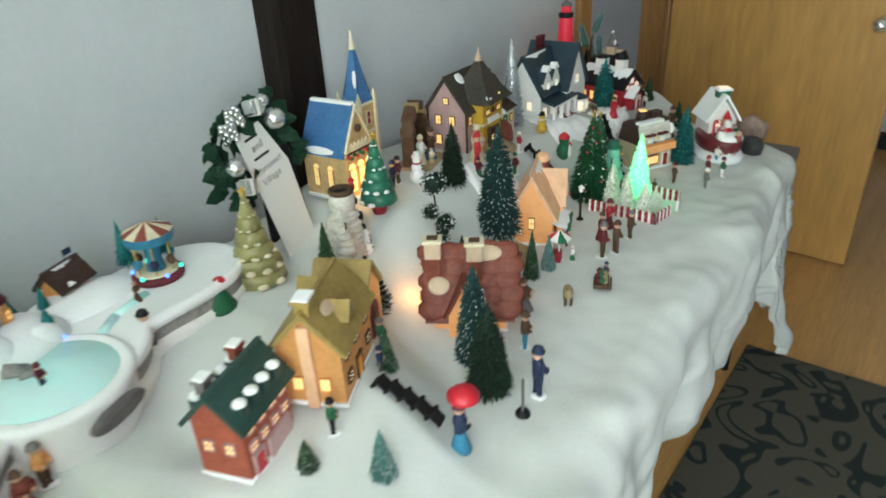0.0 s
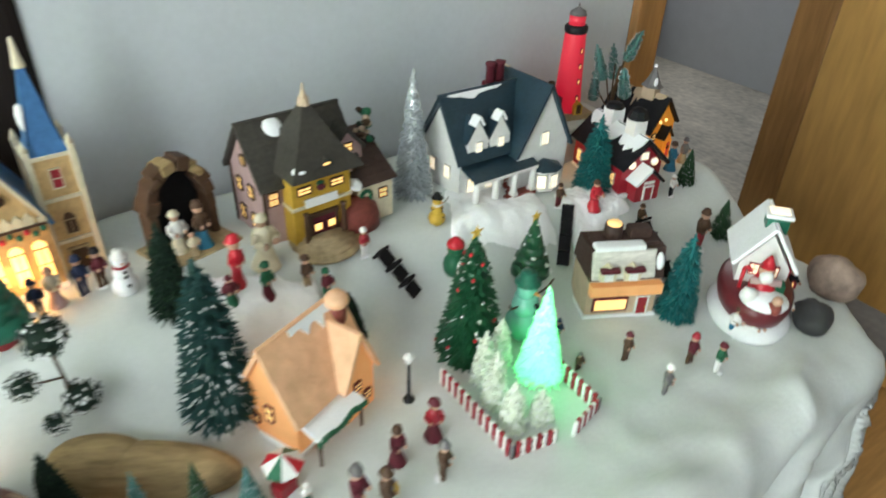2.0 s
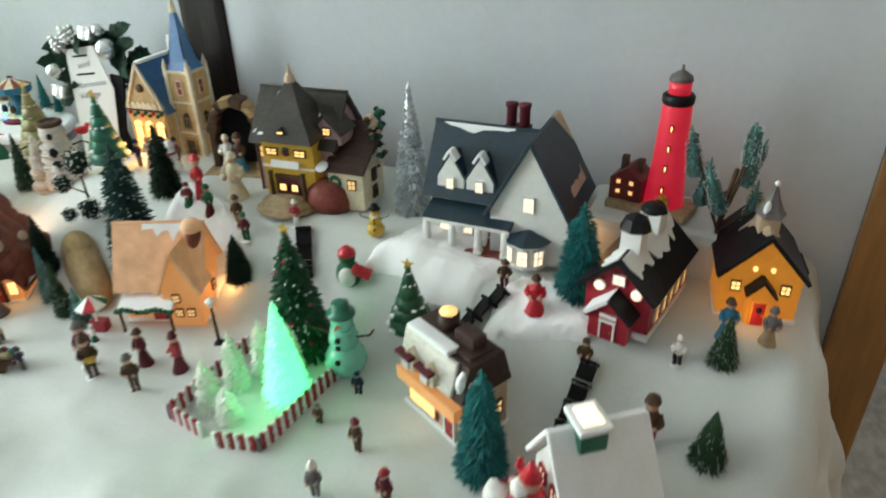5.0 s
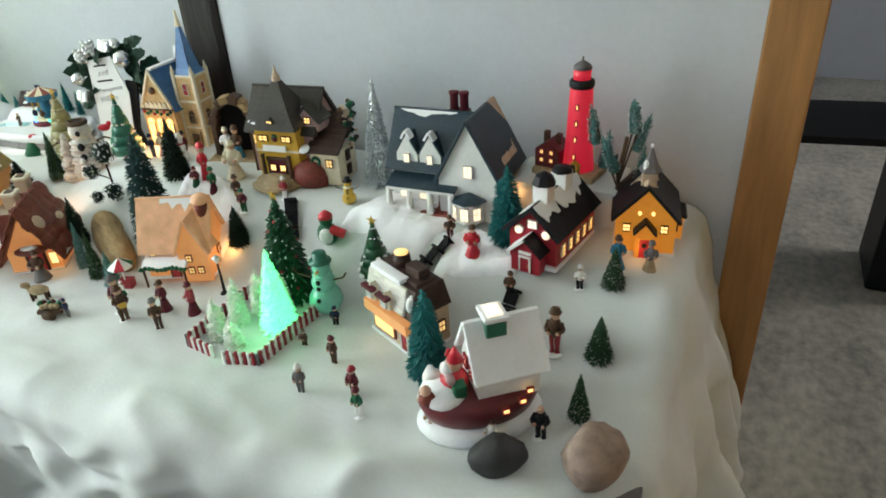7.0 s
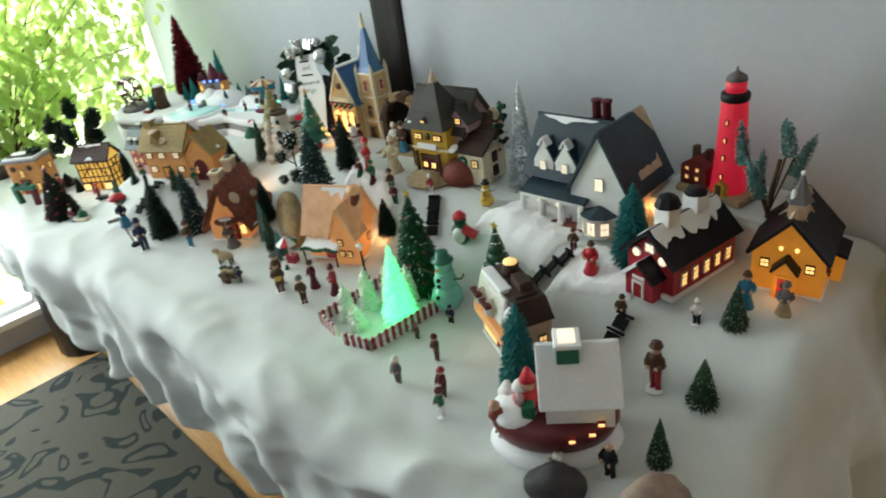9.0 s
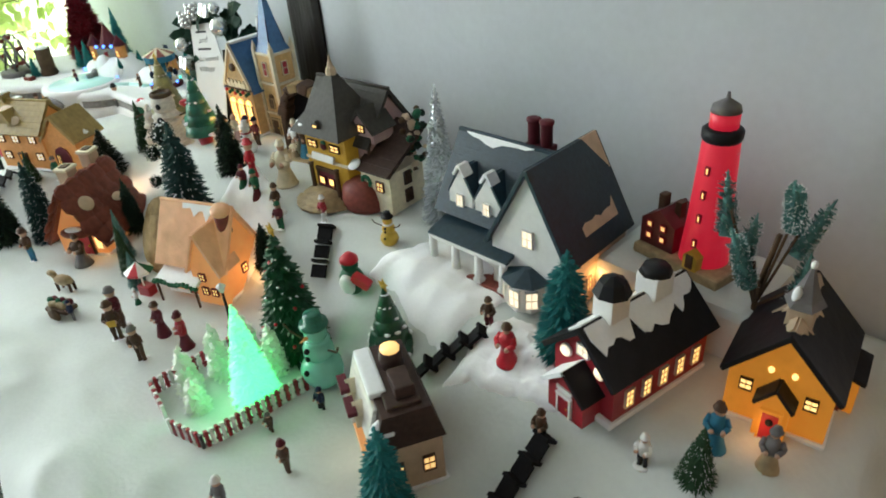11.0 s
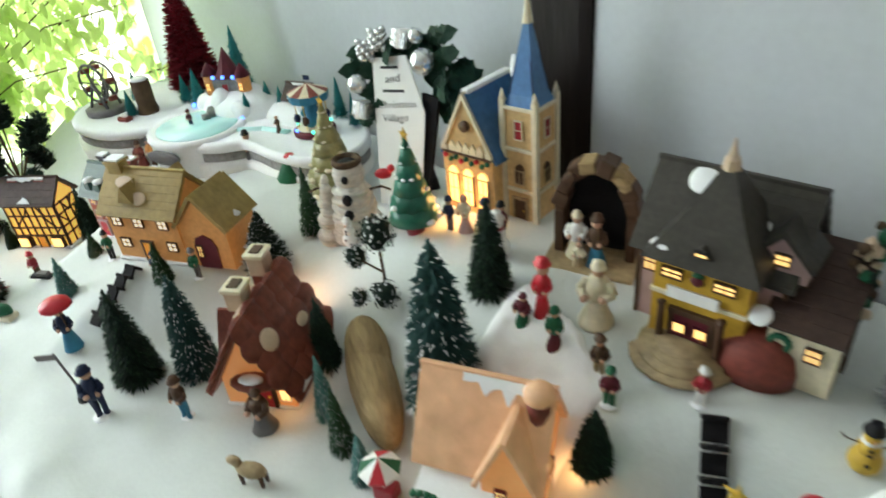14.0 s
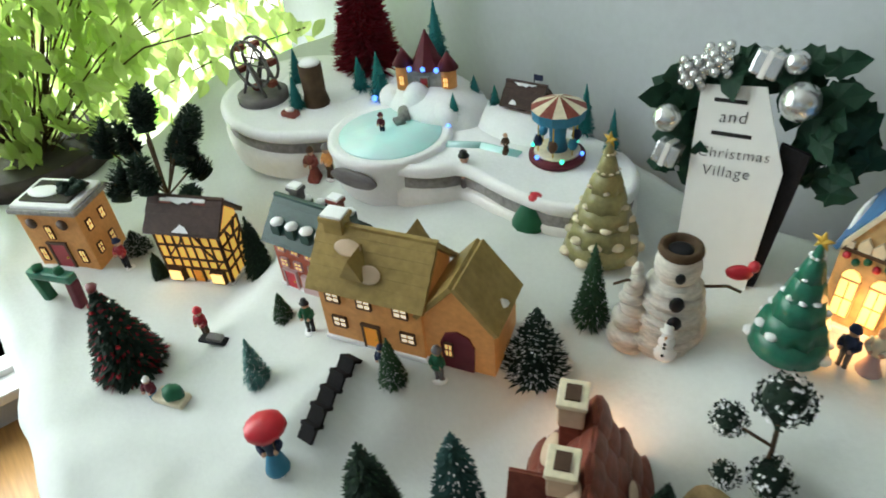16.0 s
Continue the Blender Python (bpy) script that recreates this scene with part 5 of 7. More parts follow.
# ceramic tiered trees
def tier_tree(x, y, h, r, m, snow, label, tiers=6, pot=None, star=None, balls=0, z=None, seed=1, snowy=0.5):
    z = ground(x, y) - 0.002 if z is None else z
    t = thing("ceramic_tree", T(x, y, z), label, "ceramic tree")
    rnd = random.Random(seed)
    z0 = h * (0.16 if pot else 0.04)
    for i in range(tiers):
        k = i / tiers
        ra, rb = r * (1 - k) * 1.0, r * (1 - k - 0.9 / tiers)
        zz = z0 + (h - z0) * k
        hh = (h - z0) / tiers * 1.25
        b = B()
        n = 18
        b.lathe((0, 0, zz), [(ra * 0.7, 0), (ra, hh * 0.06), (max(rb, 0.001) * 0.9 + ra * 0.12, hh * 0.75), (max(rb * 0.5, 0.0006), hh)], m, n)
        for v in b.bm.verts:
            a = math.atan2(v.co.y, v.co.x)
            q = 1 + 0.10 * math.sin(a * 9 + i * 1.3)
            v.co.x, v.co.y = v.co.x * q, v.co.y * q
        part("tier", b, t)
        sn = B()
        for j in range(9):
            if rnd.random() < snowy:
                a = j * 2 * math.pi / 9 + i
                sn.ball((ra * 0.93 * math.cos(a), ra * 0.93 * math.sin(a), zz + hh * 0.18), max(0.002, ra * 0.2), snow, (1.1, 1.1, 0.55), 8)
        if sn.slots:
            part("snow_cap", sn, t)
    if pot:
        part("pot", B().lathe((0, 0, 0), [(r * 0.34, 0), (r * 0.46, h * 0.13), (r * 0.46, h * 0.16), (r * 0.1, h * 0.165)], pot, 14), t)
    else:
        part("foot", B().cone((0, 0, 0), r * 0.5, r * 0.4, h * 0.05, "trunk", 10), t)
    if star:
        s = B()
        for j in range(5):
            a = j * 2 * math.pi / 5
            s.cone((0, 0, h), 0.004, 0.0004, 0.010, star, 4, T(0, 0, 0, 0, math.degrees(a)))
        part("star", s, t, "small golden star")
    for j in range(balls):
        k = rnd.random() * 0.85
        a = rnd.uniform(0, 6.28)
        q = r * (1 - k) * 0.95
        part("bauble", B().ball((q * math.cos(a), q * math.sin(a), z0 + (h - z0) * (k + 0.03)), 0.0035, "bright_red", seg=8), t)
    return t


def ragged_tree(x, y, h, r, m, tip, tips, label, balls, star, base, seed, thick=2.4):
    """A dense tree of broad glossy sprigs, hung with small baubles."""
    t = thing("decorated_tree", T(x, y, ground(x, y) - 0.002), label, "decorated tree")
    rnd = random.Random(seed)
    o = tagged(part("crown", needles(h * 0.93, r, m, tip, seed, n=2300, tips=tips, droop=0.35, thick=thick, blunt=0.12), t), kind="stuff")
    o.location.z = h * 0.07
    part("foot", B().lathe((0, 0, 0), [(r * 0.55, 0), (r * 0.60, h * 0.04), (r * 0.45, h * 0.09), (r * 0.1, h * 0.10)], base, 16), t)
    for j in range(balls):
        k = j / balls * 0.85 + 0.04
        a = j * 2.4
        q = r * (1 - k) ** 0.85 * 0.98
        part("bauble", B().ball((q * math.cos(a), q * math.sin(a), h * (0.07 + 0.93 * k) - q * 0.3), 0.0030, "bright_red" if j % 3 else "silver", seg=8), t)
    if star:
        st = B()
        for j in range(5):
            st.cone((0, 0, h), 0.004, 0.0004, 0.011, star, 4, T(0, 0, 0, 0, 72 * j))
        part("star", st, t, "small golden star")
    else:
        part("bow", B().ball((0, 0, h), 0.007, "dark_red", (1.3, 1.0, 0.8), 8, 0.3), t, "dark red bow on top")


ragged_tree(1.512, 0.610, 0.205, 0.054, "cer_green", "snow", 0.045, "tall glossy green tree with gold star and small baubles", 26, "yellow", "brick_red", 2)
tier_tree(1.668, 0.665, 0.122, 0.032, "cer_green", "snow", "small green ceramic tree with snow and star", 6, "brick_red", "yellow", seed=3, snowy=0.6)
tier_tree(0.968, 0.786, 0.150, 0.036, "cer_teal", "snow", "teal ceramic tree in a red chequered pot", 6, "red", "yellow", seed=4, snowy=0.6)
tier_tree(0.708, 0.830, 0.165, 0.048, "gold_green", "cream", "tall gold and green frosted ceramic tree", 7, None, "yellow", seed=5, snowy=0.8)
ragged_tree(0.366, 0.300, 0.140, 0.050, "dark_pine", "red_brush", 0.22, "dark green tree hung with red ornaments on a red base", 26, None, "dark_red", 6)

# ---------- topiary and silver sprays ----------
t = thing("topiary", T(1.014, 0.686, ground(1.014, 0.686) - 0.003), "snow-dusted topiary of leafy balls on a bent stem", "topiary")
part("stem", B().tube([(0, 0, 0), (0.002, 0, 0.05), (-0.002, 0.002, 0.095)], 0.0022, "trunk").tube([(0, 0, 0.055), (-0.028, -0.012, 0.068)], 0.0016, "trunk"), t)


def leaf_ball(r, m, tip, seed, n=300):
    rnd = random.Random(seed)
    b = B().ball((0, 0, 0), r * 0.75, m, seg=10, rough=0.4)
    b.slots.append(tip)
    for i in range(n):
        d = Vector((rnd.gauss(0, 1), rnd.gauss(0, 1), rnd.gauss(0, 1))).normalized()
        s = d.orthogonal().normalized() * r * 0.10
        u = d.cross(s).normalized() * r * 0.09
        p = d * r * rnd.uniform(0.72, 1.05)
        f = b.bm.faces.new([b.bm.verts.new(q) for q in (p - s, p + u + d * 0.002, p + s, p - u)])
        f.material_index = 1 if rnd.random() < 0.3 else 0
    return b


for (cx, cy, cz), r, sd in (((-0.002, 0.002, 0.112), 0.024, 1), ((-0.034, -0.014, 0.072), 0.016, 2), ((0.012, -0.01, 0.03), 0.020, 3), ((-0.018, -0.03, 0.022), 0.013, 4)):
    o = part("leaf_ball", leaf_ball(r, "dark_pine", "snow", sd), t)
    o.location = (cx, cy, cz)


def spray(x, y, z, h, label, seed, m="dark_pine", tip="silver", arms=5, r=0.022, spread=0.05, tips=0.25, tall=0.065):
    t = thing("frosted_spray", T(x, y, z), label, "artificial spray")
    rnd = random.Random(seed)
    part("stem", B().tube([(0, 0, 0), (0.003, 0, h * 0.5), (0.012, 0, h * 0.8)], 0.003, "trunk"), t)
    for i in range(arms):
        a = i * 2.4
        top = Vector((spread * math.cos(a), spread * 0.8 * math.sin(a), h * (0.45 + 0.5 * (i + 1) / arms)))
        if i == arms - 1:
            top = Vector((0.025, 0, h))
        part("twig", B().tube([(0.002, 0, h * 0.35), top], 0.0016, "trunk"), t)
        o = part("needle_tuft", needles(tall, r, m, tip, seed + i, n=420, tips=tips, droop=-0.3, thick=1.5, blunt=0.6), t)
        o.matrix_basis = Matrix.Translation(top - Vector((0, 0, 0.03))) @ T(0, 0, 0, rnd.uniform(-25, 25), rnd.uniform(-25, 25))


spray(2.035, 0.880, ground(2.03, 0.88), 0.205, "frosted green spray standing behind the chapel", 3, m="teal_pale", tip="snow", arms=6, r=0.013, spread=0.038, tips=0.9, tall=0.070)
spray(0.130, 0.468, ground(0.130, 0.468), 0.235, "dark green artificial pine spray beside the shop", 8, tip="pine", arms=11, r=0.024, spread=0.085)

# ---------- sign with wreath ----------
t = thing("village_sign", T(0.852, 0.868, ground(0.852, 0.868) - 0.006, -14, -9, 14), "handwritten white name sign leaning against a silver-trimmed holly wreath", "sign")
bd = B().prism([(-0.056, 0.0), (0.028, 0.0), (0.052, 0.150), (0.026, 0.238), (-0.040, 0.238)], -0.001, 0.001, "paper")
part("card", bd, t, "white card with black handwriting")


def writing(word, x, z, size, parent):
    cu = bpy.data.curves.new("lettering", "FONT")
    cu.body, cu.size, cu.align_x, cu.extrude = word, size, "CENTER", 0.0002
    cu.shear, cu.space_character, cu.offset = 0.12, 1.12, -0.0003
    tmp = bpy.data.objects.new("lettering", cu)
    scene.collection.objects.link(tmp)
    me = bpy.data.meshes.new_from_object(tmp.evaluated_get(bpy.context.evaluated_depsgraph_get()))
    bpy.data.objects.remove(tmp)
    me.materials.clear()
    me.materials.append(M["ink"])
    o = part("lettering", me, parent)
    o.matrix_basis = T(x, -0.0018, z, 90, 0, 0)


def scrawl(x, z, w, parent):
    part("scribble", B().box((x, -0.0015, z), (w, 0.0006, 0.0042), "ink", T(0, 0, 0, 0, 3)), parent, "illegible name as a plain bar")


scrawl(-0.008, 0.222, 0.034, t)
writing("and", -0.004, 0.199, 0.019, t)
scrawl(-0.004, 0.186, 0.042, t)
writing("Christmas", 0.000, 0.160, 0.0165, t)
writing("Village", -0.006, 0.139, 0.0175, t)
easel = B().prism([(0.026, 0.0), (0.034, 0.0), (0.074, 0.17), (0.045, 0.18)], 0.006, 0.014, "black_felt").box((0.0, 0.035, 0.08), (0.05, 0.010, 0.18), "black", T(0, 0, 0, 20), 0.003)
part("stand", easel, t, "black stand")
lm = []
for sd in range(2):
    b = B()
    pts = [(0, 0), (0.010, 0.008), (0.015, 0.007), (0.016, 0.020), (0.022, 0.024), (0.016, 0.034), (0.014, 0.046), (0, 0.062), (-0.014, 0.046), (-0.016, 0.034), (-0.022, 0.024), (-0.016, 0.020), (-0.015, 0.007), (-0.010, 0.008)]
    a0 = b.bm.verts.new((0, -0.006, 0.03))
    vv = [b.bm.verts.new((x, 0.004 * math.sin(x * 200 + sd), z)) for x, z in pts]
    for i in range(len(vv)):
        b.bm.faces.new((a0, vv[i], vv[(i + 1) % len(vv)]))
    b._mi(vv, "holly")
    lm.append(b.mesh("holly_leaf"))
rnd = random.Random(4)
for i in range(84):
    a = math.radians(-62 + 300 * i / 84)
    ra = 0.074 + rnd.uniform(-0.018, 0.018)
    c = Vector((0.015 - ra * math.cos(a), 0.024 + rnd.uniform(-0.012, 0.02), 0.190 + ra * math.sin(a)))
    o = part("holly_leaf", lm[i % 2], t)
    o.matrix_basis = Matrix.Translation(c) @ T(0, 0, 0, rnd.uniform(-50, 35), -math.degrees(a) - 90 + rnd.uniform(-65, 65), rnd.uniform(-40, 40)) @ Matrix.Scale(rnd.uniform(0.6, 0.92), 4)
for x, z, r in ((-0.074, 0.200, 0.016), (0.060, 0.226, 0.020), (0.052, 0.264, 0.012)):
    part("bauble", B().ball((x, -0.006, z), r, "silver", seg=16), t, "silver bauble")
for x, z in ((-0.070, 0.160), (0.026, 0.262)):
    part("gift_box", B().box((x, -0.004, z), (0.028, 0.024, 0.026), "silver", T(0, 0, 0, 0, 20), 0.003).box((x, -0.004, z), (0.006, 0.026, 0.028), "white", T(0, 0, 0, 0, 20)), t, "silver wrapped gift")
for k in range(2):
    co = B()
    for i in range(22):
        a = i * 2.4
        co.ball((-0.050 + 0.026 * k + 0.011 * math.cos(a), -0.004 + 0.010 * math.sin(a), 0.236 + 0.0014 * i + 0.014 * k), 0.0055, "silver", seg=6)
    part("pine_cone", co, t, "silvered pine cone")


# ---------- figurines: each one plain mesh ----------
def figurine(x, y, h, rot, top, low, hat, label, skirt=False, z=None, arms=1, base=True, umbrella=None, category="figurine", bulk=1.0, box=None):
    z = ground(x, y) - 0.002 if z is None else z
    b = B()
    u = h / 10
    w = u * bulk
    if base:
        b.lathe((0, 0, 0), [(1.7 * w, 0), (1.6 * w, 0.25 * u), (0.5 * w, 0.35 * u)], "snow", 12)
    if skirt:
        b.lathe((0, 0, 0.2 * u), [(1.75 * w, 0), (1.6 * w, 0.5 * u), (1.05 * w, 2.6 * u), (0.75 * w, 4.4 * u)], low, 14)
    else:
        for s in (-1, 1):
            b.lathe((s * 0.55 * w, 0, 0.2 * u), [(0.6 * w, 0), (0.42 * w, 0.5 * u), (0.5 * w, 2.2 * u), (0.6 * w, 4.2 * u)], low, 8)
    b.lathe((0, 0, 4.0 * u), [(0.95 * w, 0), (1.0 * w, 0.8 * u), (1.15 * w, 2.4 * u), (0.9 * w, 3.2 * u), (0.35 * w, 3.7 * u)], top, 12)
    for s in (-1, 1):
        b.tube([(s * 1.05 * w, 0, 6.9 * u), (s * 1.5 * w, -0.4 * w, 5.5 * u), (s * 0.8 * w, -1.3 * w, 5.2 * u)] if arms else [(s * 1.05 * w, 0, 6.9 * u), (s * 1.9 * w, 0, 5.0 * u)], 0.42 * w, top, 7)
        b.ball((s * 0.8 * w, -1.4 * w, 5.2 * u) if arms else (s * 1.95 * w, 0, 4.9 * u), 0.4 * w, "skin", seg=7)
    b.ball((0, 0, 8.4 * u), 0.95 * u, "skin", (0.95, 0.95, 1.05), 10)
    if hat:
        b.lathe((0, 0, 8.8 * u), [(1.12 * u, 0), (1.1 * u, 0.15 * u), (0.88 * u, 0.25 * u), (0.78 * u, 0.9 * u), (0.2 * u, 1.25 * u)], hat, 12)
    if box:
        b.box((0, -1.5 * w, 5.0 * u), (1.6 * w, 0.6 * w, 1.2 * u), box, bev=0.15 * u)
    if umbrella:
        b.tube([(0.8 * w, -1.3 * w, 5.2 * u), (0.6 * w, -1.0 * w, 11.0 * u)], 0.12 * u, "brown", 5)
        b.lathe((0.6 * w, -1.0 * w, 10.0 * u), [(2.6 * u, 0), (2.4 * u, 0.7 * u), (1.5 * u, 1.5 * u), (0.2 * u, 1.9 * u)], umbrella, 16)
    for v in b.bm.verts:
        k = v.co / u * 0.55 + Vector((x * 90, y * 90, 0))
        v.co.x += 0.30 * u * noise.noise(k)
        v.co.y += 0.30 * u * noise.noise(k + Vector((9, 0, 4)))
    return solid("figurine", b, T(x, y, z, 0, 0, rot), label, category, "painted figurines")


figurine(0.648, 0.371, 0.082, 60, "navy", "blue", "maroon", "lady figurine in a blue skirt under a red umbrella", True, umbrella="bright_red")
figurine(0.810, 0.350, 0.088, 70, "navy", "navy", "navy", "policeman figurine in a dark blue uniform", box=None)
figurine(0.900, 0.425, 0.072, 30, "brown", "blue", "brown", "boy figurine in brown jacket and blue trousers")
figurine(0.995, 0.485, 0.066, 20, "brown", "grey", "brown", "figurine of a woman bent in a dark brown coat", True, bulk=1.5)
figurine(1.248, 0.454, 0.080, 30, "maroon", "brown", "grey", "caroler figurine in a maroon coat", False)
figurine(1.275, 0.438, 0.074, 60, "brown", "brown", "brown", "caroler figurine in a brown coat with a lantern", box="yellow")
figurine(1.319, 0.490, 0.066, 10, "maroon", "maroon", "brown", "caroler figurine in a dark red dress", True)
figurine(1.378, 0.500, 0.070, -20, "red", "maroon", "maroon", "figurine in a red cloak", True)
figurine(1.353, 0.441, 0.066, 40, "brown", "brown", "grey", "figurine in a brown coat beside the fence")
figurine(0.255, 0.668, 0.062, 20, "brick_red", "brick_red", "brown", "lady figurine in a rust-red coat", True, bulk=1.3)
# the coat shares the inn wall colour, emission included
figurine(0.283, 0.682, 0.064, 20, "orange_brick_glow", "brown", "grey", "gentleman figurine in a rust-brown coat")
figurine(0.487, 0.792, 0.078, 10, "grey", "grey", "black", "gentleman figurine in a long grey coat", True, bulk=0.9)
figurine(0.512, 0.850, 0.036, 20, "brown", "brown", None, "small woman figurine on the rink", True, z=0.903, base=False)
figurine(0.335, 0.758, 0.040, 30, "maroon", "navy", "maroon", "skater figurine on the glowing ice", z=0.903, base=False)
figurine(0.541, 0.489, 0.056, 40, "green", "black", "black", "small dark figurine carrying a pole")
figurine(0.660, 0.516, 0.044, 30, "navy", "grey", "navy", "small child figurine in blue")
figurine(0.709, 0.558, 0.055, 30, "green", "grey", "grey", "figurine with a green wreath", box="green")
figurine(0.445, 0.302, 0.045, 40, "maroon", "blue", "white", "child figurine pulling a sled", bulk=1.3)
figurine(0.400, 0.396, 0.058, 30, "red", "brown", "bright_red", "figurine with red skis")
figurine(1.030, 0.825, 0.064, 10, "cream", "pink_wall", None, "angel figurine in a cream robe", True)
figurine(1.062, 0.832, 0.062, 20, "navy", "navy", "navy", "caroler figurine in navy")
figurine(1.085, 0.838, 0.060, 20, "maroon", "brown", "black", "caroler figurine with a brown coat")
figurine(1.010, 0.815, 0.056, 0, "navy", "grey", "navy", "dark blue figurine before the church")
figurine(1.190, 0.862, 0.070, 20, "white", "cream", "cream", "kneeling white-robed figurine in the stable", True, bulk=1.2)
figurine(1.222, 0.858, 0.078, 20, "brown", "blue", "brown", "bearded figurine in a brown robe in the stable", True)
figurine(1.205, 0.845, 0.040, 20, "cream", "tan_stone", None, "small pale figurine in the stable", True, bulk=1.3)
figurine(1.232, 0.742, 0.088, 20, "bright_red", "bright_red", "bright_red", "tall slim figurine in a red coat", True, bulk=0.7)
figurine(1.262, 0.725, 0.060, 20, "green", "maroon", "green", "figurine in green beside the stable", True)
figurine(1.215, 0.728, 0.046, 10, "maroon", "green", "maroon", "seated figurine in dark red", True, bulk=1.4)
figurine(1.280, 0.775, 0.084, 20, "cream", "cream", "cream", "pale grey figurine with a basket", True, bulk=1.4)
figurine(1.318, 0.728, 0.058, 20, "brown", "tan_stone", "brown", "figurine by the inn steps")
figurine(1.340, 0.715, 0.052, 20, "maroon", "green", "green", "figurine on a small bench", bulk=1.2)
figurine(1.418, 0.752, 0.050, 10, "red", "white", "white", "small figurine in red and white at the inn door")
figurine(1.782, 0.735, 0.045, 10, "brown", "maroon", "brown", "figurine at the top of the black steps", bulk=1.3)
figurine(1.837, 0.705, 0.060, 10, "bright_red", "bright_red", "brown", "lady figurine in a full bright red gown", True, bulk=1.35, z=ground(1.837, 0.705) + 0.006)
figurine(1.686, 0.393, 0.056, 20, "grey", "grey", "white", "grey figurine near the edge of the cloth")
figurine(1.790, 0.385, 0.055, 0, "green", "white", "maroon", "elf figurine in green and white")
figurine(1.765, 0.415, 0.060, 0, "maroon", "brown", "red", "figurine in a dark red coat")
figurine(1.693, 0.472, 0.055, 0, "brown", "brown", "maroon", "figurine in a brown coat")
figurine(1.621, 0.494, 0.034, 0, "brown", "brown", "grey", "small brown animal-like figurine", bulk=1.4)
figurine(1.640, 0.560, 0.040, 10, "navy", "black", "navy", "small dark blue figurine", bulk=1.3)
figurine(2.012, 0.600, 0.086, 0, "brown", "red", "brown", "nutcracker figurine in brown and red", base=True)
figurine(2.041, 0.437, 0.060, 0, "black", "black", None, "small black figurine with a raised arm", bulk=1.2)
figurine(2.025, 0.690, 0.045, 0, "white", "black", "white", "small white and black figurine", bulk=1.2)
figurine(1.918, 0.665, 0.048, 0, "brown", "black", "brown", "dark figurine at the top of the steps", bulk=1.2)
figurine(2.072, 0.738, 0.060, 20, "blue", "blue", "brown", "figurine in a teal-blue cloak beside the chapel", True, bulk=1.2)
figurine(2.120, 0.748, 0.055, 20, "grey", "tan_stone", "grey", "grey figurine beside the chapel door", True, bulk=1.2)
figurine(0.145, 0.367, 0.060, 40, "red", "black", "navy", "toy soldier figurine in red and black", bulk=1.1)


# ---------- snowmen and penguins ----------
def snowman(x, y, h, m, hat, scarf, label, rot=0, arms=True, z=None):
    z = ground(x, y) - 0.003 if z is None else z
    t = thing("snowman", T(x, y, z, 0, 0, rot), label, "snowman")
    u = h / 10
    part("body", B().ball((0, 0, 2.3 * u), 2.5 * u, m, (1, 1, 0.95), 16, 0.05).ball((0, 0, 5.2 * u), 1.8 * u, m, (1, 1, 0.95), 14, 0.05).ball((0, 0, 7.6 * u), 1.35 * u, m, seg=14), t)
    part("hat", B().lathe((0, 0, 8.6 * u), [(1.7 * u, 0), (1.65 * u, 0.25 * u), (1.05 * u, 0.3 * u), (1.0 * u, 1.5 * u), (0.3 * u, 1.55 * u)], hat, 14), t)
    if scarf:
        part("scarf", B().lathe((0, 0, 6.3 * u), [(1.2 * u, 0), (1.55 * u, 0.25 * u), (1.2 * u, 0.55 * u)], scarf, 14), t)
    for zz, rr in ((5.9, 1.72), (4.9, 1.75), (3.2, 2.35)):
        part("button", B().ball((0, -rr * u, zz * u), 0.36 * u, "black", seg=8), t)
    # the nose colour carries the same faint wall emission
    part("nose", B().cone((0, -1.2 * u, 7.6 * u), 0.28 * u, 0.02 * u, 1.2 * u, "orange_brick_glow", 8, T(0, 0, 0, 90)), t)
    if arms:
        for s in (-1, 1):
            part("twig_arm", B().tube([(s * 1.5 * u, 0, 5.6 * u), (s * 3.6 * u, -0.6 * u, 6.6 * u), (s * 4.2 * u, -0.8 * u, 7.6 * u)], 0.14 * u, "trunk", 5), t)
    return t


t = thing("snowman", T(0.855, 0.764, ground(0.853, 0.762) - 0.004, 0, 0, 40) @ Matrix.Diagonal((0.76, 0.76, 0.93, 1)), "tall white birch-bark snowman with twig hat and black buttons", "snowman")
bo = B().lathe((0, 0, 0), [(0.050, 0), (0.052, 0.010), (0.046, 0.030), (0.040, 0.044), (0.034, 0.052), (0.037, 0.066), (0.034, 0.084), (0.026, 0.096)], "birch", 20)
for v in bo.bm.verts:
    v.co *= 1 + 0.06 * noise.noise(v.co * 70)
part("body", bo, t)
for i in range(7):
    part("bark_curl", B().lathe((0, 0, 0.010 + 0.012 * i), [(0.053 - 0.0026 * i, 0), (0.055 - 0.0026 * i, 0.003), (0.049 - 0.0026 * i, 0.007)], "birch", 18, T(0, 0, 0, 5 * math.sin(i * 2), 4 * math.cos(i * 3))), t)
part("head", B().lathe((0, 0, 0.092), [(0.022, 0), (0.029, 0.008), (0.031, 0.022), (0.027, 0.036), (0.020, 0.040)], "birch", 18), t)
part("hat", B().lathe((0, 0, 0.128), [(0.026, 0), (0.030, 0.004), (0.028, 0.010), (0.022, 0.011), (0.020, 0.005)], "trunk", 18).lathe((0, 0, 0.131), [(0.021, 0), (0.012, 0.004)], "black", 14), t, "brown twig ring hat")
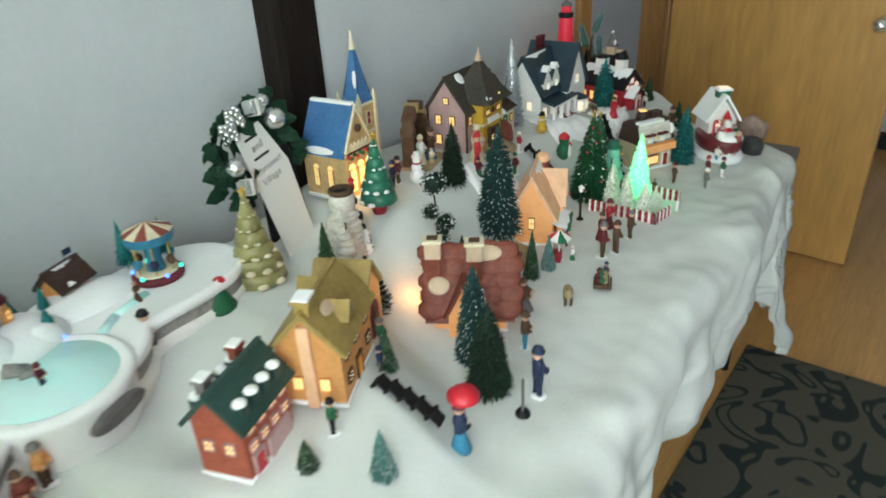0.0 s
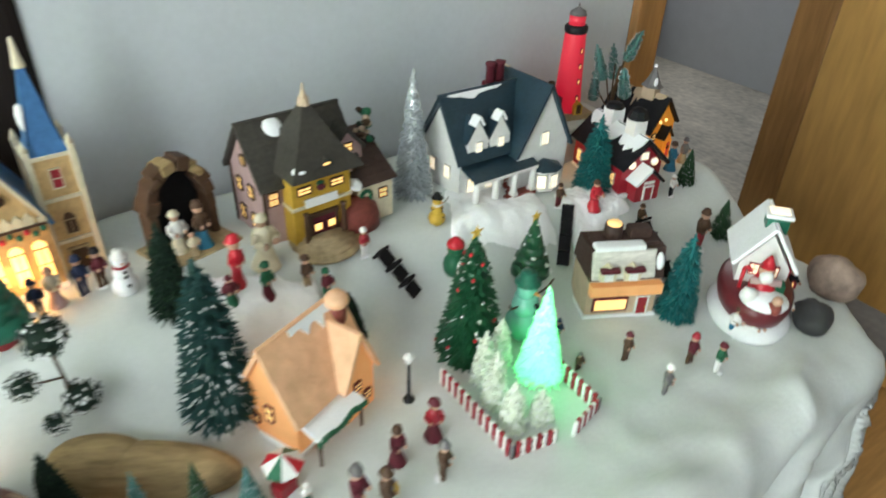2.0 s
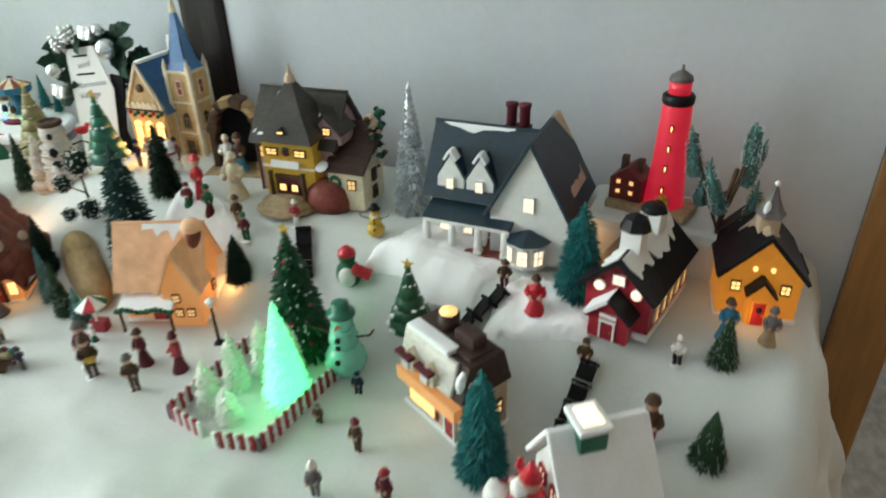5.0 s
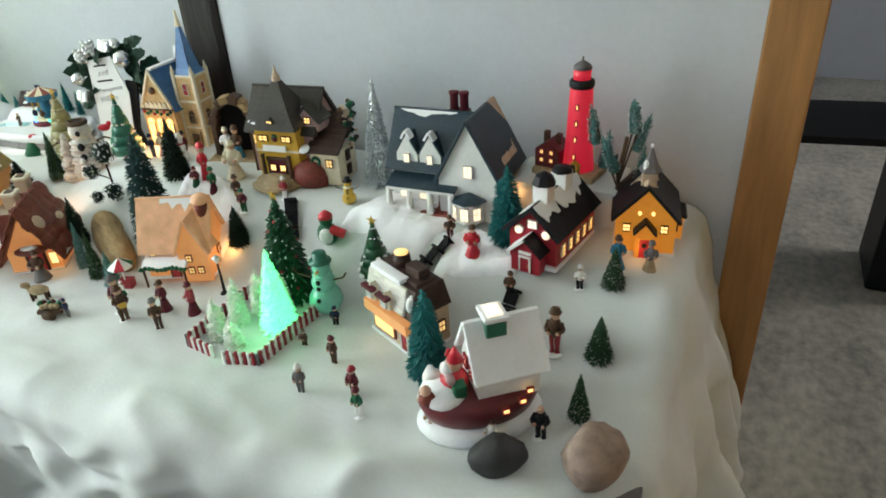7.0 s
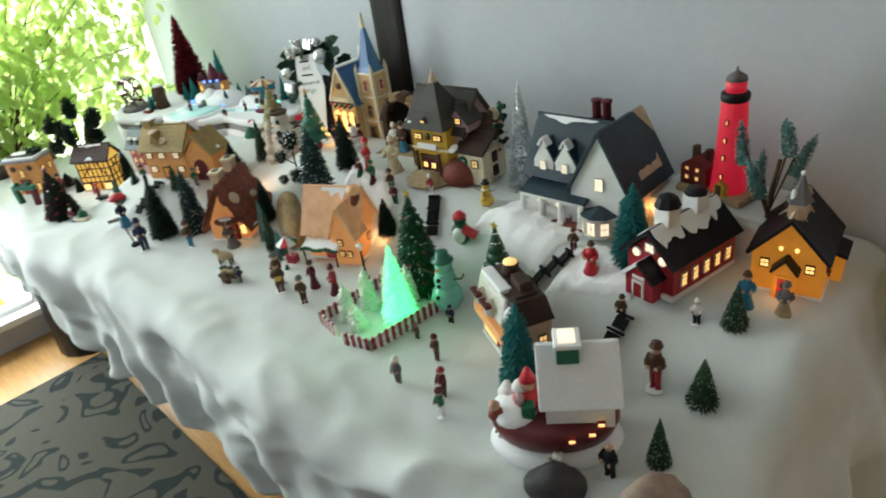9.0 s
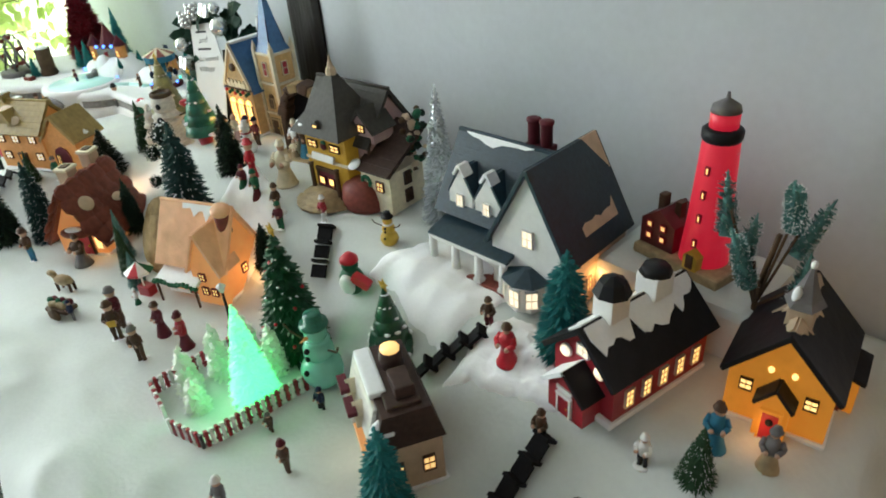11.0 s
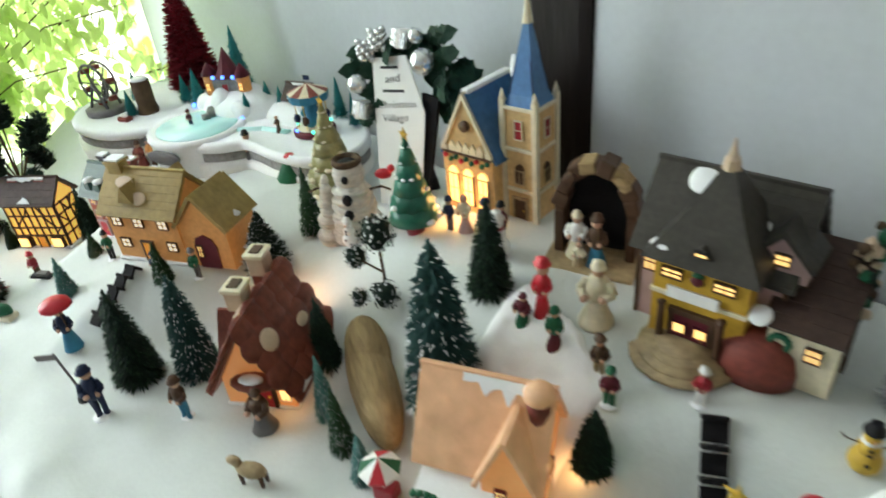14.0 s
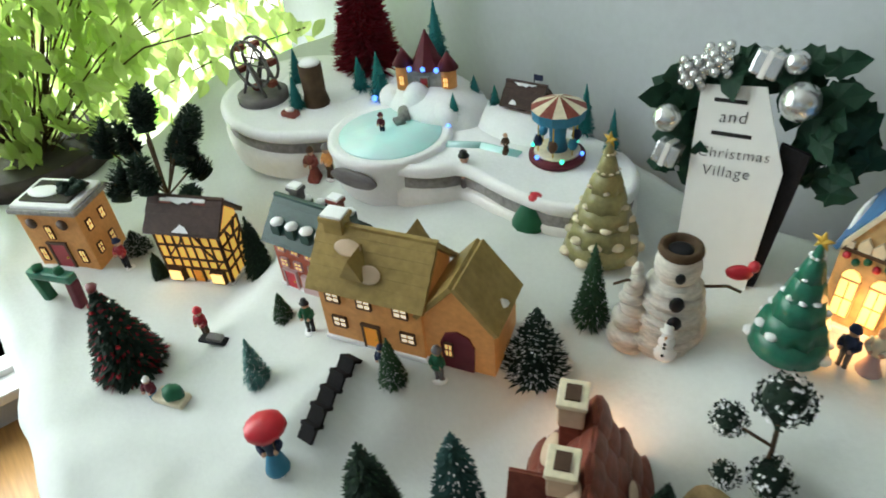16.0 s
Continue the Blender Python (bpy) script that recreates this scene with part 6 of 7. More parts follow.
for zz, rr, q in ((0.112, 0.031, 0.007), (0.080, 0.038, 0.0105), (0.054, 0.042, 0.0105)):
    part("button", B().ball((0, -rr, zz), q, "black", (1, 0.6, 1), 10), t, "large black button")
for sx in (-1, 1):
    part("twig_arm", B().tube([(sx * 0.032, 0, 0.082), (sx * 0.064, -0.01, 0.092), (sx * 0.082, -0.012, 0.086)], 0.002, "trunk", 5), t)
cc = B()
for i in range(9):
    k = i / 9
    cc.lathe((0.002 * math.sin(i * 2), 0.002 * math.cos(i * 3), 0.012 * i), [(0.025 * (1 - k * 0.85), 0), (0.027 * (1 - k * 0.85), 0.004), (0.020 * (1 - k * 0.85), 0.010), (0.010 * (1 - k * 0.85), 0.014)], "birch", 16, T(0, 0, 0, 7 * math.sin(i * 2.2), 6 * math.cos(i * 1.7)))
solid("curled_cone_tree", cc, T(0.826, 0.738, ground(0.826, 0.738) - 0.003), "small white tree of curled birch-bark strips", "ornament tree")
solid("bird_ornament", B().ball((0, 0, 0.008), 0.009, "bright_red", (1.5, 0.8, 0.9), 10).ball((0.012, 0, 0.016), 0.006, "bright_red", seg=8), T(0.905, 0.790, ground(0.905, 0.79) + 0.080, 0, 0, 40), "small red bird perched on a twig arm", "bird ornament")
snowman(0.874, 0.735, 0.050, "snow", "white", None, "tiny plain white snowman ornament", 20, False)
snowman(1.108, 0.805, 0.066, "snow", "white", "red", "small white snowman before the church", 10, False)
snowman(1.600, 0.595, 0.118, "ice_snowman", "cer_teal", "ice_snowman", "translucent mint snowman with a teal top hat", 10)
snowman(1.556, 0.770, 0.055, "yellow", "black", "white", "small yellow snowman with a black hat", 20)
b = B().ball((0, 0, 0.022), 0.020, "green", (1, 0.9, 1.15), 12).ball((0, 0, 0.050), 0.013, "green", seg=10).lathe((0, 0, 0.055), [(0.014, 0), (0.013, 0.006), (0.004, 0.014)], "bright_red", 12).box((0.022, -0.008, 0.030), (0.03, 0.016, 0.014), "bright_red", T(0, 0, 0, 0, 25), 0.004).ball((0, -0.012, 0.022), 0.014, "white", (1, 0.6, 1.2), 10)
solid("penguin", b, T(1.545, 0.701, ground(1.545, 0.701) - 0.002, 0, 0, 20), "dark green penguin ornament with red hat and scarf", "penguin ornament")

# ---------- lamps, posts, signs ----------
def street_lamp(x, y, h, label):
    t = thing("street_lamp", T(x, y, ground(x, y) - 0.002), label, "street lamp", "miniature lamps")
    part("post", B().lathe((0, 0, 0), [(0.009, 0), (0.008, 0.004), (0.003, 0.008), (0.0018, h * 0.8)], "black", 10), t)
    part("lantern", B().lathe((0, 0, h * 0.8), [(0.003, 0), (0.0065, h * 0.12), (0.008, h * 0.125), (0.001, h * 0.2)], "white", 8), t)


street_lamp(1.385, 0.572, 0.085, "black miniature street lamp with white lantern")
street_lamp(0.738, 0.630, 0.086, "black miniature street lamp beside the gateway")
t = thing("signpost", T(0.760, 0.345, ground(0.760, 0.345) - 0.002, 0, -14, 30), "grey signpost with two arms and a wreath", "signpost")
part("post", B().cone((0, 0, 0), 0.002, 0.002, 0.082, "grey", 6), t)
part("arm", B().box((-0.018, 0, 0.076), (0.04, 0.003, 0.009), "grey", bev=0.001), t)
part("foot", B().lathe((0, 0, 0), [(0.012, 0), (0.010, 0.008), (0.002, 0.012)], "black", 10), t)

# ---------- market bits ----------
t = thing("flower_cart", T(1.135, 0.402, ground(1.135, 0.402) - 0.002, 0, 0, 25), "small loaded cart with two wheels", "cart")
part("bed", B().box((0, 0, 0.016), (0.045, 0.026, 0.008), "brown", bev=0.002), t)
for s in (-1, 1):
    part("wheel", B().cone((0, s * 0.015, 0.012), 0.012, 0.012, 0.003, "trunk", 14, T(0, 0, 0, 90)), t)
cg = B()
for i in range(14):
    cg.ball((-0.018 + 0.0028 * i, 0.006 * math.sin(i * 2.1), 0.025 + 0.003 * math.cos(i)), 0.006, ("green", "maroon", "tan_stone")[i % 3], seg=6)
part("load", cg, t)
figurine(1.165, 0.408, 0.042, 0, "navy", "grey", "navy", "figurine standing beside the cart")
b = B().ball((0, 0, 0.022), 0.012, "tan_stone", (1.7, 0.8, 0.9), 10).ball((-0.020, 0, 0.034), 0.007, "tan_stone", (1.4, 0.8, 0.9), 8).tube([(-0.012, 0, 0.024), (-0.02, 0, 0.034)], 0.005, "tan_stone")
for sx in (-1, 1):
    for sy in (-1, 1):
        b.cone((sx * 0.013, sy * 0.005, 0), 0.0022, 0.003, 0.018, "brown", 6)
solid("donkey_ornament", b, T(1.060, 0.432, ground(1.06, 0.432) - 0.001, 0, 0, 30), "small tan donkey ornament", "animal ornament")
t = thing("market_stall", T(1.190, 0.520, ground(1.190, 0.520) - 0.002, 0, 0, 20), "tiny stall under a green, white and red umbrella", "market stall")
part("pole", B().cone((0, 0, 0), 0.0015, 0.0015, 0.062, "white", 6), t)
for i in range(8):
    cap = B()
    a0, a1 = i * math.pi / 4, (i + 1) * math.pi / 4
    v = [cap.bm.verts.new(p) for p in ((0, 0, 0.068), (0.024 * math.cos(a0), 0.024 * math.sin(a0), 0.052), (0.024 * math.cos(a1), 0.024 * math.sin(a1), 0.052), (0.023 * math.cos(a1), 0.023 * math.sin(a1), 0.048), (0.023 * math.cos(a0), 0.023 * math.sin(a0), 0.048))]
    cap.bm.faces.new(v[:3])
    cap.bm.faces.new((v[1], v[4], v[3], v[2]))
    cap._mi(v, ("green", "white", "bright_red", "white")[i % 4])
    part("canopy_panel", cap, t)
part("counter", B().box((0, 0.004, 0.010), (0.026, 0.018, 0.020), "red", bev=0.002), t)
figurine(1.205, 0.498, 0.034, 0, "white", "green", "white", "small white and green figurine", True)
solid("driftwood", B().ball((0, 0, 0.026), 1, "driftwood", (0.115, 0.032, 0.044), 24, 0.25).ball((-0.045, 0.004, 0.036), 1, "driftwood", (0.06, 0.030, 0.042), 18, 0.3), T(1.060, 0.612, ground(1.06, 0.58) - 0.008, 0, 3, -28), "pale tan driftwood log", "log")
solid("sled", B().box((0, 0, 0.006), (0.040, 0.014, 0.005), "black", bev=0.002).box((0.004, 0, 0.011), (0.022, 0.012, 0.006), "grey", bev=0.002), T(0.432, 0.396, ground(0.432, 0.396), 0, 0, 35), "small black sled on snow", "sled")
solid("gift_sled", B().box((0, 0, 0.008), (0.045, 0.022, 0.010), "cream", bev=0.003).ball((0.006, 0, 0.020), 0.013, "green", (1.1, 0.9, 0.8), 10, 0.3), T(0.468, 0.318, ground(0.468, 0.318), 0, 0, 30), "cream sled loaded with greenery", "sled")
b = B().lathe((0, 0, 0), [(0.026, 0), (0.027, 0.006), (0.017, 0.024), (0.006, 0.044), (0.001, 0.052)], "green", 12).ball((0.006, -0.004, 0.046), 0.011, "bright_red", (1, 1, 0.7), 10).box((0.02, 0.008, 0.014), (0.026, 0.022, 0.028), "brown", bev=0.003)
solid("gift_tree", b, T(0.610, 0.803, ground(0.610, 0.803) - 0.002, 0, 0, 30), "small dark green tree with red bow beside a brown box", "ornament")
t = thing("garden_arch", T(0.165, 0.268, ground(0.165, 0.268) - 0.002, 0, 0, 34), "dark teal garden arch with greenery", "garden arch")
for s in (-1, 1):
    part("pillar", B().box((s * 0.030, 0, 0.026), (0.014, 0.016, 0.052), "green" if s < 0 else "maroon", T(0, 0, 0, 0, s * 8), 0.003), t)
part("lintel", B().box((0, 0, 0.056), (0.078, 0.018, 0.014), "cer_teal", bev=0.004).ball((-0.02, 0, 0.066), 0.008, "green", seg=8, rough=0.4).ball((0.018, 0, 0.066), 0.008, "green", seg=8, rough=0.4), t)


# ---------- black stepped paths ----------
def step_path(x0, y0, x1, y1, n, w, label):
    """A black strip folded to and fro like a concertina, laid down the slope."""
    t = thing("stepped_path", T(x0, y0, ground(x0, y0)), label, "stepped path", "black stepped paths")
    run = math.hypot(x1 - x0, y1 - y0) / (2 * n)
    turn = math.degrees(math.atan2(y1 - y0, x1 - x0))
    for i in range(2 * n):
        k = (i + 0.5) / (2 * n)
        x, y = x0 + (x1 - x0) * k, y0 + (y1 - y0) * k
        z = max(ground(x + dx, y + dy) for dx in (-0.008, 0, 0.008) for dy in (-0.008, 0, 0.008)) - ground(x0, y0)
        part("step", B().box((x - x0, y - y0, z + 0.007), (run * 1.85, w, 0.0045), "black_felt", T(0, 0, 0, 0, 0, turn) @ T(0, 0, 0, 0, 46 if i % 2 else -42), 0.0006), t)


step_path(0.629, 0.497, 0.655, 0.407, 5, 0.021, "black zigzag steps down the snowy slope")
step_path(1.793, 0.722, 1.730, 0.655, 4, 0.020, "black zigzag steps below the farmhouse")
step_path(1.926, 0.668, 1.909, 0.560, 5, 0.022, "black steps below the red schoolhouse")
step_path(1.436, 0.745, 1.470, 0.690, 3, 0.024, "black steps below the inn door")

# ---------- candy-striped fence with the glowing tree ----------
FX0, FX1, FY0, FY1, FZ = 1.440, 1.585, 0.420, 0.575, 0.753
t = thing("candy_fence", T(FX0, FY0, FZ), "low red and white striped picket fence round glowing tree", "fence")
for ax, ay, bx, by in ((0, 0, 0, FY1 - FY0), (FX1 - FX0, 0, FX1 - FX0 + 0.01, FY1 - FY0), (0, 0, 0.06, -0.01), (0.09, -0.015, 0.145, 0)):
    n = int(math.hypot(bx - ax, by - ay) / 0.0068)
    for i in range(n + 1):
        x, y = ax + (bx - ax) * i / n, ay + (by - ay) * i / n
        part("picket", B().box((x, y, 0.014), (0.005, 0.005, 0.028), "red" if i % 2 else "white", bev=0.001), t)
    for zz in (0.008, 0.022):
        part("rail", B().tube([(ax, ay, zz), (bx, by, zz)], 0.0016, "maroon", 6), t)
t = thing("glowing_tree", T(1.560, 0.512, 0.762) @ Matrix.Scale(0.90, 4), "light-up frosted tree glowing pale green", "light-up tree")
part("tree", needles(0.170, 0.038, "glow_tree", "glow_tree", 9, n=2200, thick=2.0, droop=0.1), t)
part("stand", B().cone((0, 0, -0.002), 0.034, 0.03, 0.010, "frost", 16), t)
# lamp added beside the tree, throws its green on fence and cloth
spill_lamp(1.548, 0.465, 0.80, 0.09, (0.22, 1.0, 0.38), 0.03)
for x, y, h in ((1.472, 0.460, 0.085), (1.478, 0.505, 0.10), (1.492, 0.548, 0.095), (1.512, 0.450, 0.060), (1.53, 0.562, 0.09)):
    b = needles(h, 0.021, "frost", "snow", int(x * 1000), n=520, tips=0.3, droop=0.3, thick=3.2, blunt=0.35)
    solid("frosted_ornament", b, T(x, y, 0.750), "small frosted white tree standing inside the fence", "frosted ornament", "frosted ornaments")

# ---------- sleigh-house at the table end ----------
t = thing("sleigh_house", T(1.950, 0.448, ground(1.950, 0.448) - 0.002, 0, 0, -50), "red rounded ceramic sleigh-house with white roof and festive figures", "ceramic house")
sb = B().lathe((0, 0, 0), [(0.070, 0), (0.074, 0.010), (0.062, 0.024), (0.02, 0.026)], "snow", 26)
for v in sb.bm.verts:
    v.co.x *= 0.86
    v.co.y *= 1.22
    v.co += v.normal * 0.004 * noise.noise(v.co * 40)
part("snow_base", sb, t)
hull = B().lathe((0, 0, 0.014), [(0.045, 0), (0.064, 0.014), (0.070, 0.032), (0.069, 0.044), (0.062, 0.050), (0.03, 0.052)], "dark_red", 28)
for v in hull.bm.verts:
    v.co.x *= 0.80
    v.co.y *= 1.22
part("hull", hull, t, "glossy dark red rounded body")
part("house_front", B().prism([(-0.036, 0), (0.036, 0), (0.036, 0.042), (0, 0.096), (-0.036, 0.042)], -0.030, 0.056, "white", T(0.0, 0.018, 0.056)), t, "white gabled house")
for s in (-1, 1):
    part("roof", B().box((s * 0.0235, 0.032, 0.131), (0.084, 0.104, 0.006), "snow", T(0, 0, 0, 0, s * 56.3), 0.0025), t, "smooth white roof slope")
part("chimney", B().box((0.004, 0.020, 0.160), (0.032, 0.028, 0.026), "cer_teal", bev=0.002).box((0.004, 0.020, 0.175), (0.040, 0.034, 0.007), "snow", bev=0.003).box((0.004, 0.020, 0.179), (0.026, 0.020, 0.003), "lit_white"), t, "green chimney lit inside")
for u in (-0.014, 0.014):
    pane_window(t, T(u, -0.0135, 0.092), 0.014, 0.018, "lit_white", "red")
for u, zz in ((0.018, 0.056), (0.044, 0.060), (0.056, 0.070)):
    pane_window(t, T(0.0585 - max(0, u - 0.03) * 0.5, u, zz, 0, 0, 90), 0.009, 0.008, "lit", "red", (0, 0))
part("wall_trim", B().box((0.0375, 0.034, 0.094), (0.004, 0.090, 0.006), "red", bev=0.001), t)
part("seat_snow", B().ball((0.004, -0.052, 0.064), 1, "snow", (0.034, 0.030, 0.014), 16, 0.25), t)
part("gift_parcel", B().box((0.022, -0.034, 0.078), (0.018, 0.018, 0.020), "green", bev=0.003), t)
part("gift_sack", B().ball((-0.020, -0.060, 0.072), 0.014, "white", seg=10, rough=0.4), t)
part("toy_bear", B().ball((0.016, -0.076, 0.068), 0.011, "brick_red", seg=9, rough=0.4).ball((0.016, -0.078, 0.082), 0.008, "skin", seg=8), t)
part("candy_cane", B().tube([(-0.03, -0.03, 0.06), (-0.03, -0.03, 0.100), (-0.026, -0.034, 0.106), (-0.022, -0.038, 0.100)], 0.003, "bright_red", 7), t)
sa = B().lathe((0.0, -0.034, 0.062), [(0.018, 0), (0.02, 0.016), (0.012, 0.034)], "bright_red", 12).ball((0.0, -0.034, 0.104), 0.012, "skin", seg=10).ball((0.0, -0.043, 0.098), 0.011, "white", seg=8).cone((0.0, -0.032, 0.110), 0.012, 0.002, 0.02, "bright_red", 10)
sa.tube([(-0.020, -0.042, 0.088), (0.022, -0.044, 0.092)], 0.006, "pink_wall", 8)
solid("santa_figurine", sa, t.matrix_world.copy(), "red-coated white-bearded figurine seated on the sleigh-house", "figurine")
for x, y, hh in ((1.900, 0.400, 0.05), (1.880, 0.425, 0.055), (1.985, 0.405, 0.045)):
    figurine(x, y, hh, -20, "white", "blue", "brown", "small white-clad figurine beside the sleigh-house", bulk=1.4)


def rock(x, y, r, s, m, label, seed):
    b = B().ball((0, 0, r * s[2] * 0.75), r, m, s, 18)
    for v in b.bm.verts:
        v.co *= 1 + 0.16 * noise.noise(v.co / r * 1.3 + Vector((seed, 0, 0))) + 0.05 * noise.noise(v.co / r * 4 + Vector((seed, 5, 0)))
    return solid("stone", b, T(x, y, ground(x, y) - 0.003, 0, 0, seed * 40), label, "stone")


rock(2.005, 0.372, 0.036, (1.1, 0.8, 0.75), "rock_dark", "smooth dark grey stone on the cloth", 1)
rock(2.120, 0.405, 0.042, (1.1, 0.9, 0.95), "rock_tan", "rough tan barnacled stone on the cloth", 2)

# ---------- skating-village platform ----------
t = thing("rink_platform", T(0, 0, 0.850), "white musical skating-village platform with stone-banded rim", "village platform")
LOBES = ((0.105, 0.760, 0.165, 0.150), (0.345, 0.825, 0.150, 0.125), (0.580, 0.880, 0.125, 0.095))


def rim(k, n=150):
    """Outline of the three joined lobes, k times their size, seen from a point between them."""
    pts = []
    for i in range(n):
        a = i * 2 * math.pi / n
        far = 0.02
        for j in range(200):
            r = j * 0.0025
            x, y = 0.30 + r * math.cos(a), 0.86 + r * math.sin(a)
            if any(((x - cx) / (rx * k)) ** 2 + ((y - cy) / (ry * k)) ** 2 < 1 for cx, cy, rx, ry in LOBES):
                far = r
        pts.append(far)
    pts = [(pts[i - 2] + pts[i - 1] + pts[i] * 2 + pts[(i + 1) % n] + pts[(i + 2) % n]) / 6 for i in range(n)]
    return [(0.30 + r * math.cos(i * 2 * math.pi / n), 0.86 + r * math.sin(i * 2 * math.pi / n)) for i, r in enumerate(pts)]


def slab(name, rows, m, label=""):
    b = B()
    rings = [[b.bm.verts.new((x, y, z)) for x, y in rim(k)] for k, z in rows]
    for p, q in zip(rings, rings[1:]):
        for i in range(len(p)):
            b.bm.faces.new((p[i], p[(i + 1) % len(p)], q[(i + 1) % len(p)], q[i]))
    b.bm.faces.new(rings[-1])
    b._mi([v for q in rings for v in q], m, True)
    part(name, b, t, label)


slab("base", [(1.0, -0.03), (1.03, -0.004), (1.03, 0.012), (0.985, 0.017)], "white")
slab("stone_band", [(0.985, 0.014), (0.985, 0.036)], "grey_stone", "grey stone-patterned band")
slab("snow_top", [(0.98, 0.034), (1.03, 0.040), (1.03, 0.050), (0.97, 0.056), (0.93, 0.054)], "snow", "smooth white snowy top")
part("pond_basin", B().lathe((0.345, 0.765, -0.03), [(0.086, 0), (0.092, 0.030), (0.094, 0.070), (0.098, 0.082), (0.096, 0.090), (0.088, 0.092), (0.080, 0.0885)], "snow", 40), t, "bulging white rim round the pond")
part("pond", B().lathe((0.345, 0.765, 0.0590), [(0.080, 0), (0.079, 0.002), (0.01, 0.0025)], "pool", 32), t, "glowing green skating pond")
for px, py, pz, sx, sy, sz in ((0.262, 0.838, 0.062, 0.034, 0.028, 0.026), (0.375, 0.850, 0.062, 0.038, 0.026, 0.030), (0.318, 0.842, 0.062, 0.030, 0.026, 0.044)):
    part("snow_cliff", B().ball((px, py, pz), 1, "snow", (sx, sy, sz), 16, 0.35), t, "lumpy snow bank behind the pond")
part("stream", B().tube([(0.42, 0.80, 0.050), (0.47, 0.84, 0.050), (0.53, 0.86, 0.050)], 0.0095, "pool", 8), t, "glowing green stream")
part("hill", B().ball((0.315, 0.880, 0.050), 1, "snow", (0.115, 0.075, 0.052), 24, 0.16), t, "snowy hill")
part("hill", B().ball((0.10, 0.80, 0.045), 1, "snow", (0.11, 0.09, 0.022), 24, 0.16), t, "low snowy mound")
part("hill", B().ball((0.46, 0.92, 0.045), 1, "snow", (0.09, 0.05, 0.030), 24, 0.16), t, "low snowy mound")
part("path", B().tube([(0.315, 0.815, 0.068), (0.335, 0.800, 0.062), (0.33, 0.785, 0.061)], 0.010, "grey_stone", 8), t)
o = part("sign_plate", B().lathe((0, 0, 0), [(0.042, -0.002), (0.042, 0.004), (0.039, 0.005)], "grey", 24), t, "oval grey plate on the rim")
o.matrix_basis = T(0.345 + 0.0965 * math.cos(radians(-72)), 0.765 + 0.0965 * math.sin(radians(-72)), 0.032, 88, 0, 18) @ Matrix.Diagonal((1, 0.32, 1, 1))
cs = thing("toy_castle", T(0.312, 0.872, 0.940, 0, 0, 35), "small stone castle with purple-red roofs and lit windows", "toy castle")
part("wall", B().box((0, 0, 0.016), (0.070, 0.045, 0.034), "grey_stone", bev=0.002), cs)
for s, hh in ((-1, 0.040), (1, 0.036)):
    # turret walls emit faintly, imitating light from inside
    part("turret", B().lathe((s * 0.036, -0.012, 0), [(0.014, 0), (0.014, hh)], "orange_brick_glow", 10).lathe((s * 0.036, -0.012, hh), [(0.018, 0), (0.001, 0.026)], "maroon", 10), cs)
part("roof", B().lathe((0, 0, 0.033), [(0.030, 0), (0.02, 0.016), (0.001, 0.058)], "maroon", 8), cs, "pointed dark red roof")
door(cs, T(0, -0.0235, 0), 0.014, 0.024, "red", "grey_stone")
for u in (-0.036, 0.036):
    pane_window(cs, T(u, -0.0268, 0.018), 0.008, 0.016, "lit", "orange_brick_glow")
for u in (-0.022, 0.0, 0.022):
    part("led", B().ball((u, -0.026, 0.037), 0.004, "led_blue", seg=8), cs)
fw = thing("ferris_wheel", T(0.070, 0.690, 0.902, 0, 0, 20), "dark toy ferris wheel on a round grey base", "toy ferris wheel")
part("base", B().lathe((0, 0, 0), [(0.044, 0), (0.044, 0.014), (0.040, 0.016)], "grey", 20), fw)
for s in (-1, 1):
    ring = [(0.040 * math.cos(a), s * 0.012, 0.068 + 0.040 * math.sin(a)) for a in [k * math.pi / 10 for k in range(21)]]
    part("wheel_ring", B().tube(ring, 0.0028, "grey", 6), fw)
    part("strut", B().tube([(-0.026, s * 0.018, 0.014), (0, s * 0.016, 0.068), (0.026, s * 0.018, 0.014)], 0.003, "grey", 6), fw)
    for k in range(6):
        a = k * math.pi / 3
        part("spoke", B().tube([(0, s * 0.012, 0.068), (0.040 * math.cos(a), s * 0.012, 0.068 + 0.040 * math.sin(a))], 0.0016, "grey", 5), fw)
for k in range(6):
    a = k * math.pi / 3 + 0.3
    part("gondola", B().box((0.040 * math.cos(a), 0, 0.062 + 0.040 * math.sin(a)), (0.012, 0.016, 0.010), "brick_red", bev=0.002), fw)
ca = thing("carousel", T(0.572, 0.892, 0.905) @ Matrix.Diagonal((0.86, 0.86, 0.9, 1)), "blue toy carousel with striped top and green lights", "toy carousel")
part("base", B().lathe((0, 0, 0), [(0.046, 0), (0.046, 0.008), (0.040, 0.012)], "maroon", 24).lathe((0, 0, 0.012), [(0.038, 0), (0.036, 0.003)], "cream", 24), ca)
part("column", B().lathe((0, 0, 0.014), [(0.017, 0), (0.013, 0.02), (0.016, 0.06)], "blue", 14), ca)
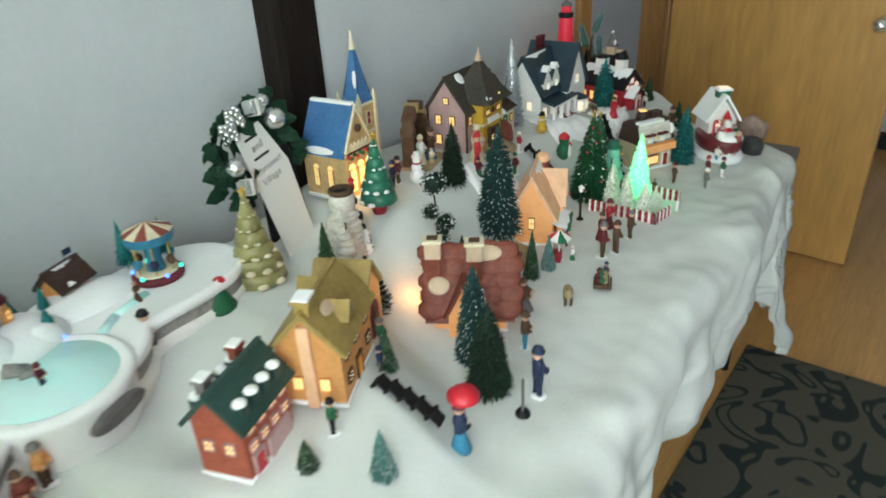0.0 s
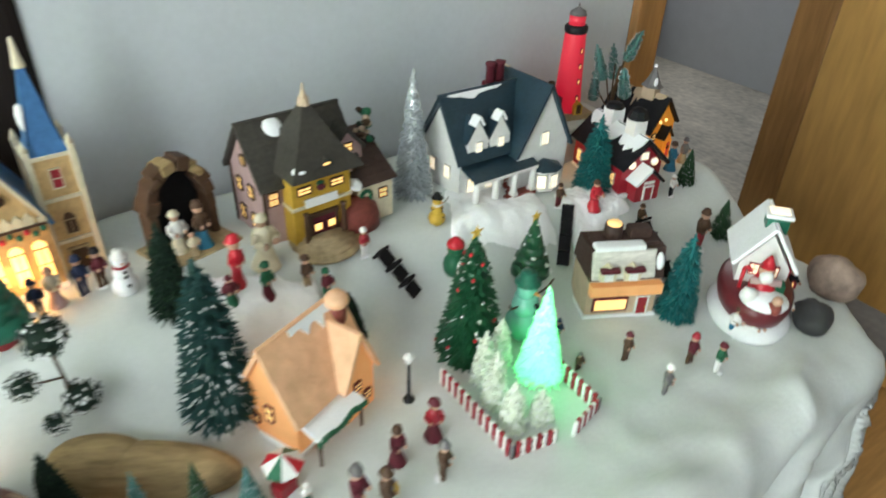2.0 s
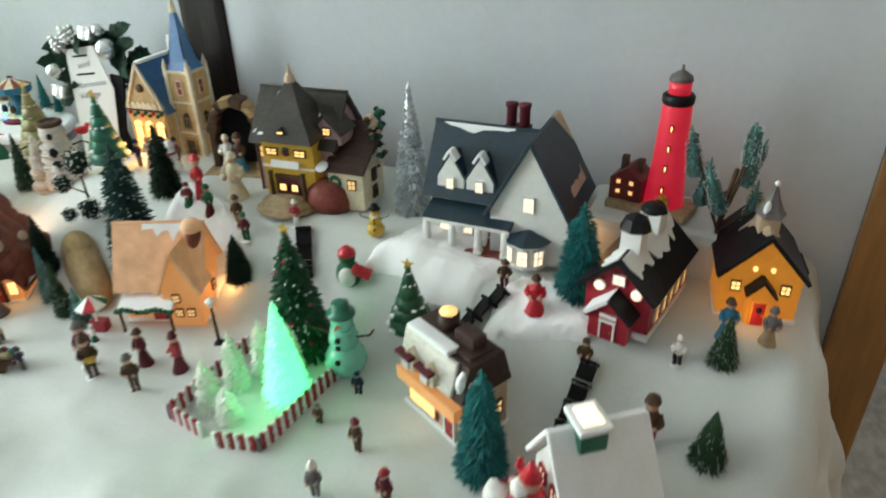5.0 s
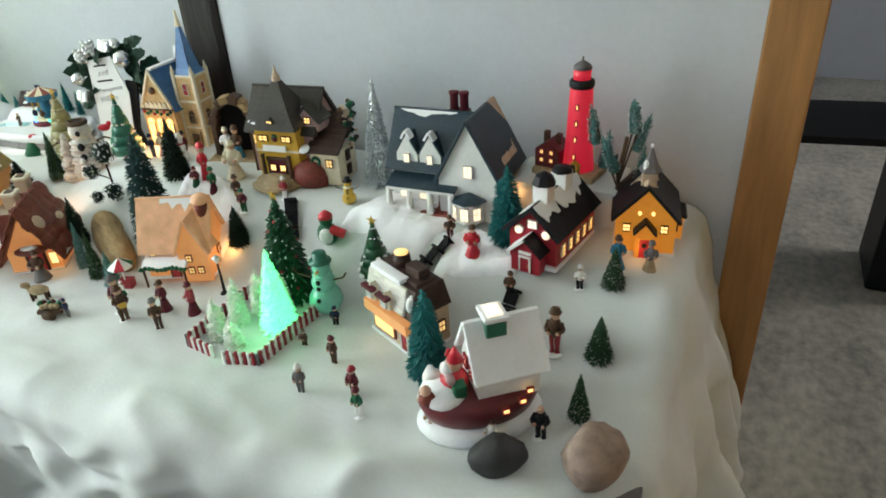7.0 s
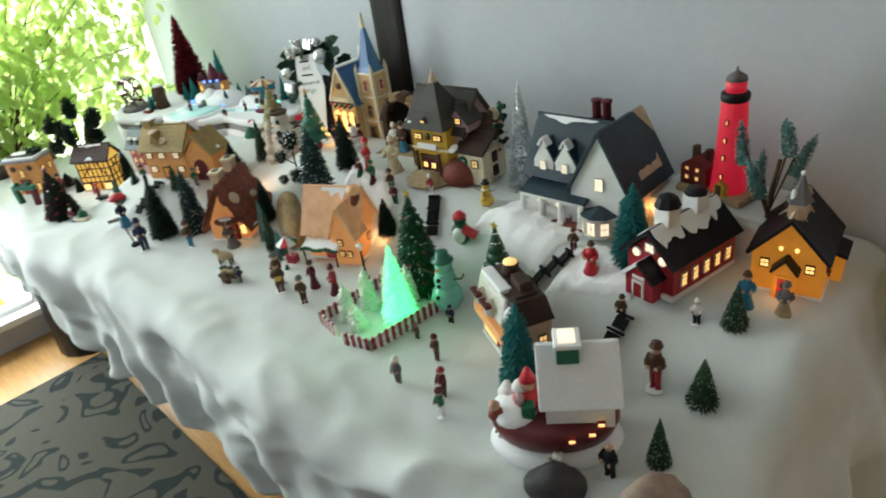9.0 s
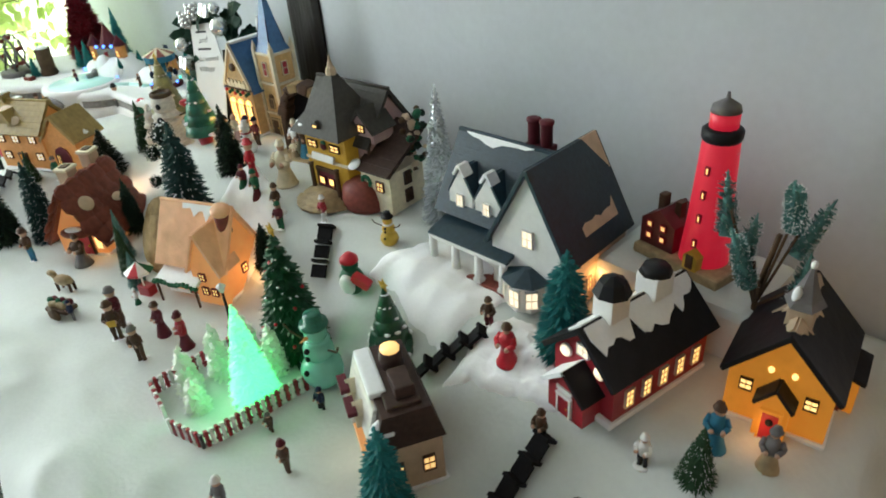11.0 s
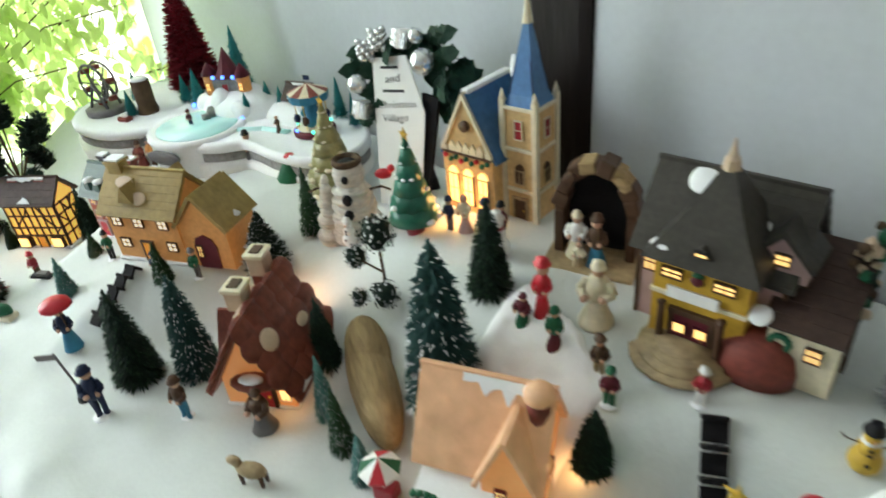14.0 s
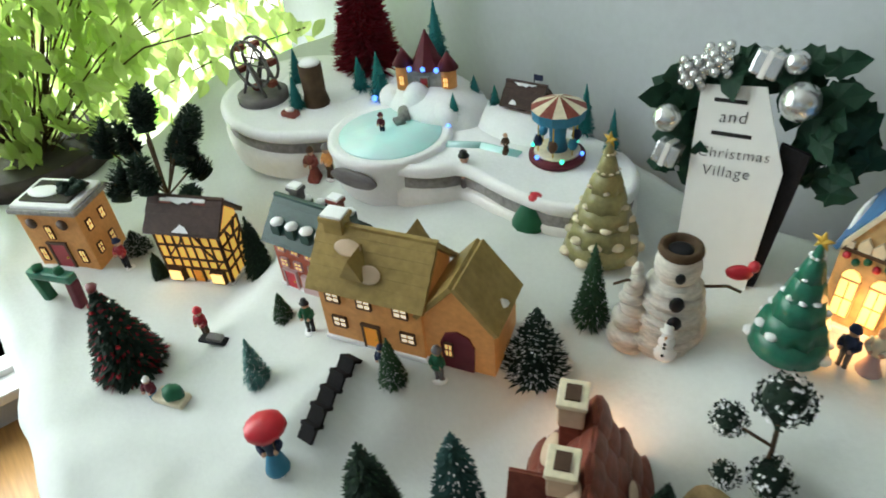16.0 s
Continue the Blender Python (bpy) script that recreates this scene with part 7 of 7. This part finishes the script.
for i in range(12):
    cap = B()
    a0, a1 = i * math.pi / 6, (i + 1) * math.pi / 6
    v = [cap.bm.verts.new(p) for p in ((0, 0, 0.104), (0.044 * math.cos(a0), 0.044 * math.sin(a0), 0.086), (0.044 * math.cos(a1), 0.044 * math.sin(a1), 0.086), (0.042 * math.cos(a1), 0.042 * math.sin(a1), 0.070), (0.042 * math.cos(a0), 0.042 * math.sin(a0), 0.070))]
    cap.bm.faces.new(v[:3])
    cap.bm.faces.new((v[1], v[4], v[3], v[2]))
    cap._mi(v, "brick_red" if i % 2 else "cream")
    cap.slots.append("blue")
    cap.bm.faces.ensure_lookup_table()
    cap.bm.faces[1].material_index = 1
    part("canopy_panel", cap, ca)
for k in range(6):
    a = k * math.pi / 3
    part("pole", B().cone((0.032 * math.cos(a), 0.032 * math.sin(a), 0.012), 0.0012, 0.0012, 0.065, "yellow", 5), ca)
    part("horse", B().ball((0.032 * math.cos(a), 0.032 * math.sin(a), 0.034), 0.008, ("blue", "navy", "brown")[k % 3], (1, 1, 1.2), 8, 0.4), ca)
    part("led", B().ball((0.042 * math.cos(a + 0.4), 0.042 * math.sin(a + 0.4), 0.014), 0.0035, "led_green" if k % 2 else "led_blue", seg=8), ca)
gh = house(0.459, 0.945, 20, 0.05, 0.036, 0.034, 0.018, "orange_brick_glow", "brown_roof", "tiny gingerbread-brown house with a flag", z=0.903, seed=21)
pane_window(gh, T(0.0, -0.0195, 0.016), 0.012, 0.014, "lit", "brown")
part("flag", B().cone((0.012, 0, 0.05), 0.0008, 0.0008, 0.026, "black", 5).box((0.019, 0, 0.071), (0.014, 0.001, 0.009), "navy"), gh)
solid("tree_stump", B().lathe((0, 0, 0), [(0.024, 0), (0.019, 0.02), (0.020, 0.070), (0.012, 0.072)], "trunk", 14).ball((0, 0, 0.072), 0.018, "snow", (1, 1, 0.35), 10), T(0.158, 0.745, 0.903), "brown tree stump topped with snow", "tree stump")
solid("park_bench", B().box((0, 0, 0.006), (0.028, 0.018, 0.010), "brick_red", bev=0.003).ball((0, 0, 0.013), 0.008, "white", (1.2, 0.8, 0.6), 8), T(0.165, 0.690, 0.902, 0, 0, 20), "small reddish sleigh on the platform", "sleigh")
small = brush_tree("small green bristle tree on the skating platform", 0.10, 0.026, "teal_pine", "teal_pale", 31, n=500, foot="snow")
for x, y, h, w, z in ((0.072, 0.760, 0.072, 0.04, 0.903), (0.150, 0.712, 0.058, 0.034, 0.903), (0.175, 0.825, 0.062, 0.036, 0.905), (0.226, 0.832, 0.080, 0.046, 0.906), (0.392, 0.855, 0.052, 0.032, 0.906), (0.372, 0.915, 0.054, 0.038, 0.906), (0.414, 0.920, 0.050, 0.028, 0.906), (0.560, 0.962, 0.080, 0.034, 0.908), (0.620, 0.950, 0.066, 0.026, 0.908), (0.295, 0.905, 0.125, 0.056, 0.94)):
    put(small, x, y, h / 0.1, w / 0.052, z=z)
retire(small)
# lamp added above the pond, for its green glow on the platform
spill_lamp(0.345, 0.765, 0.93, 0.025, (0.1, 1.0, 0.75), 0.03)
for x, y in ((0.232, 0.815), (0.398, 0.838)):
    solid("fairy_light", B().ball((0, 0, 0.004), 0.005, "led_blue", seg=8), T(x, y, 0.907), "tiny blue fairy light in the snow", "fairy light", "fairy lights")

# ---------- house plant at the window ----------
pl = thing("ficus", T(-0.33, 0.34, 0), "leafy green weeping fig in a dark pot by the window", "potted plant")
part("pot", B().lathe((0, 0, 0.55), [(0.12, 0), (0.15, 0.22), (0.16, 0.23), (0.15, 0.25), (0.13, 0.23)], "terracotta", 24), pl, "dark round pot")
part("plant_stand", B().cone((0, 0, 0.0), 0.13, 0.11, 0.56, "black", 16), pl, "dark plant stand")
rnd = random.Random(12)
lmesh = []
for sd in range(3):
    b = B()
    w, l = 0.012 + 0.002 * sd, 0.042 + 0.005 * sd
    prof = [(0, 0), (0.7, 0.22), (1.0, 0.42), (0.75, 0.68), (0, 1.0)]
    mid = [b.bm.verts.new((0, l * q, -0.010 * q * q)) for _, q in prof]
    for s in (-1, 1):
        ed = [b.bm.verts.new((s * w * p, l * q, 0.004 * p - 0.012 * q * q)) for p, q in prof[1:-1]]
        chain = [mid[0], *ed, mid[-1]]
        for i in range(len(mid) - 1):
            f = [mid[i], mid[i + 1], chain[i + 1], chain[i]]
            f = list(dict.fromkeys(f))
            if len(f) > 2:
                b.bm.faces.new(f)
    b._mi(list(b.bm.verts), "leaf", True)
    lmesh.append(b.mesh("leaf"))
rest = B()
rest.slots.append("leaf")
stem_count = 0
for i in range(70):
    tip = Vector((rnd.uniform(-0.16, 0.14), rnd.uniform(-0.42, 0.72), rnd.uniform(0.86, 1.85) if i < 46 else rnd.uniform(0.86, 1.25)))
    pts = [Vector((0.02 * math.cos(i), 0.02 * math.sin(i), 0.76))]
    for k in (0.35, 0.7, 1.0):
        pts.append(Vector((tip.x * k, tip.y * k, 0.76 + (tip.z - 0.76) * math.sin(k * 1.75) / math.sin(1.75))))
    part("stem", B().tube(pts, 0.0018, "trunk", 5), pl)
    for j in range(48):
        k = rnd.uniform(0.25, 1.0)
        seg = min(2, int(k * 3))
        p = pts[seg].lerp(pts[seg + 1], k * 3 - seg) + Vector((rnd.gauss(0, 0.04), rnd.gauss(0, 0.06), rnd.gauss(0, 0.06)))
        p.x = max(-0.19, min(p.x, 0.20))
        m = Matrix.Translation(p) @ T(0, 0, 0, rnd.uniform(-85, -25), rnd.uniform(-35, 35), rnd.uniform(0, 360))
        if j < 4:
            o = part("leaf", lmesh[j % 3], pl)
            o.matrix_basis = m
        else:
            me = lmesh[j % 3]
            vv = [rest.bm.verts.new(m @ v.co) for v in me.vertices]
            for f in me.polygons:
                rest.bm.faces.new([vv[q] for q in f.vertices])
tagged(part("foliage", rest, pl), kind="stuff")

# ---------- things beyond the doorway ----------
st = thing("music_stand", T(3.40, 2.42, 0), "black metal folding easel stand in the hall", "stand")
for a in (90, 210, 330):
    part("leg", B().tube([(0, 0, 0.55), (0.24 * math.cos(radians(a)), 0.24 * math.sin(radians(a)), 0.0)], 0.010, "black", 6), st)
part("post", B().cone((0, 0, 0.4), 0.012, 0.010, 0.85, "black", 8), st)
part("desk", B().box((0, 0.0, 1.25), (0.46, 0.012, 0.32), "black", T(0, 0, 0, -25), 0.004), st)
fl = thing("floor_stand", T(3.76, 2.72, 0), "black pole stand on a heavy square base", "stand")
part("base", B().box((0, 0, 0.06), (0.30, 0.24, 0.12), "black", bev=0.02), fl)
part("pole", B().cone((0, 0, 0.11), 0.014, 0.012, 1.5, "black", 8), fl)
cb = thing("cardboard_box", T(4.40, 3.35, 0, 0, 0, 12), "open brown cardboard box with flaps up", "box")
for s in (-1, 1):
    part("side", B().box((s * 0.22, 0, 0.14), (0.008, 0.36, 0.28), "card"), cb)
    part("side", B().box((0, s * 0.18, 0.14), (0.43, 0.008, 0.28), "card"), cb)
    part("flap", B().box((s * 0.26, 0, 0.33), (0.008, 0.35, 0.14), "card", T(0, 0, 0, 0, s * 38)), cb)
part("bottom", B().box((0, 0, 0.008), (0.43, 0.35, 0.012), "card"), cb)
cbx = thing("side_table", T(2.55, 2.35, 0, 0, 0, 8), "black metal side table in the hall", "table")
part("tabletop", B().box((0, 0, 0.60), (0.5, 0.4, 0.025), "black", bev=0.004), cbx)
for sx in (-1, 1):
    for sy in (-1, 1):
        part("leg", B().cone((sx * 0.22, sy * 0.17, 0), 0.012, 0.012, 0.59, "black", 8), cbx)
solid("dark_case", B().box((0, 0, 0.24), (0.5, 0.3, 0.48), "black", bev=0.02), T(4.85, 3.25, 0, 0, 0, 10) @ Matrix.Scale(0.85, 4), "tall black case on the hall floor", "case")
solid("black_cabinet", B().box((0, 0, 0.9), (0.24, 0.30, 1.8), "black", bev=0.01), T(2.83, 2.43, 0, 0, 0, 0), "tall narrow black cabinet in the hall", "cabinet")
bk = thing("waste_basket", T(2.47, 0.50, 0), "round black wire waste basket by the table end", "waste basket")
part("bucket", B().lathe((0, 0, 0), [(0.09, 0), (0.12, 0.30), (0.125, 0.305), (0.118, 0.30), (0.088, 0.01)], "black", 20), bk)

# ---------- lamps added just outside the houses, for warm spill on the snow ---
for x, y, z, p in ((1.0, 0.835, 0.925, 0.26), (0.872, 0.618, 0.82, 0.18), (1.345, 0.655, 0.80, 0.09), (0.995, 0.525, 0.785, 0.08), (1.858, 0.855, 0.905, 0.08), (2.10, 0.765, 0.875, 0.02), (0.26, 0.40, 0.79, 0.03)):
    spill_lamp(x, y, z, p, (1.0, 0.50, 0.16), 0.015)
